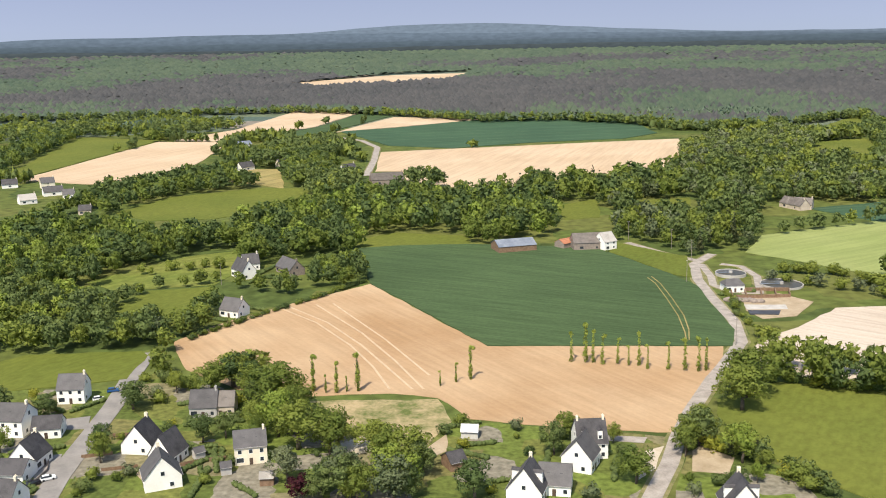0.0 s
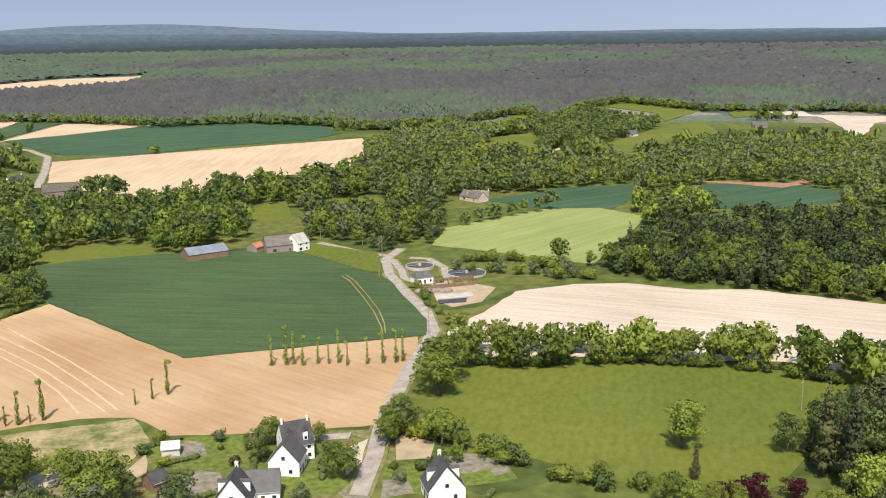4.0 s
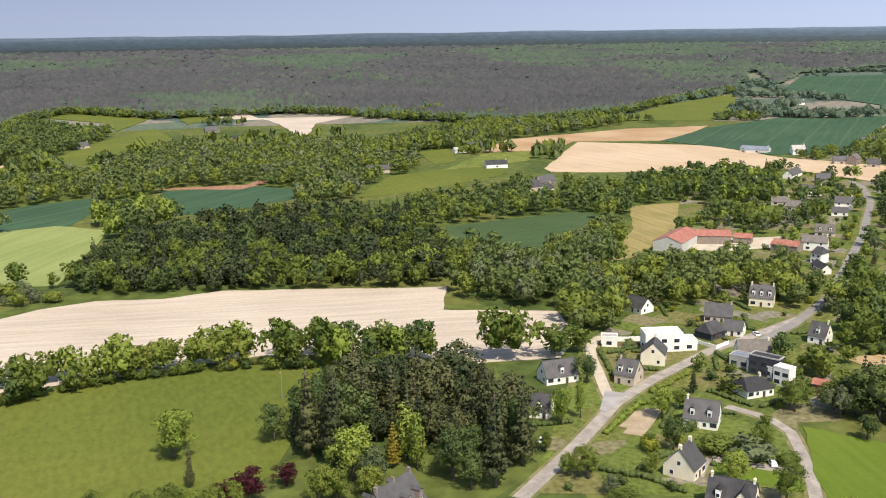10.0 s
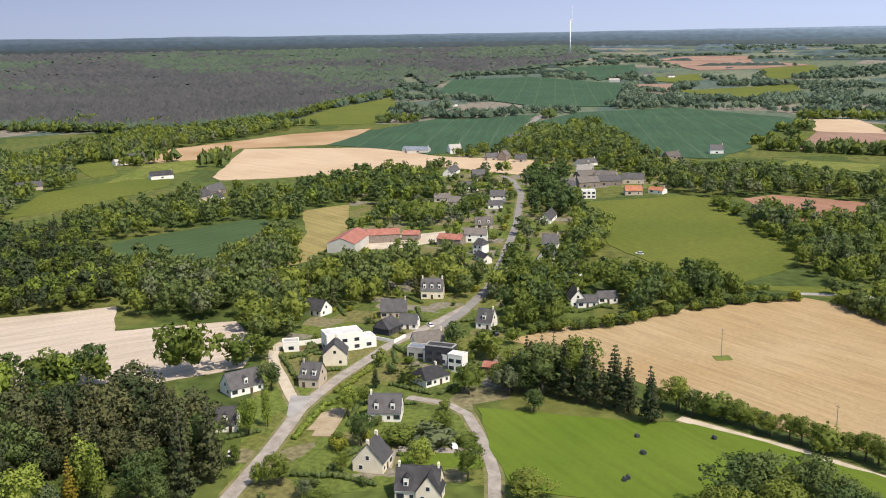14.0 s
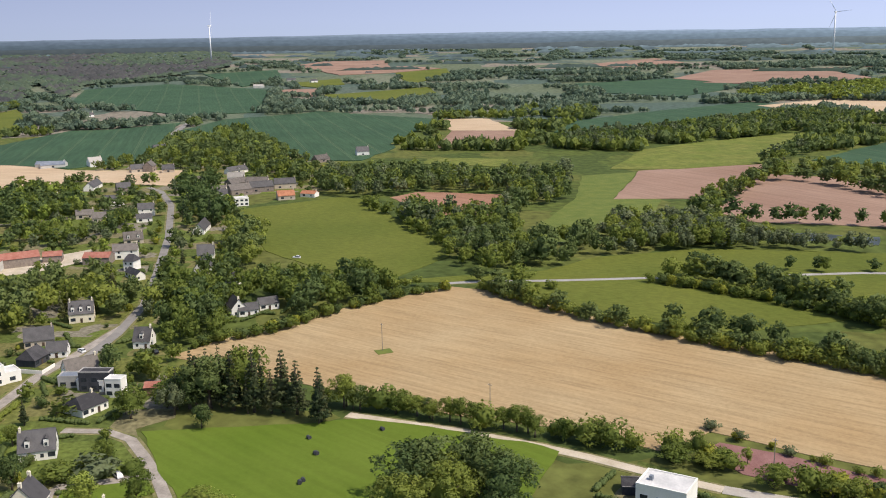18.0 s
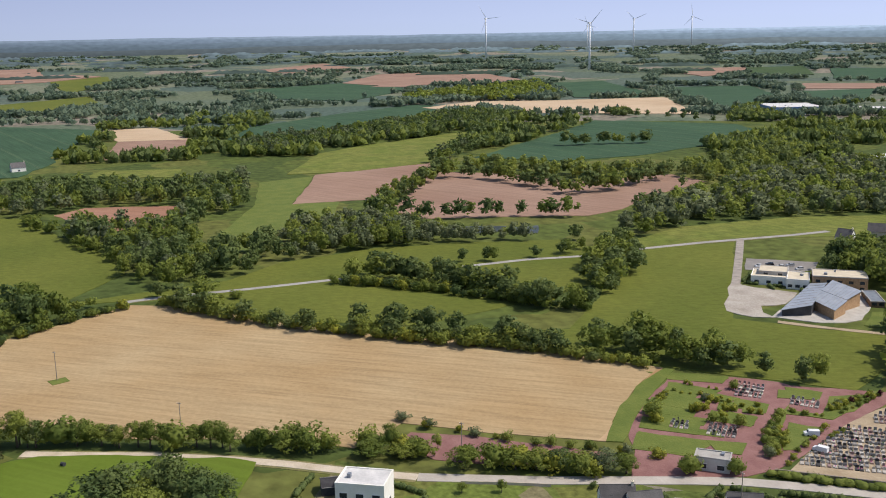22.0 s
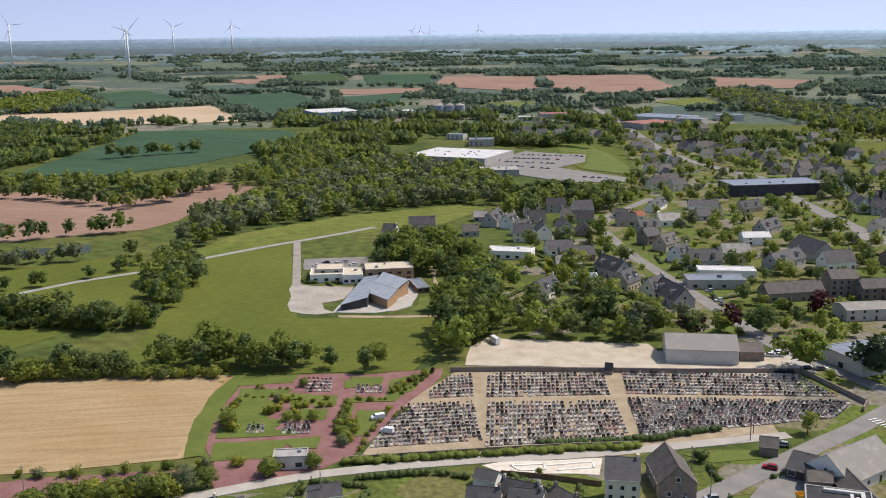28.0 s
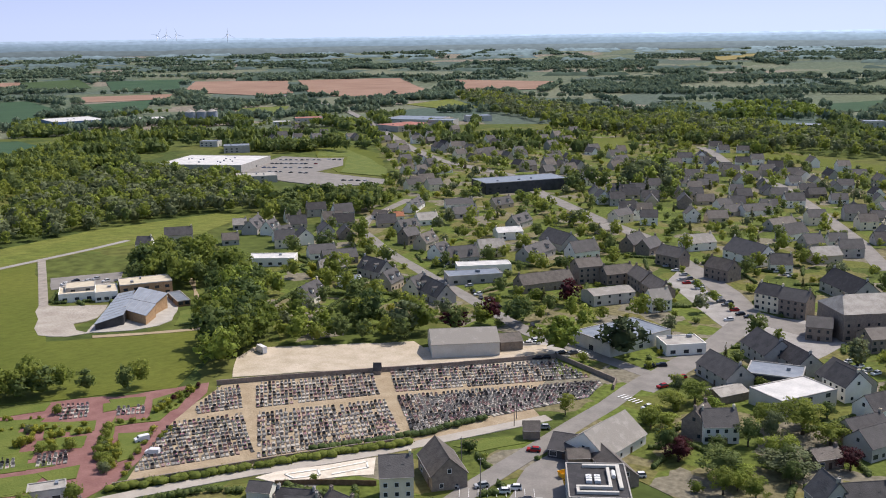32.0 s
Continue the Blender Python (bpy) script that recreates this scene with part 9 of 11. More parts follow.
strip("wheel_track", "pale bare wheel track in the wheat", HAY, [(104.7, 480.1), (106, 466.2), (105.3, 437.6), (103.8, 409.5), (100.8, 388.8), (97.4, 374.3)], 0.5, 0.5, "track")
strip("drill_track", "pale wheel track across tilled soil", TAN_B, [(-73.5, 431.9), (-55.3, 409), (-37.8, 376.2), (-26.9, 349.4), (-19.5, 325)], 0.8, 0.2, "track")
strip("drill_track", "pale wheel track across tilled soil", TAN_B, [(-70.1, 434.5), (-50.4, 408.8), (-33.2, 375.9), (-20.5, 345.9), (-11.5, 324.5)], 0.8, 0.2, "track")
strip("drill_track", "pale wheel track across tilled soil", TAN_B, [(-59, 438.6), (-34.5, 392.8), (-18.8, 355.5), (-7.6, 324.4)], 0.8, 0.2, "track")
strip("drill_track", "pale wheel track across tilled soil", TAN_B, [(-51.3, 440.1), (-24.6, 384.4), (-5.7, 338.9)], 0.8, 0.2, "track")
patch("garden_court", "sandy boules court in a garden", SAND, [(251, 146), (264.9, 148.3), (269.4, 145), (252.5, 140.1)], 0.2, "court")
patch("drive", "asphalt drive beside a house", ASPHALT, [(-122.7, 272.7), (-114.8, 274.4), (-111.2, 262.5), (-116.3, 257.2)], 0.2, "drive")
patch("drive", "asphalt drive beside a house", ASPHALT, [(-126.8, 301.5), (-116.8, 304.4), (-114.1, 293.8), (-122.9, 293.3)], 0.2, "drive")
patch("drive", "sandy drive", SAND, [(-88.4, 259.7), (-86.7, 270.4), (-77.8, 274.9), (-77.9, 268.8), (-85.8, 256)], 0.2, "drive")
patch("drive", "sandy yard", SAND, [(72, 268.5), (75.4, 272.5), (82.9, 263.4), (78.2, 253), (68.6, 255.3)], 0.2, "drive")
patch("drive", "sandy yard beside the field", SAND, [(-8.3, 269.9), (0, 284.2), (-0, 271.6), (-5.1, 267)], 0.2, "drive")
patch("drive", "pale drive", GRAVEL, [(-34.1, 277.1), (-24.5, 285.3), (-21.9, 272.5), (-29.9, 268.8)], 0.2, "drive")
patch("drive", "asphalt terrace", WORN, [(47.5, 281.3), (61, 279.4), (59.2, 275.2), (47.5, 277.8)], 0.2, "drive")
patch("drive", "paved drive", GRAVEL, [(58, 269.1), (64.7, 272.8), (58.9, 257.4), (52.7, 250.5)], 0.2, "drive")
patch("farm_yard", "pale farmyard between the barns", GRAVEL, [(508.9, 252.3), (531.7, 245.1), (559.2, 218.9), (530.5, 207.2), (500.3, 230.1), (492.8, 248.8)], 0.2, "yard")
patch("lawn", "mown green lawn", LAWN, [(244.5, 109.8), (251.1, 108), (253.6, 94), (243.3, 89.7), (236.5, 96.8)], 0.16, "lawn")
patch("pond", "dark still pond", WATER, [(567, -223.8), (566.9, -242.1), (544.4, -232.2), (548, -216)], 0.2, "pond")
patch("pond", "dark still pond", WATER, [(583.1, -188), (578.7, -210.6), (572.6, -222.6), (557.9, -216.6), (557.8, -185.9)], 0.2, "pond")
wrapped_bale(279.3, 48.4, 41)
wrapped_bale(267.8, 44.7, 32)
wrapped_bale(285.5, 26.5, 46)
wrapped_bale(248.6, 46.2, 16)
wrapped_bale(267.8, 44.3, 32)
wrapped_bale(250.1, 45.5, 18)
panel_fence("reddish brown board fence round a garden", [(-103.6, 286.6), (-96, 287.6)], WALLS["timber"], 1.5)
panel_fence("reddish brown board fence round a garden", [(-118.1, 273.3), (-114.6, 262.6), (-115.2, 254.3)], WALLS["stone"], 1.2)
panel_fence("reddish brown board fence round a garden", [(-107.9, 271.3), (-99.4, 273.7)], WALLS["timber"], 1.3)
panel_fence("reddish brown board fence round a garden", [(-98.9, 262), (-89.1, 264.3)], WALLS["timber"], 1.2)
panel_fence("reddish brown board fence round a garden", [(-79.7, 263.1), (-72.5, 266.7), (-63.2, 269.4)], WALLS["timber"], 1.3)
panel_fence("reddish brown board fence round a garden", [(315.9, 192.5), (326.9, 180.9)], WALLS["timber"], 1.4)
panel_fence("reddish brown board fence round a garden", [(318.1, 102.6), (316.8, 96.4)], WALLS["timber"], 1.5)
house(207.3, -110.4, -161, 8.8, 8.8, 3.4, 4, "white", "slate", 0, 1, 0)
house(203, -115.7, -171, 8.8, 7.8, 3.4, 3.4, "white", "slate", 0, 0, 0)
house(196.5, -140.8, -153, 8.8, 5.6, 2.8, 2.3, "white", "slate", 0, 0, 0)
house(197.7, -126.4, -153, 8.8, 5.6, 2.9, 2.3, "white", "fibre", 0, 0, 0)
house(162.6, -166.6, -125, 8.8, 8.8, 3.4, 3.7, "stone", "slate", 0, 1, 0)
house(154.7, -173.9, -122, 8.8, 8.8, 3.4, 3.4, "grey", "slate", 0, 1, 0)
# ---- ground and greenery between the houses ----
patch("garden_ground", "lawns and garden plots between the houses", GARDENS, [(410.7, -497.6), (522.3, -737.7), (677.9, -913.1), (680.7, -1094.4), (548.3, -877.9), (559.5, -1193.3), (395.4, -1143.7), (236.3, -1026.4), (94.1, -876.4), (21.2, -261.3), (71.7, -231.2), (116.1, -250.6), (141, -273.1), (163.5, -345.9), (224.2, -338.9), (258.8, -281.7), (350.5, -371.4)], 0.05, "garden ground")
patch("garden_ground", "lawns and garden plots between the houses", GARDENS, [(197.4, 141.2), (312, 198.7), (367.6, 206.9), (412.9, 212.8), (464.3, 180.1), (454.4, 115.2), (391.3, 138.3), (354.2, 111), (297.5, 94.7), (288.4, 104.6), (235.2, 78.2), (223.5, 105.6)], 0.05, "garden ground")
patch("garden_ground", "lawns and garden plots between the houses", GARDENS, [(507.7, 262.1), (805.4, 407.4), (883.7, 346.5), (1209.5, 364.3), (1035.8, 156.5), (778, 91.6), (756, 168.9), (627.2, 145), (476.6, 120.5), (456.4, 162.4)], 0.05, "garden ground")
patch("garden_ground", "lawns and garden plots between the houses", GARDENS, [(-127.7, 240.6), (-170.9, 332.5), (-138.1, 330.8), (-113.6, 329.7), (-106.2, 353.7), (-77.2, 327.8), (-41.7, 297.6), (-25.5, 276.8), (-15.2, 272.2), (1.9, 295.6), (50.7, 284.2), (68.6, 279), (55.2, 233.8)], 0.05, "garden ground")
patch("garden_ground", "lawns and garden plots between the houses", GARDENS, [(58.1, 233.7), (70.4, 268.5), (77.1, 272.3), (96.5, 255.9), (96.9, 232.3)], 0.05, "garden ground")
patch("garden_ground", "lawns and garden plots between the houses", GARDENS, [(236.8, -37), (262.6, -48.8), (245.4, -70), (225.5, -99.2), (219, -122.8), (198.4, -153.7), (183.9, -182.8), (153, -231.4), (129, -254.8), (115.3, -229.8), (216.9, -95)], 0.05, "garden ground")
houses_in([(487.1, -629.8), (711, -967.8), (700.9, -1126.6), (560, -932), (542.5, -1157.3), (356.1, -916.5), (315.8, -695.9), (373.5, -682.4), (430, -637)], 73, 11, 30)
houses_in([(288, -743), (316.8, -935.5), (328, -1040.6), (230.7, -1002.6), (96.1, -893.4), (61.1, -598.2), (87.9, -619.7), (111.9, -647), (143.1, -663.7), (208.7, -735.7), (245.9, -716.3)], 62, 12, 60)
houses_in([(302.4, -687.2), (282.6, -729.1), (150.4, -696.4), (88.4, -638.9), (73.9, -543.7), (115.3, -568.5), (160.9, -620.6), (204.4, -597.3), (235.7, -580.5)], 32, 13, 60)
houses_in([(956.6, -996.1), (902.7, -1110.4), (775.3, -1054.5), (691.8, -941.9), (712.7, -878.1), (817.9, -861.7)], 14, 14, 30)
houses_in([(439.7, -465), (438.1, -530.4), (377.1, -535.3), (332.7, -479), (328.9, -437.7), (390.3, -413.1)], 11, 15, 40)
gardens("garden_trees", [(410.7, -497.6), (522.3, -737.7), (677.9, -913.1), (680.7, -1094.4), (548.3, -877.9), (559.5, -1193.3), (395.4, -1143.7), (236.3, -1026.4), (94.1, -876.4), (21.2, -261.3), (71.7, -231.2), (116.1, -250.6), (141, -273.1), (163.5, -345.9), (224.2, -338.9), (258.8, -281.7), (350.5, -371.4)], "oak5 dark3 willow2 lime1 bush6 darkbush3 limebush2 pine1", 10.1, 10, 0.56, 21)
gardens("garden_trees", [(197.4, 141.2), (312, 198.7), (367.6, 206.9), (412.9, 212.8), (464.3, 180.1), (454.4, 115.2), (391.3, 138.3), (354.2, 111), (297.5, 94.7), (288.4, 104.6), (235.2, 78.2), (223.5, 105.6)], "oak3 dark4 lime1 willow1 bush5 darkbush5 limebush2 greybush1 pine1", 8.8, 10.1, 0.62, 22)
gardens("garden_trees", [(507.7, 262.1), (805.4, 407.4), (883.7, 346.5), (1209.5, 364.3), (1035.8, 156.5), (778, 91.6), (756, 168.9), (627.2, 145), (476.6, 120.5), (456.4, 162.4)], "oak3 dark4 lime1 willow1 bush5 darkbush5 limebush2 greybush1 pine1", 8.8, 10.1, 0.62, 23)
gardens("garden_trees", [(-127.7, 240.6), (-170.9, 332.5), (-138.1, 330.8), (-113.6, 329.7), (-106.2, 353.7), (-77.2, 327.8), (-41.7, 297.6), (-25.5, 276.8), (-15.2, 272.2), (1.9, 295.6), (50.7, 284.2), (68.6, 279), (55.2, 233.8)], "oak3 dark4 lime1 willow1 bush5 darkbush5 limebush2 greybush1", 8.8, 10.1, 0.62, 24)
gardens("garden_trees", [(58.1, 233.7), (70.4, 268.5), (77.1, 272.3), (96.5, 255.9), (96.9, 232.3)], "oak3 dark4 lime1 willow1 bush5 darkbush5 limebush2 greybush1", 8.8, 10.1, 0.62, 25)
gardens("garden_trees", [(236.8, -37), (262.6, -48.8), (245.4, -70), (225.5, -99.2), (219, -122.8), (198.4, -153.7), (183.9, -182.8), (153, -231.4), (129, -254.8), (115.3, -229.8), (216.9, -95)], "bush4 darkbush4 oak1", 8.8, 5.1, 0.3, 26)
garden_hedges(31, 560, 0.5)
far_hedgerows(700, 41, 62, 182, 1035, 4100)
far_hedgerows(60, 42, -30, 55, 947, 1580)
# ---- compost bays of the waterworks ----
wall_along("bay_wall", "reddish brown bay wall of the compost yard", WALLS["timber"], [(135.3, 450.3), (149.1, 449.7), (162.9, 448.9)], 0.5, 1.7)
wall_along("bay_wall", "reddish brown bay wall of the compost yard", WALLS["timber"], [(132.5, 437.4), (145.4, 436.8), (159.3, 437.2)], 0.5, 1.7)
wall_along("bay_wall", "reddish brown bay wall of the compost yard", WALLS["timber"], [(135.8, 450.2), (133.3, 438.3)], 0.5, 1.7)
wall_along("bay_wall", "reddish brown bay wall of the compost yard", WALLS["timber"], [(142.2, 449.3), (139.6, 437.4)], 0.5, 1.7)
wall_along("bay_wall", "reddish brown bay wall of the compost yard", WALLS["timber"], [(149.6, 449.4), (146.4, 436.5)], 0.5, 1.7)
wall_along("bay_wall", "reddish brown bay wall of the compost yard", WALLS["timber"], [(156.5, 449.8), (153.1, 436.8)], 0.5, 1.7)
wall_along("bay_wall", "reddish brown bay wall of the compost yard", WALLS["timber"], [(162.9, 448.9), (159.5, 437.1)], 0.5, 1.7)
patch("slab", "pale concrete slab in the yard", CONCRETE, [(134.8, 425.8), (153.1, 424.5), (151.7, 417.5), (133.6, 417.7)], 0.26, "slab")
patch("silage_sheet", "dark plastic sheet over a heap", WALLS["black"], [(133.5, 415.7), (147.5, 414.6), (144.6, 408.4), (132.5, 410)], 0.5, "sheet")
# ---- trees, hedges and woods ----
for depth in (-14, 0, 14):
    row_of_trees("forest_edge", "green broadleaf trees along the edge of the forest", [((d + depth) * math.sin(radians(b)), (d + depth) * math.cos(radians(b))) for b, d in FOREST_EDGE[:-6]], "dark4 oak2", 12, 13, 1.1, 6, "tree line")
wood("wood", "mixed broadleaf wood in fresh leaf", [(-274.7, 681.1), (-272.1, 807.5), (-227.6, 872.2), (-189.7, 936.5), (-154.2, 1027.6), (-113.9, 1037.2), (-86.8, 824.8), (-107.1, 762.9), (-141.3, 868.4), (-158.5, 800.2), (-195.4, 744.3), (-234.3, 691.2)], "oak2 dark4", 11.4, 13.9, 1.0, "wood")
wood("wood", "mixed broadleaf wood in fresh leaf", [(-298.9, 621.9), (-272.2, 645.7), (-210.9, 619.3), (-141, 597.3), (-98.7, 715.2), (-60.9, 738.3), (-35.7, 749.8), (19.8, 715.2), (65.2, 710.1), (75.3, 647.6), (69.3, 587), (25.5, 567.7), (-46.1, 545.8), (-71, 540.1), (-94.2, 527), (-116.3, 514.5), (-165.3, 479.1), (-201.3, 469.9), (-224.6, 460.2)], "oak3 dark3 lime1", 12, 15.2, 1.0, "wood")
wood("wood", "mixed broadleaf wood in fresh leaf", [(-224.7, 460.2), (-199.1, 463.8), (-157, 444.6), (-143, 409.8), (-117, 403.7), (-96, 385.6), (-105.9, 370.6), (-123.9, 364.4), (-149.3, 362.3), (-179.9, 362.7)], "oak2 dark4 lime1", 10.7, 12.6, 1.0, "wood")
wood("wood", "mixed broadleaf wood in fresh leaf", [(130.6, 730.2), (226.4, 914.5), (310.5, 1000), (352.4, 956.7), (386.1, 849), (353.1, 770.7), (306.9, 672.8), (264, 700.7), (211.5, 644.6), (177.2, 542.3), (137.1, 522.3), (101.9, 549), (106.4, 612.5)], "oak2 dark4 willow1 pine1", 12, 15.2, 1.0, "wood")
wood("wood", "mixed broadleaf wood in fresh leaf", [(11.7, 725.4), (76.7, 787.2), (126.6, 815), (187.7, 814.1), (187.1, 718.9), (122.8, 686.1), (85.8, 677.7), (18.9, 685)], "oak3 dark3 pine1", 12, 16.4, 1.0, "wood")
wood("wood", "mixed broadleaf wood in fresh leaf", [(-129.1, 790.2), (-125.2, 897.9), (-69.7, 851.4), (-62.9, 763.7), (-113.9, 749.1)], "oak1 dark3", 11.4, 13.9, 1.0, "wood")
wood("wood", "mixed broadleaf wood in fresh leaf", [(-34.6, 862.6), (-11.2, 921.5), (12, 876), (8.3, 786.1), (-30.9, 800.8)], "oak1 dark3", 11.4, 16.4, 1.0, "wood")
wood("wood", "mixed broadleaf wood in fresh leaf", [(-197.9, 1008.4), (-171.8, 1148.1), (-121.5, 1172.8), (-106.2, 1020), (-118.2, 926.3), (-174.6, 912.9)], "oak1 dark3", 11.4, 13.9, 1.0, "wood")
wood("wood", "mixed broadleaf wood in fresh leaf", [(-484.4, 1079.2), (-529.6, 1283.6), (-475.7, 1297.1), (-381.9, 1256.3), (-366.7, 1333.9), (-311.9, 1206.9), (-377.1, 1151), (-444.3, 1209.3), (-419.6, 969.2), (-407.7, 903.9)], "oak2 dark3", 11.4, 13.9, 1.0, "wood")
wood("wood", "mixed broadleaf wood in fresh leaf", [(-648, 1381.3), (-566.9, 1458.7), (-410.5, 1497.5), (-263.4, 1395.2), (-341.8, 1241.6), (-404.7, 1308.4), (-479.4, 1266.9), (-552.8, 1174.1)], "oak2 dark3", 15.2, 15.2, 1.0, "wood")
wood("wood", "mixed broadleaf wood in fresh leaf", [(237.9, 985.3), (309, 1121.6), (417, 1172.5), (479.1, 1058.1), (454.9, 1003.5), (386.8, 1003.8), (314.9, 839.4), (254.3, 847.7), (214, 853.4)], "oak1 dark3 willow1", 12.6, 15.2, 1.0, "wood")
wood("wood", "mixed broadleaf wood in fresh leaf", [(384.5, 871.8), (481.8, 952), (562.7, 1002.2), (654.1, 1106.1), (673.5, 1323.7), (556.8, 1235.2), (415.5, 1095.5), (392.7, 1015.2), (452.7, 1022.1)], "oak1 dark3", 12.6, 15.2, 1.0, "wood")
wood("wood", "mixed broadleaf wood in fresh leaf", [(279.8, 793.3), (331.6, 855.9), (364.5, 816.6), (448.8, 802.5), (610.2, 904.3), (629.7, 809.4), (735.4, 840.9), (688.9, 718.6), (696.4, 632.7), (621.2, 564.4), (496.5, 518.7), (457.3, 524.5), (505.9, 621.9), (426.6, 666.7), (341.8, 638.9), (300.5, 686.7), (248.8, 709.1)], "oak2 dark4 willow1", 12, 13.9, 1.0, "wood")
wood("conifer_wood", "mixed wood of tall dark conifers and broadleaf trees", [(224.1, 429.5), (295.5, 513.2), (342.2, 517.3), (407, 525.3), (460.7, 481.3), (491.1, 446.1), (424.4, 368), (376.3, 318.6), (346.7, 304), (315.2, 329.9), (267, 391.5)], "pine6 cedar2 oak2 dark1", 8.0, 12.5, 1.15, "wood")
wood("wood", "mixed broadleaf wood in fresh leaf", [(300.4, 563.4), (352.2, 602.1), (392.7, 592.7), (361.6, 540), (312.3, 535.5)], "oak1 dark3 lime1", 11.4, 15.2, 1.0, "wood")
wood("wood", "mixed broadleaf wood in fresh leaf", [(376.2, 322.2), (431.5, 348.5), (390.8, 283.2), (431.9, 291.3), (519.9, 314.9), (518.5, 302.5), (449.4, 261.3), (312.3, 201.7), (307.2, 186.3), (319.2, 216.9), (350.8, 263.2), (333.3, 282.1)], "oak2 dark4 willow1", 10.7, 15.2, 1.0, "wood")
wood("wood", "mixed broadleaf wood in fresh leaf", [(318.7, 206), (393.2, 249.1), (424.8, 240.5), (468.9, 201.3), (469.4, 182.9), (468.3, 160), (423.9, 133), (405.6, 144.8), (422.5, 163.7), (394, 187.6), (363, 207.4), (307.2, 186.3)], "oak3 dark3 pine2", 10.7, 15.2, 1.0, "wood")
wood("wood", "mixed broadleaf wood in fresh leaf", [(538.2, 314.1), (694.9, 397.3), (754, 351.5), (756.5, 300.3), (666.9, 263.6), (614.9, 289.1), (569.7, 324.6)], "oak2 dark4 lime1", 11.4, 13.9, 1.0, "wood")
wood("wood", "mixed broadleaf wood in fresh leaf", [(505.3, 475.3), (583.3, 444.9), (639.3, 470.8), (647.7, 413.2), (645, 372.9), (541.6, 316), (539.6, 364.9), (457.5, 396.8)], "oak2 dark4", 12, 12.6, 1.0, "wood")
wood("wood", "mixed broadleaf wood in fresh leaf", [(696, 709.5), (862.1, 783.3), (989.1, 801), (1165.9, 704), (1145.1, 658.4), (867.3, 670.4), (803.7, 658.2), (731.7, 664.8)], "oak3 willow1 dark2", 12.6, 13.9, 1.0, "wood")
wood("wood", "mixed broadleaf wood in fresh leaf", [(448.4, 159.2), (482.8, 150.3), (501.5, 134.9), (480.9, 112.4), (467.7, 89.9), (471.8, 51.4), (448, 33.1), (413.7, 55.5), (380, 78.8), (351.3, 105.3), (366.2, 122.8), (416.8, 133.5)], "oak4 dark2", 10.7, 13.9, 1.0, "wood")
wood("wood", "mixed broadleaf wood in fresh leaf", [(622.6, 147.2), (582.8, 124.4), (517.6, 108.1), (504.1, 117.5), (533.8, 133.5)], "oak2 dark4", 10.1, 15.2, 1.0, "wood")
wood("wood", "mixed broadleaf wood in fresh leaf", [(843, 128.1), (873.7, 61.5), (826, -37.3), (857.4, -88), (701.1, -76.3), (678.8, -42.4), (543.2, -24.4), (573, -79.2), (524.6, -78.8), (498.1, -51.7), (474.8, -7.3), (515.2, 10.2), (619.1, 44.5), (723.9, 34.6), (744.9, 113.7)], "oak2 dark4 willow1", 12, 13.9, 1.0, "wood")
wood("wood", "mixed broadleaf wood in fresh leaf", [(1030.4, 311.1), (1119, 246.1), (902.1, 136.7), (808.5, 132.5), (849.2, 188.3), (890.8, 218), (917.9, 278)], "oak2 dark4 pine1", 12.6, 13.9, 1.0, "wood")
wood("wood", "mixed broadleaf wood in fresh leaf", [(493.6, -68.6), (558.7, -90.3), (600.8, -128.3), (571.7, -152.1), (538.5, -156.1), (510.7, -127.5)], "oak2 willow2", 10.7, 12.6, 1.0, "wood")
wood("willow_thicket", "grey-green willow thicket along a pond", [(563.4, -79.2), (644.2, -95.5), (631.8, -142.9), (625.3, -160.9), (558.1, -186.4), (514.2, -236.5), (520.5, -253.9), (494.4, -227), (504.1, -167.5), (531.4, -118.2)], "willow3 oak2 dark1", 9.5, 10.1, 1.1, "wood")
wood("wood", "mixed broadleaf wood in fresh leaf", [(519.2, -275.7), (584.3, -324.1), (620.2, -397.8), (681.2, -471.4), (743.4, -616.2), (653.2, -643.6), (558.1, -602.3), (476.5, -514.7), (499.7, -470.7), (492.3, -393.5), (487.3, -311.6), (483, -278)], "oak4 willow3 dark1 greybush2 lime1", 12.5, 13, 1.1, "wood")
wood("wood", "mixed broadleaf wood in fresh leaf", [(805.1, -255), (851.9, -305.1), (775.2, -360.4), (737.2, -426.9), (792.4, -548.7), (876.5, -653.2), (753.5, -588.8), (689.8, -477.3), (651.8, -376.9), (693.7, -331.2), (744.9, -297.5)], "oak3 dark3", 12, 13.9, 1.0, "wood")
wood("wood", "mixed broadleaf wood in fresh leaf", [(1043.7, -83.1), (1190.8, -176.2), (1386.8, -283.5), (1470.6, -400), (1241.1, -338.4), (1082.9, -222.1), (1009.8, -132.4)], "oak2 willow2 dark1", 12.6, 13.9, 1.0, "wood")
wood("wood", "mixed broadleaf wood in fresh leaf", [(1252.7, -270.6), (1446.2, -515.6), (1289.3, -546.1), (1272.9, -514.5), (954.2, -314.9), (880.4, -274.7), (877.6, -260.8), (1012.5, -311.5)], "oak2 dark4 willow1", 13.3, 13.9, 1.0, "wood")
wood("wood", "bright green young wood", [(1790.9, -486.1), (1952.3, -584.2), (2147.1, -903.2), (2240.5, -940.3), (1735.7, -793.1), (1626.4, -600.6), (1770.3, -562.9), (1678.2, -484)], "lime3 oak1", 15.2, 15.2, 1.0, "wood")
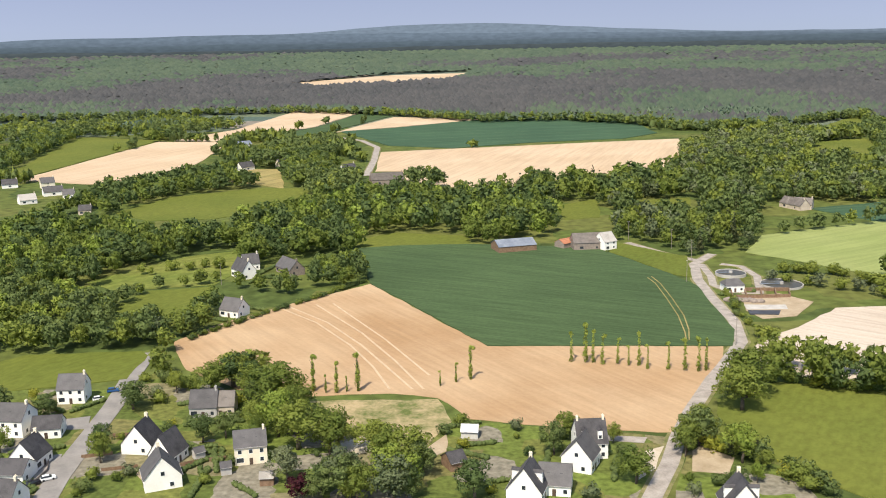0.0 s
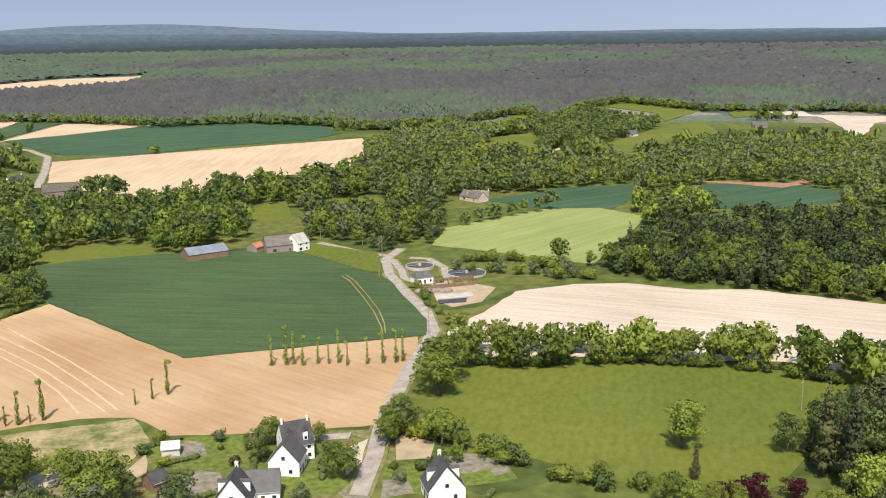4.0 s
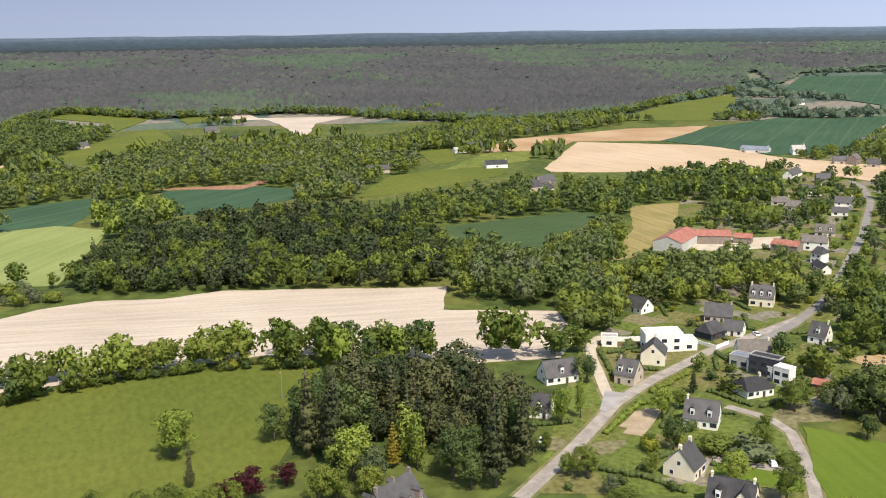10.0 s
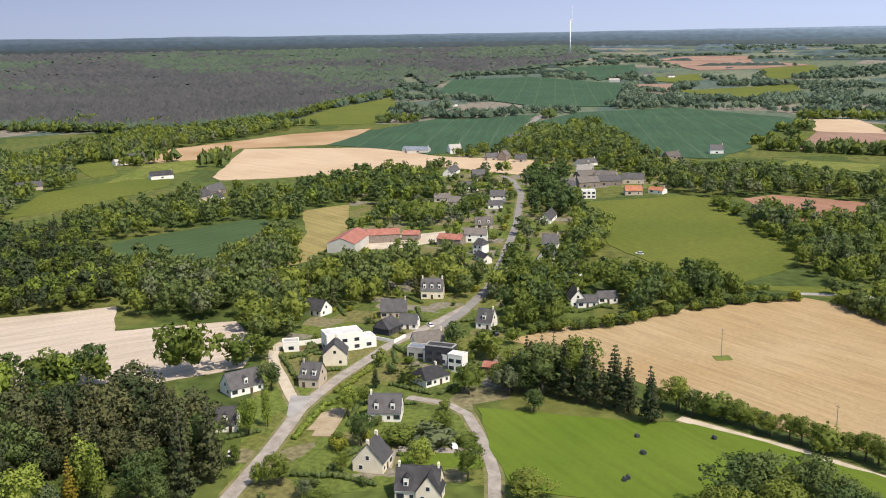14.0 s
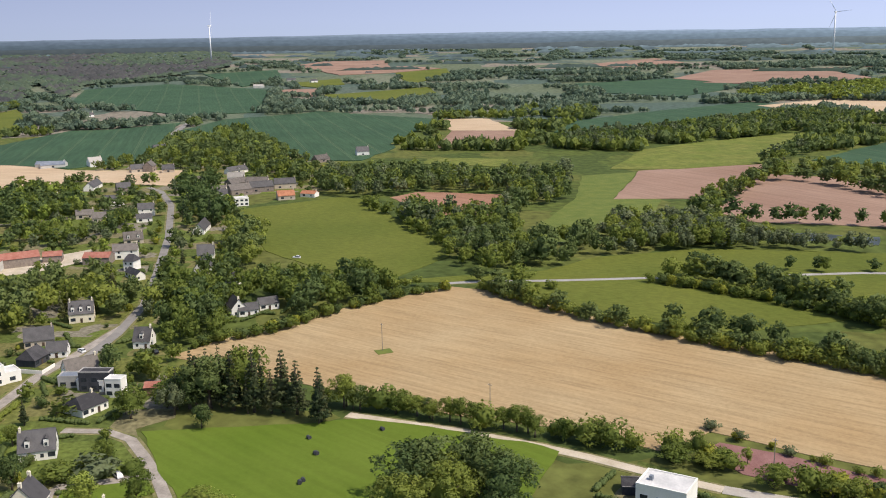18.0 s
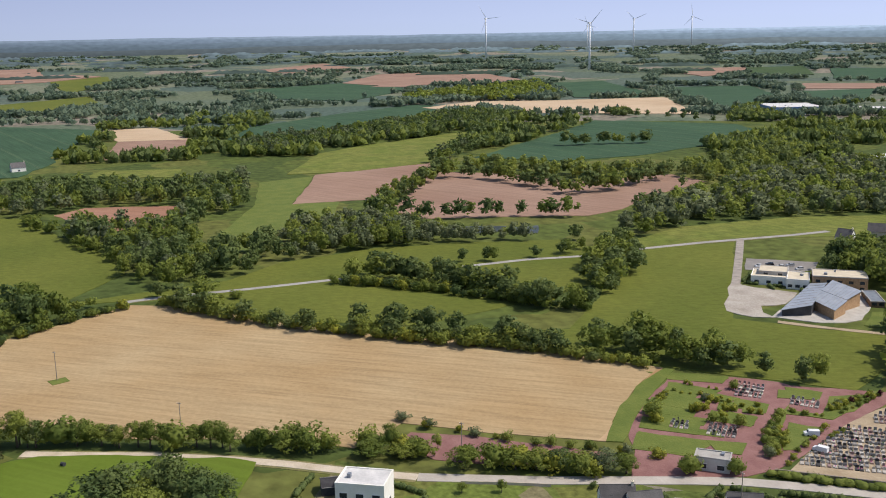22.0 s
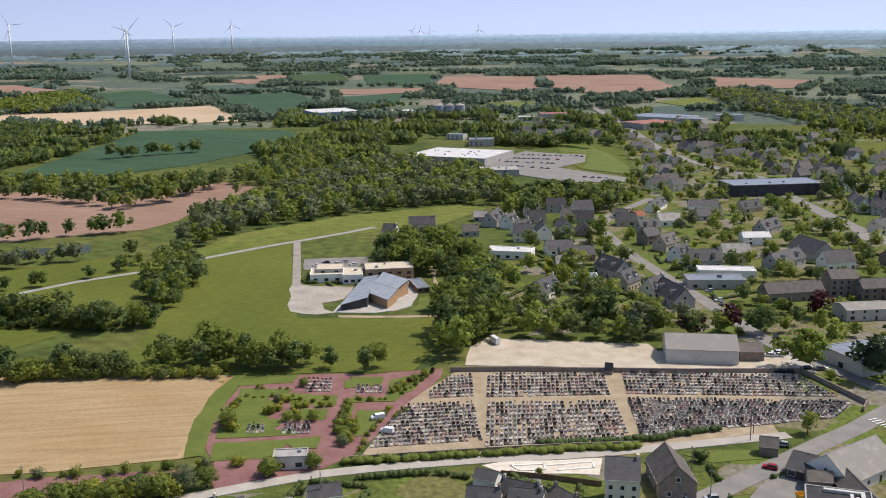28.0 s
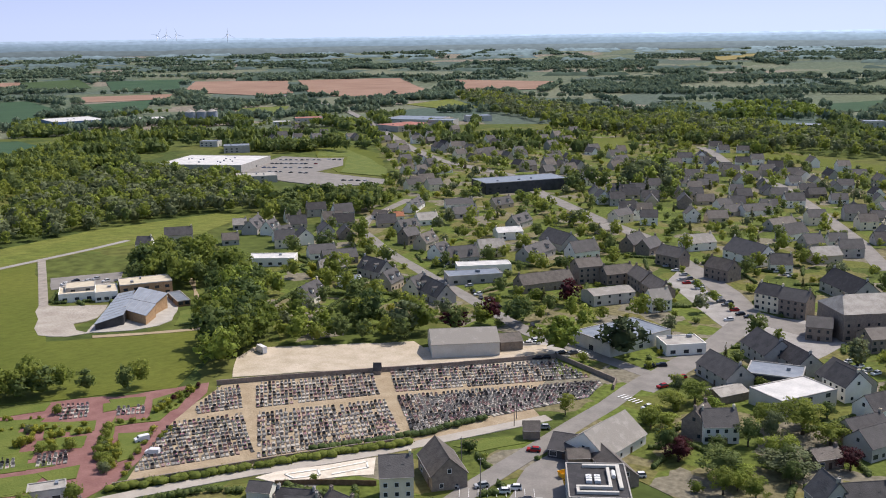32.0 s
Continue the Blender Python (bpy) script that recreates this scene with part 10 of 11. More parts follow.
wood("wood", "mixed broadleaf wood in fresh leaf", [(337.4, -314.5), (368.8, -356), (355.2, -371.6), (288.9, -306.4), (251.6, -249.2), (262.2, -247.6), (282.1, -260)], "oak4 dark2 lime1", 10.1, 15.2, 1.0, "wood")
wood("wood", "mixed broadleaf wood in fresh leaf", [(385.8, -315.5), (430, -356.1), (408, -393.6), (357.1, -348.6), (344.2, -324.6)], "oak2 dark3", 10.7, 15.2, 1.0, "wood")
wood("wood", "mixed broadleaf wood in fresh leaf", [(370.5, -449.1), (450.4, -589), (420.8, -582.3), (334.7, -439.8)], "oak2 dark3", 10.7, 15.2, 1.0, "wood")
wood("wood", "mixed broadleaf wood in fresh leaf", [(470.5, -497.1), (481.1, -562.4), (410.5, -581.3), (412.2, -510.3), (439.2, -464.2)], "oak2 dark3", 11.4, 13.9, 1.0, "wood")
# Pale willow leaves here stand in for the haze over this far wood.
wood("wood", "mixed broadleaf wood in fresh leaf", [(1053.7, -1689.6), (1050.9, -1797.2), (700.9, -1472.5), (472.5, -1317.5), (344.2, -1273), (154.2, -1067.1), (142.7, -991.8), (274.7, -1041.3), (390.2, -1089.7), (562, -1181.1), (790.6, -1369.5)], "willow4 oak2 dark1", 13.9, 15.2, 1.0, "wood")
wood("wood", "bright green plantation", [(461.1, -1496), (445, -1639.6), (364.9, -1640.1), (298, -1463.7), (368.2, -1360)], "lime3 oak1", 15.2, 15.2, 1.0, "wood")
wood("wood", "mixed broadleaf wood in fresh leaf", [(284.6, -710.4), (324.8, -849.7), (290.7, -843.4), (246.4, -729.7), (250.5, -679.8)], "willow3 lime2", 10.7, 16.4, 1.0, "wood")
row_of_trees("hedge_undergrowth", "low bushy undergrowth along a field edge", [(113.6, 328.2), (128.1, 320.8), (145.6, 314.7), (161.3, 311.1), (180.5, 304.3), (197.6, 292.8), (214.5, 280.5)], "bush5 darkbush2 limebush1", 3.8, 5.3, 1.2, 1.5, "tree line")
row_of_trees("hedge_undergrowth", "low bushy undergrowth along a field edge", [(217.6, 274.5), (236.6, 254.5), (251, 242.3)], "bush5 darkbush2 limebush1", 3.8, 5.3, 1.2, 1.5, "tree line")
row_of_trees("hedge_undergrowth", "low bushy undergrowth along a field edge", [(459.2, -6.9), (430.5, -26.9), (413.1, -43.1), (391.7, -64.2), (376.9, -84.3), (360.4, -102.2), (349, -119.9), (331.3, -147.3)], "bush5 darkbush2 limebush1", 3.8, 5.3, 1.2, 1.5, "tree line")
row_of_trees("hedge_undergrowth", "low bushy undergrowth along a field edge", [(387.3, -82.6), (359.2, -116.2), (326.7, -147.2), (302.1, -171.7)], "bush5 darkbush2 limebush1", 3.8, 5.3, 1.2, 1.5, "tree line")
row_of_trees("hedge_undergrowth", "low bushy undergrowth along a field edge", [(467.6, -89.9), (452.2, -113.6), (430.4, -146.3), (385.5, -169.9)], "bush5 darkbush2 limebush1", 3.8, 5.3, 1.2, 1.5, "tree line")
row_of_trees("hedge_undergrowth", "low bushy undergrowth along a field edge", [(458.8, -105), (434, -129.9), (415.7, -148.7), (389.2, -171.5), (377.2, -187.2)], "bush5 darkbush2 limebush1", 3.8, 5.3, 1.2, 1.5, "tree line")
row_of_trees("hedge_undergrowth", "low bushy undergrowth along a field edge", [(368.5, 110.5), (390.4, 81.1), (419.6, 56.5), (442.9, 32.8), (457.5, 6.6)], "bush5 darkbush2 limebush1", 3.8, 5.3, 1.2, 1.5, "tree line")
row_of_trees("hedgerow", "thick hedgerow with broadleaf trees", [(113.3, 326), (127.7, 318.8), (145.3, 312.9), (160.9, 309.6)], "oak4 dark1 bush1", 6.3, 17.1, 1.0, 2.5, "tree line")
row_of_trees("hedgerow", "thick hedgerow with broadleaf trees", [(161.9, 311.7), (181.4, 305.2), (199.7, 295.6), (216.4, 282.8)], "oak3 bush1 lime1", 5.3, 15.2, 0.9, 2.5, "tree line")
row_of_trees("hedgerow", "thick hedgerow with broadleaf trees", [(217.3, 273.6), (236, 253.8), (251.2, 242.5), (266.5, 236.5)], "oak3 dark2 lime1 bush1", 6.8, 17.1, 1.0, 2.5, "tree line")
row_of_trees("hedge_trees", "tall oaks at the field edge", [(270.9, 218.3), (286.5, 206.8)], "oak2 lime1", 8.8, 18.9, 1.1, 2.5, "tree line")
row_of_trees("hedge_trees", "tall oaks at the field edge", [(293.3, 201.5), (307.7, 196.2)], "oak2", 10.1, 15.2, 1.1, 2.5, "tree line")
row_of_trees("hedgerow", "thick hedgerow with broadleaf trees", [(201.3, 580.7), (242, 598.2), (281.4, 611.4)], "dark2 oak1", 10.1, 12.6, 1.0, 1.9, "tree line")
row_of_trees("hedgerow", "thick hedgerow with broadleaf trees", [(216, 474.4), (232.9, 446.9)], "oak2", 15.2, 11.4, 1.0, 1.9, "tree line")
row_of_trees("hedge", "low scrubby hedge", [(166.9, 488), (199.5, 477.9), (217.8, 424.8), (160.7, 471)], "willow2 bush2", 7.6, 6.3, 1.3, 1.9, "tree line")
row_of_trees("hedge", "low bushy hedge round the meadow", [(73.5, 274.4), (86, 264.5), (94.6, 250), (108.5, 226.6), (125.8, 210.2)], "bush3 limebush2 oak1 darkbush1", 6.3, 5.7, 1.1, 2.5, "tree line")
row_of_trees("hedge_trees", "big oak", [(93, 298.9), (100.8, 303.8)], "oak1", 8.8, 18.9, 1.2, 1.3, "tree line")
row_of_trees("hedgerow", "thick hedgerow with broadleaf trees", [(454, -6.9), (432.3, -27), (412.5, -42.9), (394.2, -64.5), (377.4, -84.4), (362, -102.6), (351, -120.5), (334.1, -148.3)], "bush2 oak2 dark4", 6.3, 10.7, 1.2, 2.3, "tree line")
row_of_trees("hedgerow", "thick hedgerow with broadleaf trees", [(390.4, -83.6), (364.3, -118.2), (329.7, -148.8), (307.8, -175.1), (288.8, -197.8)], "bush2 oak2 dark4", 6.3, 10.7, 1.2, 2.3, "tree line")
row_of_trees("hedgerow", "thick hedgerow with broadleaf trees", [(332.3, -166.7), (316.4, -180.1), (300.9, -193.3), (287, -204.4)], "oak3 dark1", 10.1, 13.9, 1.0, 2, "tree line")
row_of_trees("hedgerow", "thick hedgerow with broadleaf trees", [(477.7, -7.3), (453.3, -41.8)], "oak2 dark2 bush2", 7.6, 10.1, 1.3, 3.8, "tree line")
row_of_trees("copse_row", "dense belt of rounded trees", [(475.5, -91.2), (462.4, -116), (444.4, -150.7), (423.8, -156.4), (387.7, -170.5)], "dark4 oak2", 6.3, 12.6, 1.25, 5.7, "tree line")
row_of_trees("copse_row", "dense belt of rounded trees", [(473.4, -109), (445.6, -133.9), (423.7, -152.1), (393.1, -173.6), (375.9, -186.7)], "dark4 oak2", 6.3, 12.6, 1.25, 5.7, "tree line")
row_of_trees("copse_row", "dense belt of rounded trees", [(420.4, -203.6), (459, -232.9), (492, -260.8), (502, -273.7)], "dark2 oak3", 6.9, 12.6, 1.2, 3.8, "tree line")
row_of_trees("tree_row", "row of small round trees", [(488.5, -161.8), (481.4, -188.8), (486.7, -223.2), (496.3, -245.1)], "oak2 dark2", 10.1, 8.2, 1.2, 1.3, "tree line")
row_of_trees("tree_row", "row of field trees", [(658.5, -149.3), (614.7, -185.1), (604.3, -239.5), (583.8, -277.5)], "dark2 oak2", 10.1, 12.6, 1.15, 2.5, "tree line")
row_of_trees("tree_row", "row of field trees", [(970, -443), (952.8, -539)], "dark3 oak1", 8.8, 15.2, 1.2, 3.8, "tree line")
row_of_trees("tree_row", "row of field trees", [(1292.7, -588.6), (1251.8, -691.5), (1089.1, -746.3)], "dark2", 27.8, 13.9, 1.0, 2.5, "tree line")
row_of_trees("hedgerow", "thick hedgerow with broadleaf trees", [(904.7, -282.3), (984, -353.6), (1105.5, -466.4), (1160.6, -558.7)], "oak2 dark2", 10.1, 11.4, 1.2, 3.8, "tree line")
row_of_trees("hedgerow", "thick hedgerow with broadleaf trees", [(702.8, -169.8), (768.6, -211.7), (846.4, -271.3)], "oak2 dark2", 10.1, 10.1, 1.0, 3.8, "tree line")
row_of_trees("hedgerow", "thick hedgerow with broadleaf trees", [(713.4, 75.9), (630.8, 38), (549.1, 7.6), (518.5, -11.1)], "bush2 willow1 oak2", 8.8, 8.8, 1.2, 3.8, "tree line")
row_of_trees("hedgerow", "thick hedgerow with broadleaf trees", [(452.6, 49.6), (467.6, 17.8), (472.3, -4.4)], "oak2 bush2", 7.6, 6.3, 1.2, 2.5, "tree line")
row_of_trees("field_hedge", "green hedge along the dirt track", [(307.5, 50), (304, 34.6), (299.7, 23.2), (287.6, -4), (278.1, -29.3), (270.1, -48.4)], "bush3 oak3 dark1", 4.3, 8.8, 1.15, 1.5, "tree line")
row_of_trees("conifer_hedge", "tall row of dark cypress trees", [(306.3, 98.5), (305.9, 83.4), (300.4, 67.2), (300.1, 58)], "pine5 dark1", 3.8, 18.9, 1.15, 1.9, "tree line")
row_of_trees("conifer_hedge", "tall row of dark cypress trees", [(317.3, 95.9), (314.7, 81.7), (309.9, 67.3)], "pine3 dark1 oak1", 5.7, 18.9, 0.9, 2.5, "tree line")
row_of_trees("conifer_hedge", "old pines and oaks by the green field", [(299.6, 56.1), (292, 47.6), (296.7, 41.1)], "pine2 oak1", 7.6, 16.4, 1.2, 2.5, "tree line")
row_of_trees("tree_row", "big oaks by the field corner", [(305.9, 46), (305.7, 38.5)], "oak2", 7.6, 15.2, 1.2, 1.3, "tree line")
row_of_trees("tree_group", "group of oaks beside the lane", [(237.2, 20.5), (240.4, 7.2), (241.9, -3.3), (236.7, -10.5)], "oak2 dark3", 5.8, 16.4, 1.25, 2.5, "tree line")
row_of_trees("tree_group", "group of oaks beside the lane", [(224.6, 18.1), (227.4, 4), (227.2, -7.2)], "oak2 dark3", 5.8, 16.4, 1.25, 2.5, "tree line")
row_of_trees("shrub_row", "leafy shrubs of the memorial garden", [(269.6, -55.3), (262.5, -66.7), (255.5, -75.2)], "bush3 limebush1", 4, 6.3, 1.1, 1.5, "tree line")
row_of_trees("shrub_row", "leafy shrubs of the memorial garden", [(284.5, -73.1), (271.8, -85.4), (254.9, -104.2), (242, -124.9), (231.5, -137.8)], "bush2 limebush2 greybush1", 6.3, 3.5, 1.1, 1, "tree line")
row_of_trees("shrub_row", "leafy shrubs of the memorial garden", [(248.1, -83.4), (240, -96.1), (233.8, -106.6), (224.5, -120.8)], "bush3 limebush1", 4.5, 6.9, 1.1, 1.3, "tree line")
row_of_trees("tree_row", "field oaks beyond the memorial garden", [(300.5, -187.8), (280, -207)], "oak2 dark1", 10.1, 11.4, 1.1, 1.9, "tree line")
row_of_trees("tree_row", "young trees", [(268.2, -208.4), (270.3, -226.2)], "oak2 dark1", 11.4, 10.1, 0.9, 1.3, "tree line")
wood("conifer_grove", "dark grove of tall pines and firs", [(175.5, 219.8), (196.6, 231), (219.7, 225.4), (240.8, 203.4), (234.9, 177.4), (219.5, 159.5), (201.6, 153.8), (202.2, 170.6), (194.6, 188.1), (180.5, 199.8), (172.3, 208.1)], "pine7 cedar4 dark1", 7.4, 18.5, 1.1, "wood")
row_of_trees("tree_group", "bright garden trees", [(183.9, 182.3), (196, 178.2)], "slim1", 10.1, 15.2, 1.2, 1.3, "tree line")
row_of_trees("tree_group", "golden conifer", [(185.3, 180.3), (186.1, 179.4)], "gold1", 10.1, 11.4, 1.0, 0.3, "tree line")
row_of_trees("tree_group", "copper beeches", [(141.2, 196.5), (159.9, 194.7)], "copper1", 17.7, 10.1, 1.1, 0.6, "tree line")
row_of_trees("tree_group", "leafy trees", [(123.8, 207.4), (133, 200.2), (143.4, 189.7)], "oak2 lime1", 6.3, 10.1, 1.2, 1.9, "tree line")
row_of_trees("tree_group", "leafy garden trees", [(154.4, 180), (165, 173.9), (174.9, 173.4)], "oak2 lime1 willow2", 6.3, 12.6, 1.1, 1.9, "tree line")
row_of_trees("hedgerow", "thick hedgerow with broadleaf trees", [(-84.6, 323), (-72.1, 334.2), (-59, 316), (-48.3, 294.7)], "oak4 dark1", 6.3, 15.2, 1.3, 3.8, "tree line")
row_of_trees("hedgerow", "thick hedgerow with broadleaf trees", [(-62.8, 295.3), (-42.8, 280.4), (-31.6, 271.2), (-14.4, 258.4), (-9.3, 247.1)], "oak3 lime1 dark1", 6.9, 15.2, 1.25, 5.1, "tree line")
row_of_trees("hedgerow", "thick hedgerow with broadleaf trees", [(-35.7, 250.4), (-22.5, 239.5), (-10.5, 235.7)], "oak2 willow1 dark1", 6.3, 12.6, 1.2, 3.8, "tree line")
row_of_trees("tree_group", "copper beech", [(-39.5, 240.5), (-38.4, 240.5)], "copper1", 10.1, 10.1, 1.1, 0.4, "tree line")
row_of_trees("hedgerow", "thick hedgerow with broadleaf trees", [(65.3, 258.4), (72.3, 270.3), (78.6, 278.7)], "oak2 dark1", 5.1, 11.4, 1.1, 1.9, "tree line")
row_of_trees("hedge", "conifer hedge and shrubs", [(78.9, 267.3), (88.4, 261), (94.7, 251.2), (102.1, 242.1)], "darkbush2 pine1 bush1", 5.1, 7.6, 1.0, 1.9, "tree line")
row_of_trees("hedgerow", "thick hedgerow with broadleaf trees", [(-108.6, 348.4), (-98.8, 335.4), (-87.7, 323)], "oak2 bush2", 6.3, 10.1, 1.2, 2.5, "tree line")
row_of_trees("tree_group", "garden trees", [(-108.3, 288.4), (-105.2, 312.9)], "oak1 dark1", 11.4, 10.1, 1.2, 1.3, "tree line")
row_of_trees("hedge", "roadside hedge", [(133.3, 473.1), (129.1, 420.8), (126.1, 394.4)], "bush2 darkbush1", 6.3, 3.8, 1.2, 1.3, "tree line")
row_of_trees("hedgerow", "thick hedgerow with broadleaf trees", [(125.2, 376.8), (137.6, 379.8)], "bush2", 6.3, 5.1, 1.3, 2.5, "tree line")
row_of_trees("hedge", "hedge along the field", [(-105.7, 385.9), (-87.9, 413.7), (-60.3, 450.1), (-38.5, 481.8)], "bush2 darkbush1", 3.3, 2.5, 1.4, 0.5, "tree line")
row_of_trees("tree_group", "garden oaks", [(-51.4, 470.1), (-41.2, 481.4)], "oak2", 7.6, 13.9, 1.2, 2.5, "tree line")
row_of_trees("tree_group", "oaks", [(-115.2, 405.9), (-101.9, 400.7)], "oak2", 7.6, 12.6, 1.2, 2.5, "tree line")
wood("wood", "dark old trees beside the hamlet street", [(686.7, 203), (790.5, 227.7), (805.4, 207), (639, 157.9), (571.2, 154.4), (604.4, 175.7)], "dark5 pine1", 10.1, 15.2, 1.0, "wood")
row_of_trees("tree_row", "trees between the hamlet houses", [(667.5, 352.7), (718.1, 347.9), (713.3, 315.4), (659, 260.1), (707.4, 246.8)], "dark3 oak2", 10.1, 12.6, 1.1, 3.8, "tree line")
row_of_trees("tree_row", "trees between the hamlet houses", [(613.6, 284.3), (562.4, 241), (601, 225.2), (661.8, 226.6)], "dark2 oak3", 10.1, 11.4, 1.1, 3.8, "tree line")
row_of_trees("hedgerow", "thick hedgerow with broadleaf trees", [(642.8, -155.2), (694.5, -183.7), (748, -215.4), (829, -258.8), (868.4, -277.6)], "dark3 oak2 pine1", 7.6, 12.6, 1.1, 3.8, "tree line")
row_of_trees("tree_row", "thick dark tree belt above the pinkish field", [(793.8, -254.4), (773.7, -287.5), (711.3, -304.7), (668.1, -312.9), (681.3, -358), (713.4, -418)], "dark5 oak1", 8.2, 15.2, 1.2, 6.3, "tree line")
row_of_trees("hedgerow", "thick hedgerow with broadleaf trees", [(451.6, -245.6), (428.6, -223.2), (401.7, -202.9), (468.5, -258.4)], "dark3 oak2", 6.3, 12.6, 1.1, 5.1, "tree line")
row_of_trees("hedge_trees", "bright oaks along the edge of the conifer wood", [(236.6, 447.5), (258.8, 419.6), (289, 393.9), (316.3, 364.2), (348.8, 332.2), (365.8, 320.8)], "oak3 lime2", 6.9, 13.9, 1.1, 2.5, "tree line")
wood("wood", "garden trees and orchard below the town", [(264.9, -275.9), (287.7, -305.9), (259.8, -306.6), (251.1, -326.7), (226.6, -325.5), (205.3, -310.1), (224.1, -290.8), (244.7, -274.7)], "oak3 dark2 lime1 willow1", 11.4, 10.1, 1.1, "wood")
wood("wood", "garden trees", [(271.1, -256.2), (302.9, -294.1), (320.3, -329.9), (273.6, -290.5), (252.8, -258.4)], "oak3 dark2", 10.1, 13.9, 1.1, "wood")
row_of_trees("tree_group", "big street tree", [(157.9, -326.8), (157.3, -328.8)], "oak1", 10.1, 15.2, 1.2, 0.4, "tree line")
row_of_trees("tree_group", "dark cedar", [(135.3, -336.1), (133.9, -336.9)], "pine1", 10.1, 17.7, 1.3, 0.4, "tree line")
row_of_trees("tree_group", "copper beech", [(86.5, -260), (85.6, -260.5)], "copper1", 10.1, 7.6, 1.1, 0.3, "tree line")
row_of_trees("tree_group", "garden trees", [(102.6, -270.2), (98.3, -278)], "oak1 lime1", 7.6, 7.6, 1.2, 0.8, "tree line")
row_of_trees("tree_group", "garden trees", [(70.2, -239.9), (63.5, -247.8), (59.2, -242.7)], "oak2 copper1 lime1", 6.3, 7.6, 1.3, 1.3, "tree line")
row_of_trees("tree_group", "garden trees", [(63.4, -270.3), (56.1, -279.3)], "willow1 lime1", 7.6, 6.3, 1.3, 1.3, "tree line")
row_of_trees("tree_group", "garden trees", [(61.1, -316.7), (52.3, -316), (60.9, -300)], "oak1 dark1", 7.6, 7.6, 1.2, 1.3, "tree line")
row_of_trees("tree_group", "garden trees", [(199.6, -344.8), (199.7, -354.8), (205.4, -327.3)], "oak1 copper1 dark1", 8.8, 11.4, 1.1, 1.3, "tree line")
row_of_trees("tree_group", "street trees", [(145.3, -452.2), (133.9, -434.1), (115.8, -416.7), (87.7, -381)], "lime1 oak1", 11.4, 5.7, 1.1, 0.8, "tree line")
row_of_trees("shrub_row", "shrubs of the memorial garden", [(284.3, -173.1), (272.3, -183.9)], "limebush2 bush1", 3.8, 2, 1.0, 0.6, "tree line")
row_of_trees("shrub_row", "shrubs of the memorial garden", [(265.4, -171), (267.9, -176.6)], "greybush1", 2.8, 2.3, 1.0, 0.6, "tree line")
row_of_trees("shrub_row", "shrubs of the memorial garden", [(273.3, -161.3), (276.4, -166.4)], "greybush1", 2.8, 2.3, 1.0, 0.6, "tree line")
row_of_trees("shrub_row", "shrubs of the memorial garden", [(265.8, -165.6), (262.1, -169.9)], "limebush1", 3.8, 2.3, 1.0, 0.6, "tree line")
row_of_trees("shrub_row", "shrubs of the memorial garden", [(263.9, -175.7), (260.5, -181.5)], "limebush1", 3.8, 2.5, 1.0, 0.6, "tree line")
row_of_trees("shrub_row", "shrubs of the memorial garden", [(257.9, -181.4), (254.7, -186.8)], "limebush1", 3.8, 2.5, 1.0, 0.6, "tree line")
row_of_trees("shrub_row", "shrubs of the memorial garden", [(253.5, -166.9), (251.9, -172)], "limebush1", 3.8, 2.8, 1.0, 0.6, "tree line")
row_of_trees("shrub_row", "shrubs of the memorial garden", [(248.2, -172.8), (245.4, -177.7)], "bush1 limebush1", 3.8, 3, 1.0, 0.6, "tree line")
row_of_trees("shrub_row", "shrubs of the memorial garden", [(261.5, -151.2), (263, -153.3)], "bush1", 5.1, 5.1, 1.0, 0.6, "tree line")
row_of_trees("shrub_row", "shrubs of the memorial garden", [(244.5, -204.1), (248, -217.9), (249.5, -230.1)], "limebush1 bush1 copper1", 3.3, 2.5, 1.0, 0.6, "tree line")
row_of_trees("shrub_row", "shrubs of the memorial garden", [(228.6, -168.5), (238, -179), (248.3, -190.4)], "limebush1 bush2", 3.8, 3, 1.0, 0.6, "tree line")
row_of_trees("shrub_row", "shrubs of the memorial garden", [(214.7, -166.5), (225, -181.3), (234.4, -196.2)], "bush1 limebush1", 3.3, 2.3, 1.0, 0.6, "tree line")
row_of_trees("shrub_row", "shrubs of the memorial garden", [(220.3, -138.4), (215.1, -146.5)], "bush2", 5.1, 6.3, 1.0, 0.6, "tree line")
row_of_trees("shrub_row", "shrubs of the memorial garden", [(271.2, -185.6), (272.6, -188.5)], "bush1", 3.8, 5.1, 1.0, 0.6, "tree line")
row_of_trees("shrub_row", "yellow-green shrubs of the memorial garden", [(260.5, -162.6), (258.7, -168.1)], "limebush1", 2.8, 3, 1.1, 0.6, "tree line")
row_of_trees("shrub_row", "yellow-green shrubs of the memorial garden", [(257.3, -173.1), (254.9, -177.6)], "limebush1", 2.8, 3, 1.1, 0.6, "tree line")
row_of_trees("shrub_row", "yellow-green shrubs of the memorial garden", [(252.4, -179.2), (249.9, -184)], "limebush1", 2.8, 2.8, 1.1, 0.6, "tree line")
row_of_trees("shrub_row", "yellow-green shrubs of the memorial garden", [(249.6, -166), (246.7, -169.5)], "limebush2 bush1", 2.8, 3.3, 1.1, 0.6, "tree line")
row_of_trees("shrub_row", "yellow-green shrubs of the memorial garden", [(243.3, -170.9), (241.4, -174.9)], "limebush1 bush1", 3, 4, 1.1, 0.6, "tree line")
row_of_trees("shrub_row", "yellow-green shrubs of the memorial garden", [(270.1, -158.4), (275.6, -165)], "limebush1", 2, 2.5, 1.1, 0.6, "tree line")
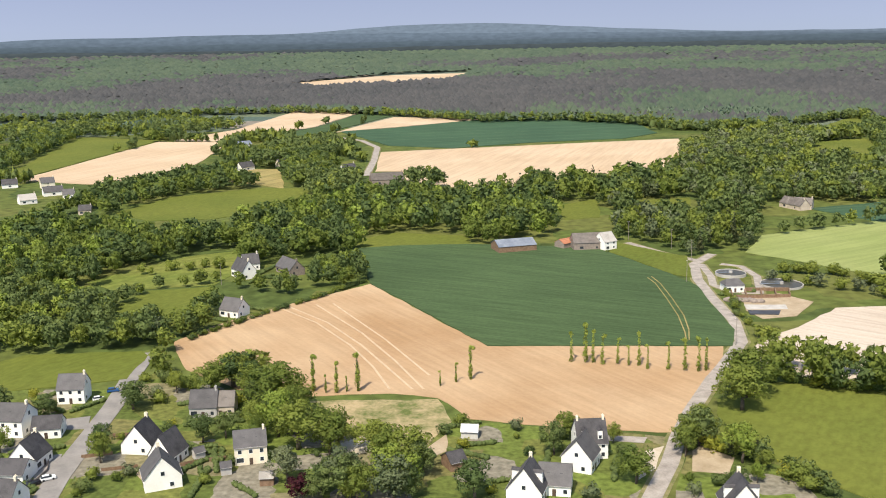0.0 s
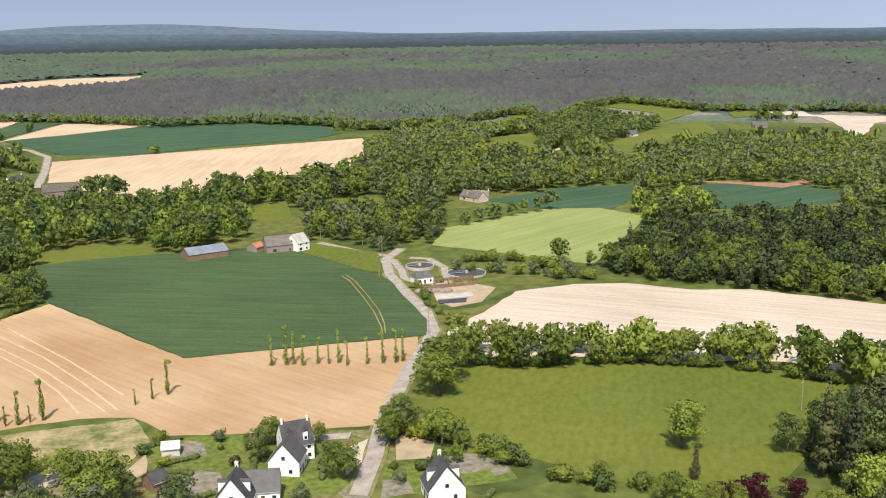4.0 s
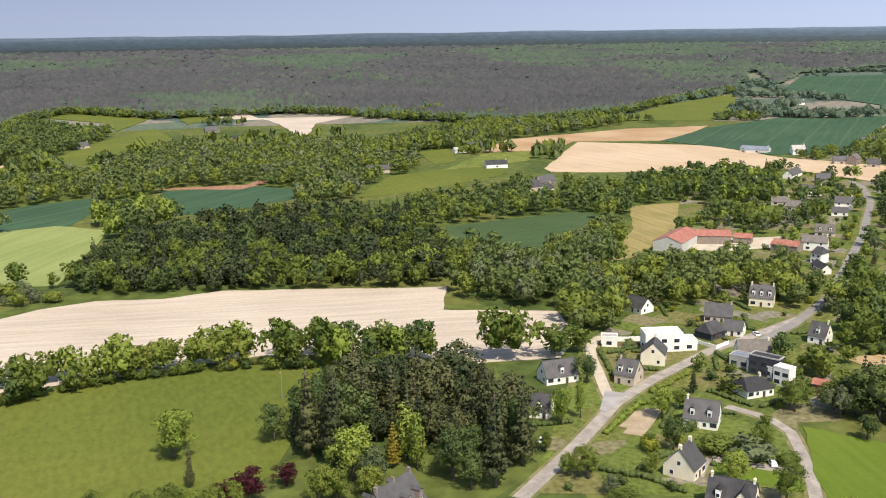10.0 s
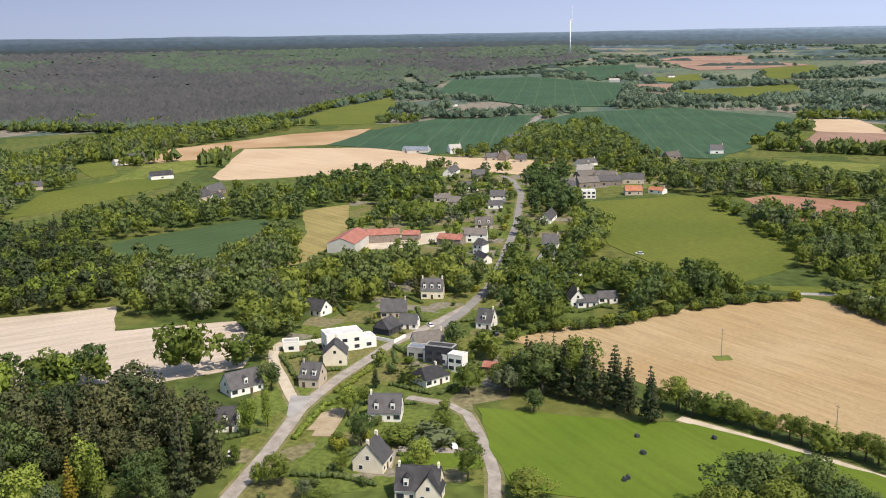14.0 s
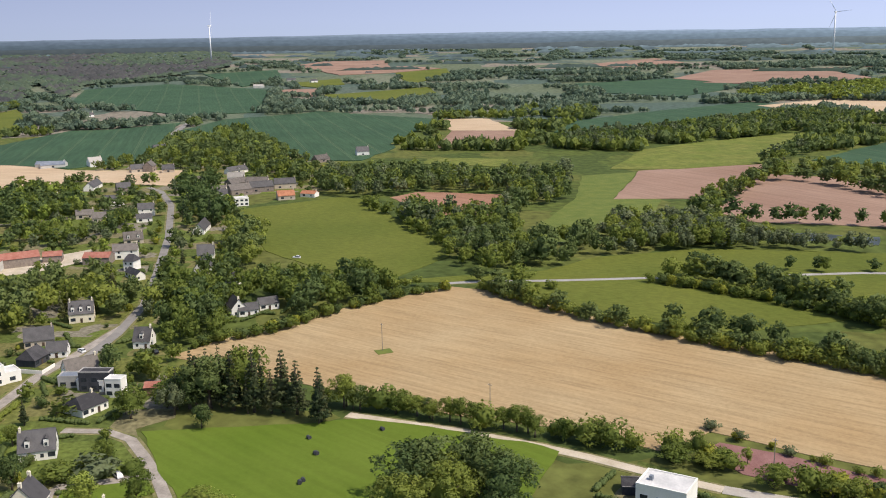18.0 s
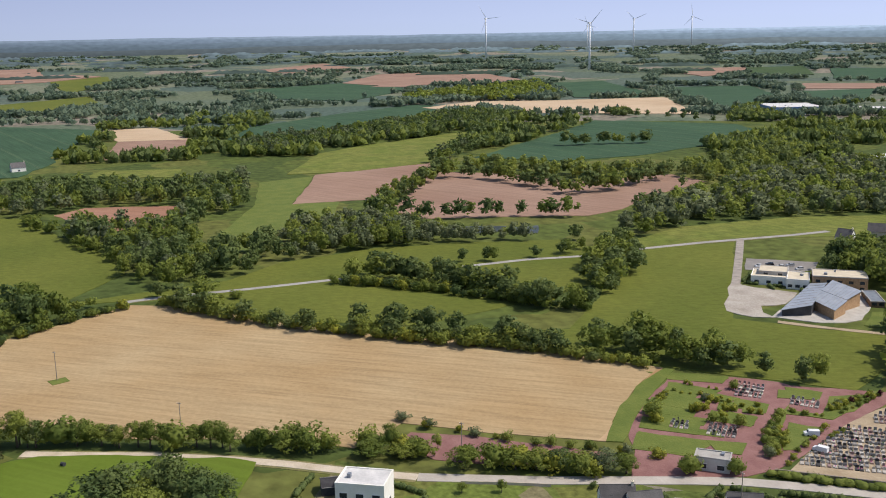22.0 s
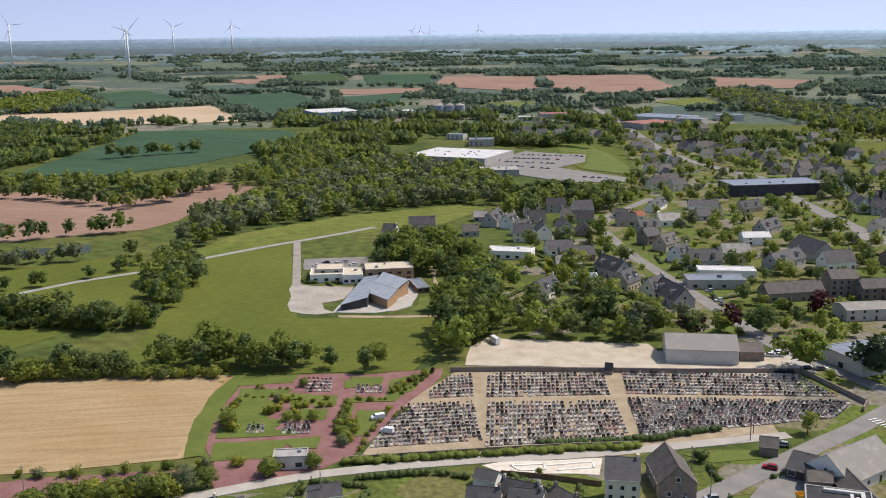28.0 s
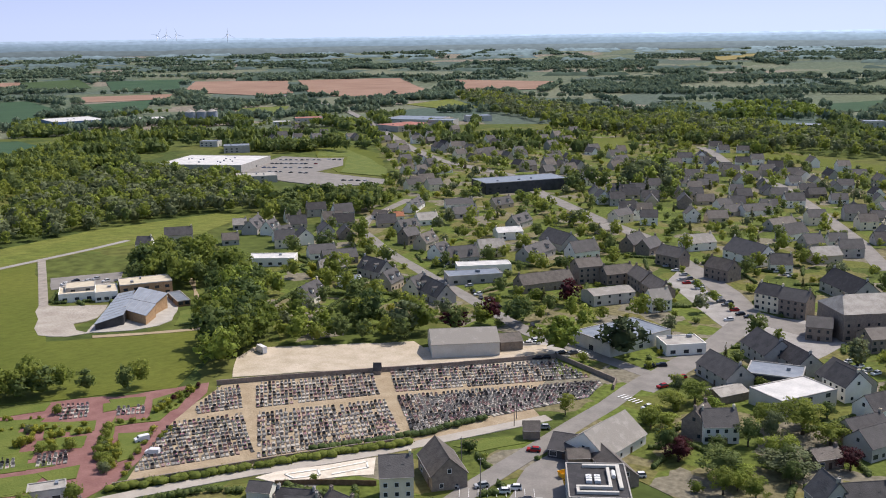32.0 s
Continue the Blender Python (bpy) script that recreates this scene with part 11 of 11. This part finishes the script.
row_of_trees("shrub_row", "yellow-green shrubs of the memorial garden", [(258.2, -167.7), (264.9, -174.6)], "limebush1", 2, 2.5, 1.1, 0.6, "tree line")
row_of_trees("shrub_row", "yellow-green shrubs of the memorial garden", [(279.3, -167.2), (271.2, -173.6)], "limebush1 bush1", 3, 1.6, 1.1, 0.6, "tree line")
row_of_trees("shrub_row", "yellow-green shrubs of the memorial garden", [(272.7, -174.6), (265.9, -179.4)], "limebush2 bush1", 3.3, 2, 1.1, 0.6, "tree line")
row_of_trees("shrub_row", "yellow-green shrubs of the memorial garden", [(250.2, -191.9), (244, -196.8), (240.6, -201.9)], "limebush1 bush2", 2.8, 1.8, 1.1, 0.6, "tree line")
row_of_trees("shrub_row", "yellow-green shrubs of the memorial garden", [(244.3, -205), (248.6, -215.7), (252.6, -229.6)], "limebush2 bush1 greybush1", 2.5, 2.3, 1.1, 0.6, "tree line")
row_of_trees("shrub_row", "yellow-green shrubs of the memorial garden", [(241.1, -204.8), (245.4, -217), (250.4, -229.6)], "limebush1 bush1", 3, 1.6, 1.1, 0.6, "tree line")
row_of_trees("shrub_row", "yellow-green shrubs of the memorial garden", [(240.1, -179.9), (230.7, -176.3), (221.9, -166.1)], "bush2 limebush1 greybush1", 2.5, 3.3, 1.1, 0.6, "tree line")
row_of_trees("shrub_row", "yellow-green shrubs of the memorial garden", [(238.6, -181), (229.3, -177.5), (220.8, -167)], "limebush2 bush1", 2.8, 2.3, 1.1, 0.6, "tree line")
row_of_trees("shrub_row", "yellow-green shrubs of the memorial garden", [(221.1, -138.8), (218.9, -145.1), (214.9, -151.2)], "bush2 darkbush1", 3.3, 5.8, 1.1, 0.6, "tree line")
row_of_trees("shrub_row", "yellow-green shrubs of the memorial garden", [(263.7, -152.3), (254.7, -148.3)], "limebush2 bush1", 3.8, 4, 1.1, 0.6, "tree line")
row_of_trees("shrub_row", "yellow-green shrubs of the memorial garden", [(226.4, -191.2), (228.6, -196), (231, -201.1)], "limebush2 bush1", 2.5, 1.9, 1.1, 0.6, "tree line")
row_of_trees("street_trees", "row of small street trees", [(364, -665.2), (302.7, -601.8), (270.6, -570.3), (233.3, -539.5), (204.4, -512.6)], "dark2 lime1", 11.4, 7.6, 1.1, 0.8, "tree line")
row_of_trees("tree_group", "big dark trees by the nursery school", [(386.8, -336), (387.7, -358.1), (382, -369.1)], "dark3 oak2", 8.8, 17.7, 1.1, 3.8, "tree line")
plant([(353.5, -351.3, 18, 1.56, "oak"), (322.1, -326.7, 17.9, 1.20, "lime"), (302.1, -304.2, 18, 1.52, "dark"), (273, -279.5, 14.3, 1.56, "oak"), (270.7, -265.2, 9.1, 1.60, "oak"), (279.8, -290.3, 18, 1.28, "dark"), (398.5, -332.2, 17.7, 1.03, "dark"), (390.9, -341.7, 16.8, 1.20, "oak"), (395.1, -372.5, 11.6, 1.44, "oak"), (240.2, -320.6, 18, 0.88, "dark"), (224, -317.6, 15.6, 1.34, "willow"), (217.5, -324.5, 14, 1.32, "oak"), (207.5, -332, 10.4, 1.51, "copper"), (190.3, -353, 12.7, 1.31, "dark"), (154.7, -323.7, 17.5, 1.07, "lime"), (134, -333.1, 16.8, 1.60, "cedar"), (184.3, -392, 13.7, 1.04, "copper"), (198.4, -388.4, 7.9, 1.58, "oak"), (274.6, -310.9, 10.8, 1.38, "oak"), (218.5, -453.9, 7.1, 1.39, "dark"), (247.8, -299.7, 8.5, 1.60, "oak")], "garden_tree", "big garden trees by the school and the cemetery")
row_of_trees("tree_group", "big garden trees", [(336.3, -418.5), (321.7, -410), (357.3, -424.4), (240.1, -317.8)], "dark3 oak1", 11.4, 13.9, 1.1, 3.8, "tree line")
row_of_trees("tree_group", "dark town trees", [(323, -680.2), (316, -717.3), (296.2, -710.3), (229.9, -682)], "dark3 pine1", 8.8, 15.2, 1.0, 3.8, "tree line")
row_of_trees("tree_group", "pale willows", [(285.7, -724.8), (297.9, -793.3), (269.3, -768.9)], "willow3", 7.6, 17.7, 1.2, 3.8, "tree line")
row_of_trees("tree_belt", "dark trees behind the supermarket", [(833.6, -686.3), (878.1, -761.6), (847.2, -813.8), (789.6, -829.3), (706.7, -793.6)], "dark3 oak2 willow1", 10, 10, 1.2, 6, "tree line")
# The willow share lightens these far belts in place of haze.
row_of_trees("tree_belt", "mixed trees among the workshops", [(938.9, -686.7), (907.9, -692.4)], "oak3 dark2 willow2", 11, 14, 1.2, 8, "tree line")
row_of_trees("tree_belt", "mixed trees among the workshops", [(1018.8, -777.1), (966.6, -809.7)], "oak3 dark2 willow2", 11, 9, 1.2, 8, "tree line")
row_of_trees("tree_belt", "mixed trees among the workshops", [(1015.2, -850.4), (1011.4, -928.3), (946.3, -898.5)], "oak3 dark2 willow2", 11, 10, 1.2, 8, "tree line")
row_of_trees("tree_belt", "mixed trees among the workshops", [(1042.2, -1045.9), (940.5, -976.1), (841.8, -888.8)], "oak3 dark2 willow2", 11, 13, 1.2, 8, "tree line")
row_of_trees("tree_belt", "mixed trees among the workshops", [(1270, -1027.4), (1289.1, -1117.4), (1288.6, -1155.7)], "oak3 dark2 willow2", 11, 11, 1.2, 8, "tree line")
row_of_trees("tree_belt", "mixed trees among the workshops", [(948, -1005.8), (963.1, -1055.9), (826.7, -1000.5)], "oak3 dark2 willow2", 11, 10, 1.2, 8, "tree line")
row_of_trees("tree_belt", "dark trees beside the car park", [(703.7, -793.1), (693.5, -835.7), (651.4, -830)], "dark5", 8.8, 17.7, 1.1, 6.3, "tree line")
row_of_trees("tree_belt", "dark trees below the car park", [(528, -526.6), (492.9, -532.4), (466.6, -545.6), (452.1, -584.8)], "dark4 oak1", 8.8, 15.2, 1.2, 6.3, "tree line")
plant([(47.4, 351.3, 11.7, 1.0, "pollard"), (52.5, 349.7, 16, 1.0, "pollard"), (55.3, 350.2, 12.6, 1.0, "pollard"), (58.4, 347.5, 11.8, 1.0, "pollard"), (64, 347.2, 10.5, 1.0, "pollard"), (67.8, 345.7, 7.9, 1.0, "pollard"), (71.5, 345.5, 13.1, 1.0, "pollard"), (74, 341.6, 9.5, 1.0, "pollard"), (81.4, 340.5, 10.8, 1.0, "pollard"), (87, 339, 12.6, 1.0, "pollard"), (91.7, 338.1, 13.2, 1.0, "pollard"), (94.7, 339.2, 12, 1.0, "pollard")], "pollard_row", "row of tall ivy-clad pollard oaks")
plant([(-46, 324.6, 13.6, 1.0, "pollard"), (-41.5, 322.8, 6.8, 1.0, "pollard"), (-37.7, 322.6, 11.5, 1.0, "pollard"), (-34.3, 323.5, 5.8, 1.0, "pollard"), (-30.4, 323.9, 14.2, 1.0, "pollard"), (-1.8, 327.5, 5.8, 1.0, "pollard"), (3.8, 331.3, 7.4, 1.0, "pollard"), (9.1, 334, 12.7, 1.0, "pollard"), (-59.6, 344.8, 4.4, 1.0, "pollard")], "pollard_row", "row of tall ivy-clad pollard oaks")
plant([(100.8, 311.4, 18.2, 1.36, "oak"), (149.9, 234.6, 16.3, 1.05, "lime"), (141.4, 214, 13.8, 0.63, "pine"), (70.3, 268.6, 11.4, 1.00, "oak"), (80.5, 292, 6.2, 1.43, "oak")], "field_tree", "large field trees by the lane and meadow")
wood("wood", "oaks and shrubs round the farm gardens", [(-110.1, 475.9), (-92, 493.5), (-67.6, 509.3), (-44.2, 518.1), (-38, 482.4), (-62.6, 468.1), (-77.4, 456.2), (-97.9, 464)], "oak4 lime2 dark2", 9, 11, 1.0, "wood")
wood("wood", "oaks by the field corner", [(-112.6, 389.6), (-115.2, 423.4), (-109.4, 442), (-98.6, 422.4), (-104.8, 401.1), (-105.6, 385.3)], "oak3 dark2", 8, 10, 1.1, "wood")
row_of_trees("hedgerow", "hedge of trees above the paddock", [(-112.1, 485.3), (-124.4, 482.7), (-136.8, 475.6), (-148.6, 463.2), (-154.8, 440.1), (-151.9, 412.4)], "oak2 dark2 lime1 bush2", 7, 8, 1.2, 3, "tree line")
row_of_trees("hedgerow", "trees below the paddock", [(-131.5, 383), (-128, 390.5), (-119.2, 388.4), (-112.1, 383.4)], "oak2 willow1", 7, 10, 1.1, 2, "tree line")
row_of_trees("hedgerow", "scattered young trees on the slope", [(-157.6, 498.3), (-141.3, 514.9), (-125.1, 524.3), (-103.7, 509.4)], "bush3 oak1", 9, 6, 1.0, 6, "tree line")
plant([(172.9, 182.8, 17.3, 1.16, "lime"), (186.8, 181, 13.4, 1.05, "gold"), (189.2, 174.3, 17.2, 0.81, "slim"), (191.3, 162.9, 15.9, 1.06, "dark"), (194.1, 150.2, 28.5, 0.86, "pine"), (210, 152.8, 27.1, 0.91, "pine"), (159.1, 195, 7.4, 1.30, "copper"), (142.2, 197.7, 8.4, 1.33, "copper"), (175.8, 204.6, 27.9, 0.91, "pine"), (177, 194.9, 29.9, 0.92, "pine"), (176.8, 221.5, 12.8, 0.98, "dark"), (189, 154.5, 12.9, 0.86, "dark"), (241.5, 160.8, 12.9, 0.77, "lime"), (249.5, 159, 14.5, 0.60, "slim")], "grove_edge_tree", "trees along the edge of the dark grove")
plant([(295.7, 198.8, 9.4, 1.16, "willow"), (312.4, 149.6, 7.7, 0.98, "oak"), (304.2, 130.6, 4.6, 3.12, "bush"), (296.8, 108.8, 12.1, 1.15, "oak"), (327.4, 126.8, 7.5, 1.35, "oak"), (288.2, 83.6, 8.8, 1.01, "dark"), (252.1, 103.8, 7.1, 2.29, "greybush"), (252.1, 113.9, 6.2, 2.01, "bush"), (243.1, 130.7, 5.1, 1.14, "oak"), (355, 214.6, 14, 1.48, "dark"), (331.3, 206.8, 14.5, 1.55, "oak"), (306.6, 100, 10.2, 1.39, "oak"), (257, 94.9, 4.5, 1.83, "bush"), (332.9, 114.3, 12.1, 1.26, "oak"), (209.1, 119.2, 3.9, 2.84, "oak"), (229.9, 67.6, 8.3, 2.00, "oak")], "garden_tree", "garden trees of the hamlet")
clipped_hedge("bright clipped hedge along the road", [(244.1, 146.1), (258.1, 148.4), (270.5, 149.9), (277.4, 147.2)], 1.6, 1.8, LIMELEAF)
clipped_hedge("clipped hedge along the gravel lane", [(289, 170.8), (300.2, 180.5), (309.8, 189.9)], 1.4, 1.7)
clipped_hedge("clipped hedge beside the road", [(283.3, 152.5), (297.3, 151.9), (310.8, 151.6)], 2.0, 2.0, OAK)
clipped_hedge("clipped hedge behind the houses", [(319.1, 193.4), (322.9, 184.7), (328.1, 179.9)], 1.2, 1.4)
clipped_hedge("green clipped garden hedge", [(218.7, 139.1), (222.4, 128.4), (224.4, 118.7)], 1.6, 1.8)
wall_along("garden_wall", "white rendered garden wall", WALLS["white"], [(322.4, 194.8), (328, 187.6), (333.5, 182.3)], 0.3, 2.0)
wall_along("garden_wall", "white rendered garden wall", WALLS["white"], [(343.1, 168), (340.1, 156.2), (348.7, 155.1)], 0.3, 1.6)
plant([(85, -256.1, 7.4, 1.50, "copper"), (99.9, -294.3, 6.4, 1.78, "oak"), (96.1, -277.4, 5.9, 1.83, "lime"), (95.6, -302.7, 8.5, 1.51, "oak"), (71.2, -250.7, 9.9, 1.78, "dark"), (65.6, -250, 6.6, 1.78, "lime"), (78.1, -270.7, 4.8, 1.75, "dark"), (69.2, -293.2, 8.9, 1.50, "oak"), (59.3, -294, 12.7, 1.57, "oak"), (50.3, -289.6, 8, 1.90, "oak"), (42, -274.3, 7.6, 1.37, "copper"), (56.9, -263.4, 7.5, 2.95, "willow"), (80.8, -326.7, 5.1, 1.44, "oak"), (140.1, -231.7, 4.5, 1.00, "darkbush")], "garden_tree", "garden trees of the town")
plant([(244.2, -81.6, 7.4, 1.63, "oak"), (239.2, -95.3, 6.5, 2.10, "oak"), (236.4, -100.6, 6.9, 1.84, "oak"), (234.3, -106.2, 6.8, 1.73, "dark"), (232.1, -112.5, 6.2, 1.94, "oak"), (229.1, -117.5, 6.8, 1.88, "willow"), (226, -123.1, 6.1, 1.58, "oak"), (262, -65.1, 10.2, 0.71, "oak"), (259.4, -78.8, 5.3, 0.84, "lime"), (257.7, -149.3, 6.1, 1.29, "oak"), (256.6, -67.9, 5.6, 2.15, "oak"), (260.9, -58.1, 5.6, 2.50, "oak"), (322.3, -161.6, 12.9, 1.21, "oak"), (323.6, -171, 10.4, 1.37, "oak"), (312.6, -178.3, 12.1, 1.72, "oak"), (306.2, -188.7, 8.4, 1.86, "dark")], "garden_tree", "trees along the memorial garden")
wood("wood", "garden trees at the top of the street", [(799, 328.9), (862.2, 323.5), (833.1, 267.3), (954.4, 300.6), (978.9, 351.5), (876.3, 346.1)], "oak2 dark3 gold1", 11, 10, 1.0, "wood")
row_of_trees("hedgerow", "old oaks along the edge of the meadow", [(117.8, 339.7), (140.2, 334.7), (164.3, 321), (187.7, 308.3), (206.4, 298.2), (223.4, 290.2)], "oak5 lime1 dark1", 6.5, 13, 1.05, 2, "tree line")
row_of_trees("hedgerow", "old oaks along the edge of the meadow", [(229.6, 285.7), (237.8, 275), (244.9, 263.5), (254, 245.1), (260.8, 231.3)], "oak5 dark2", 6.5, 14, 1.05, 2, "tree line")
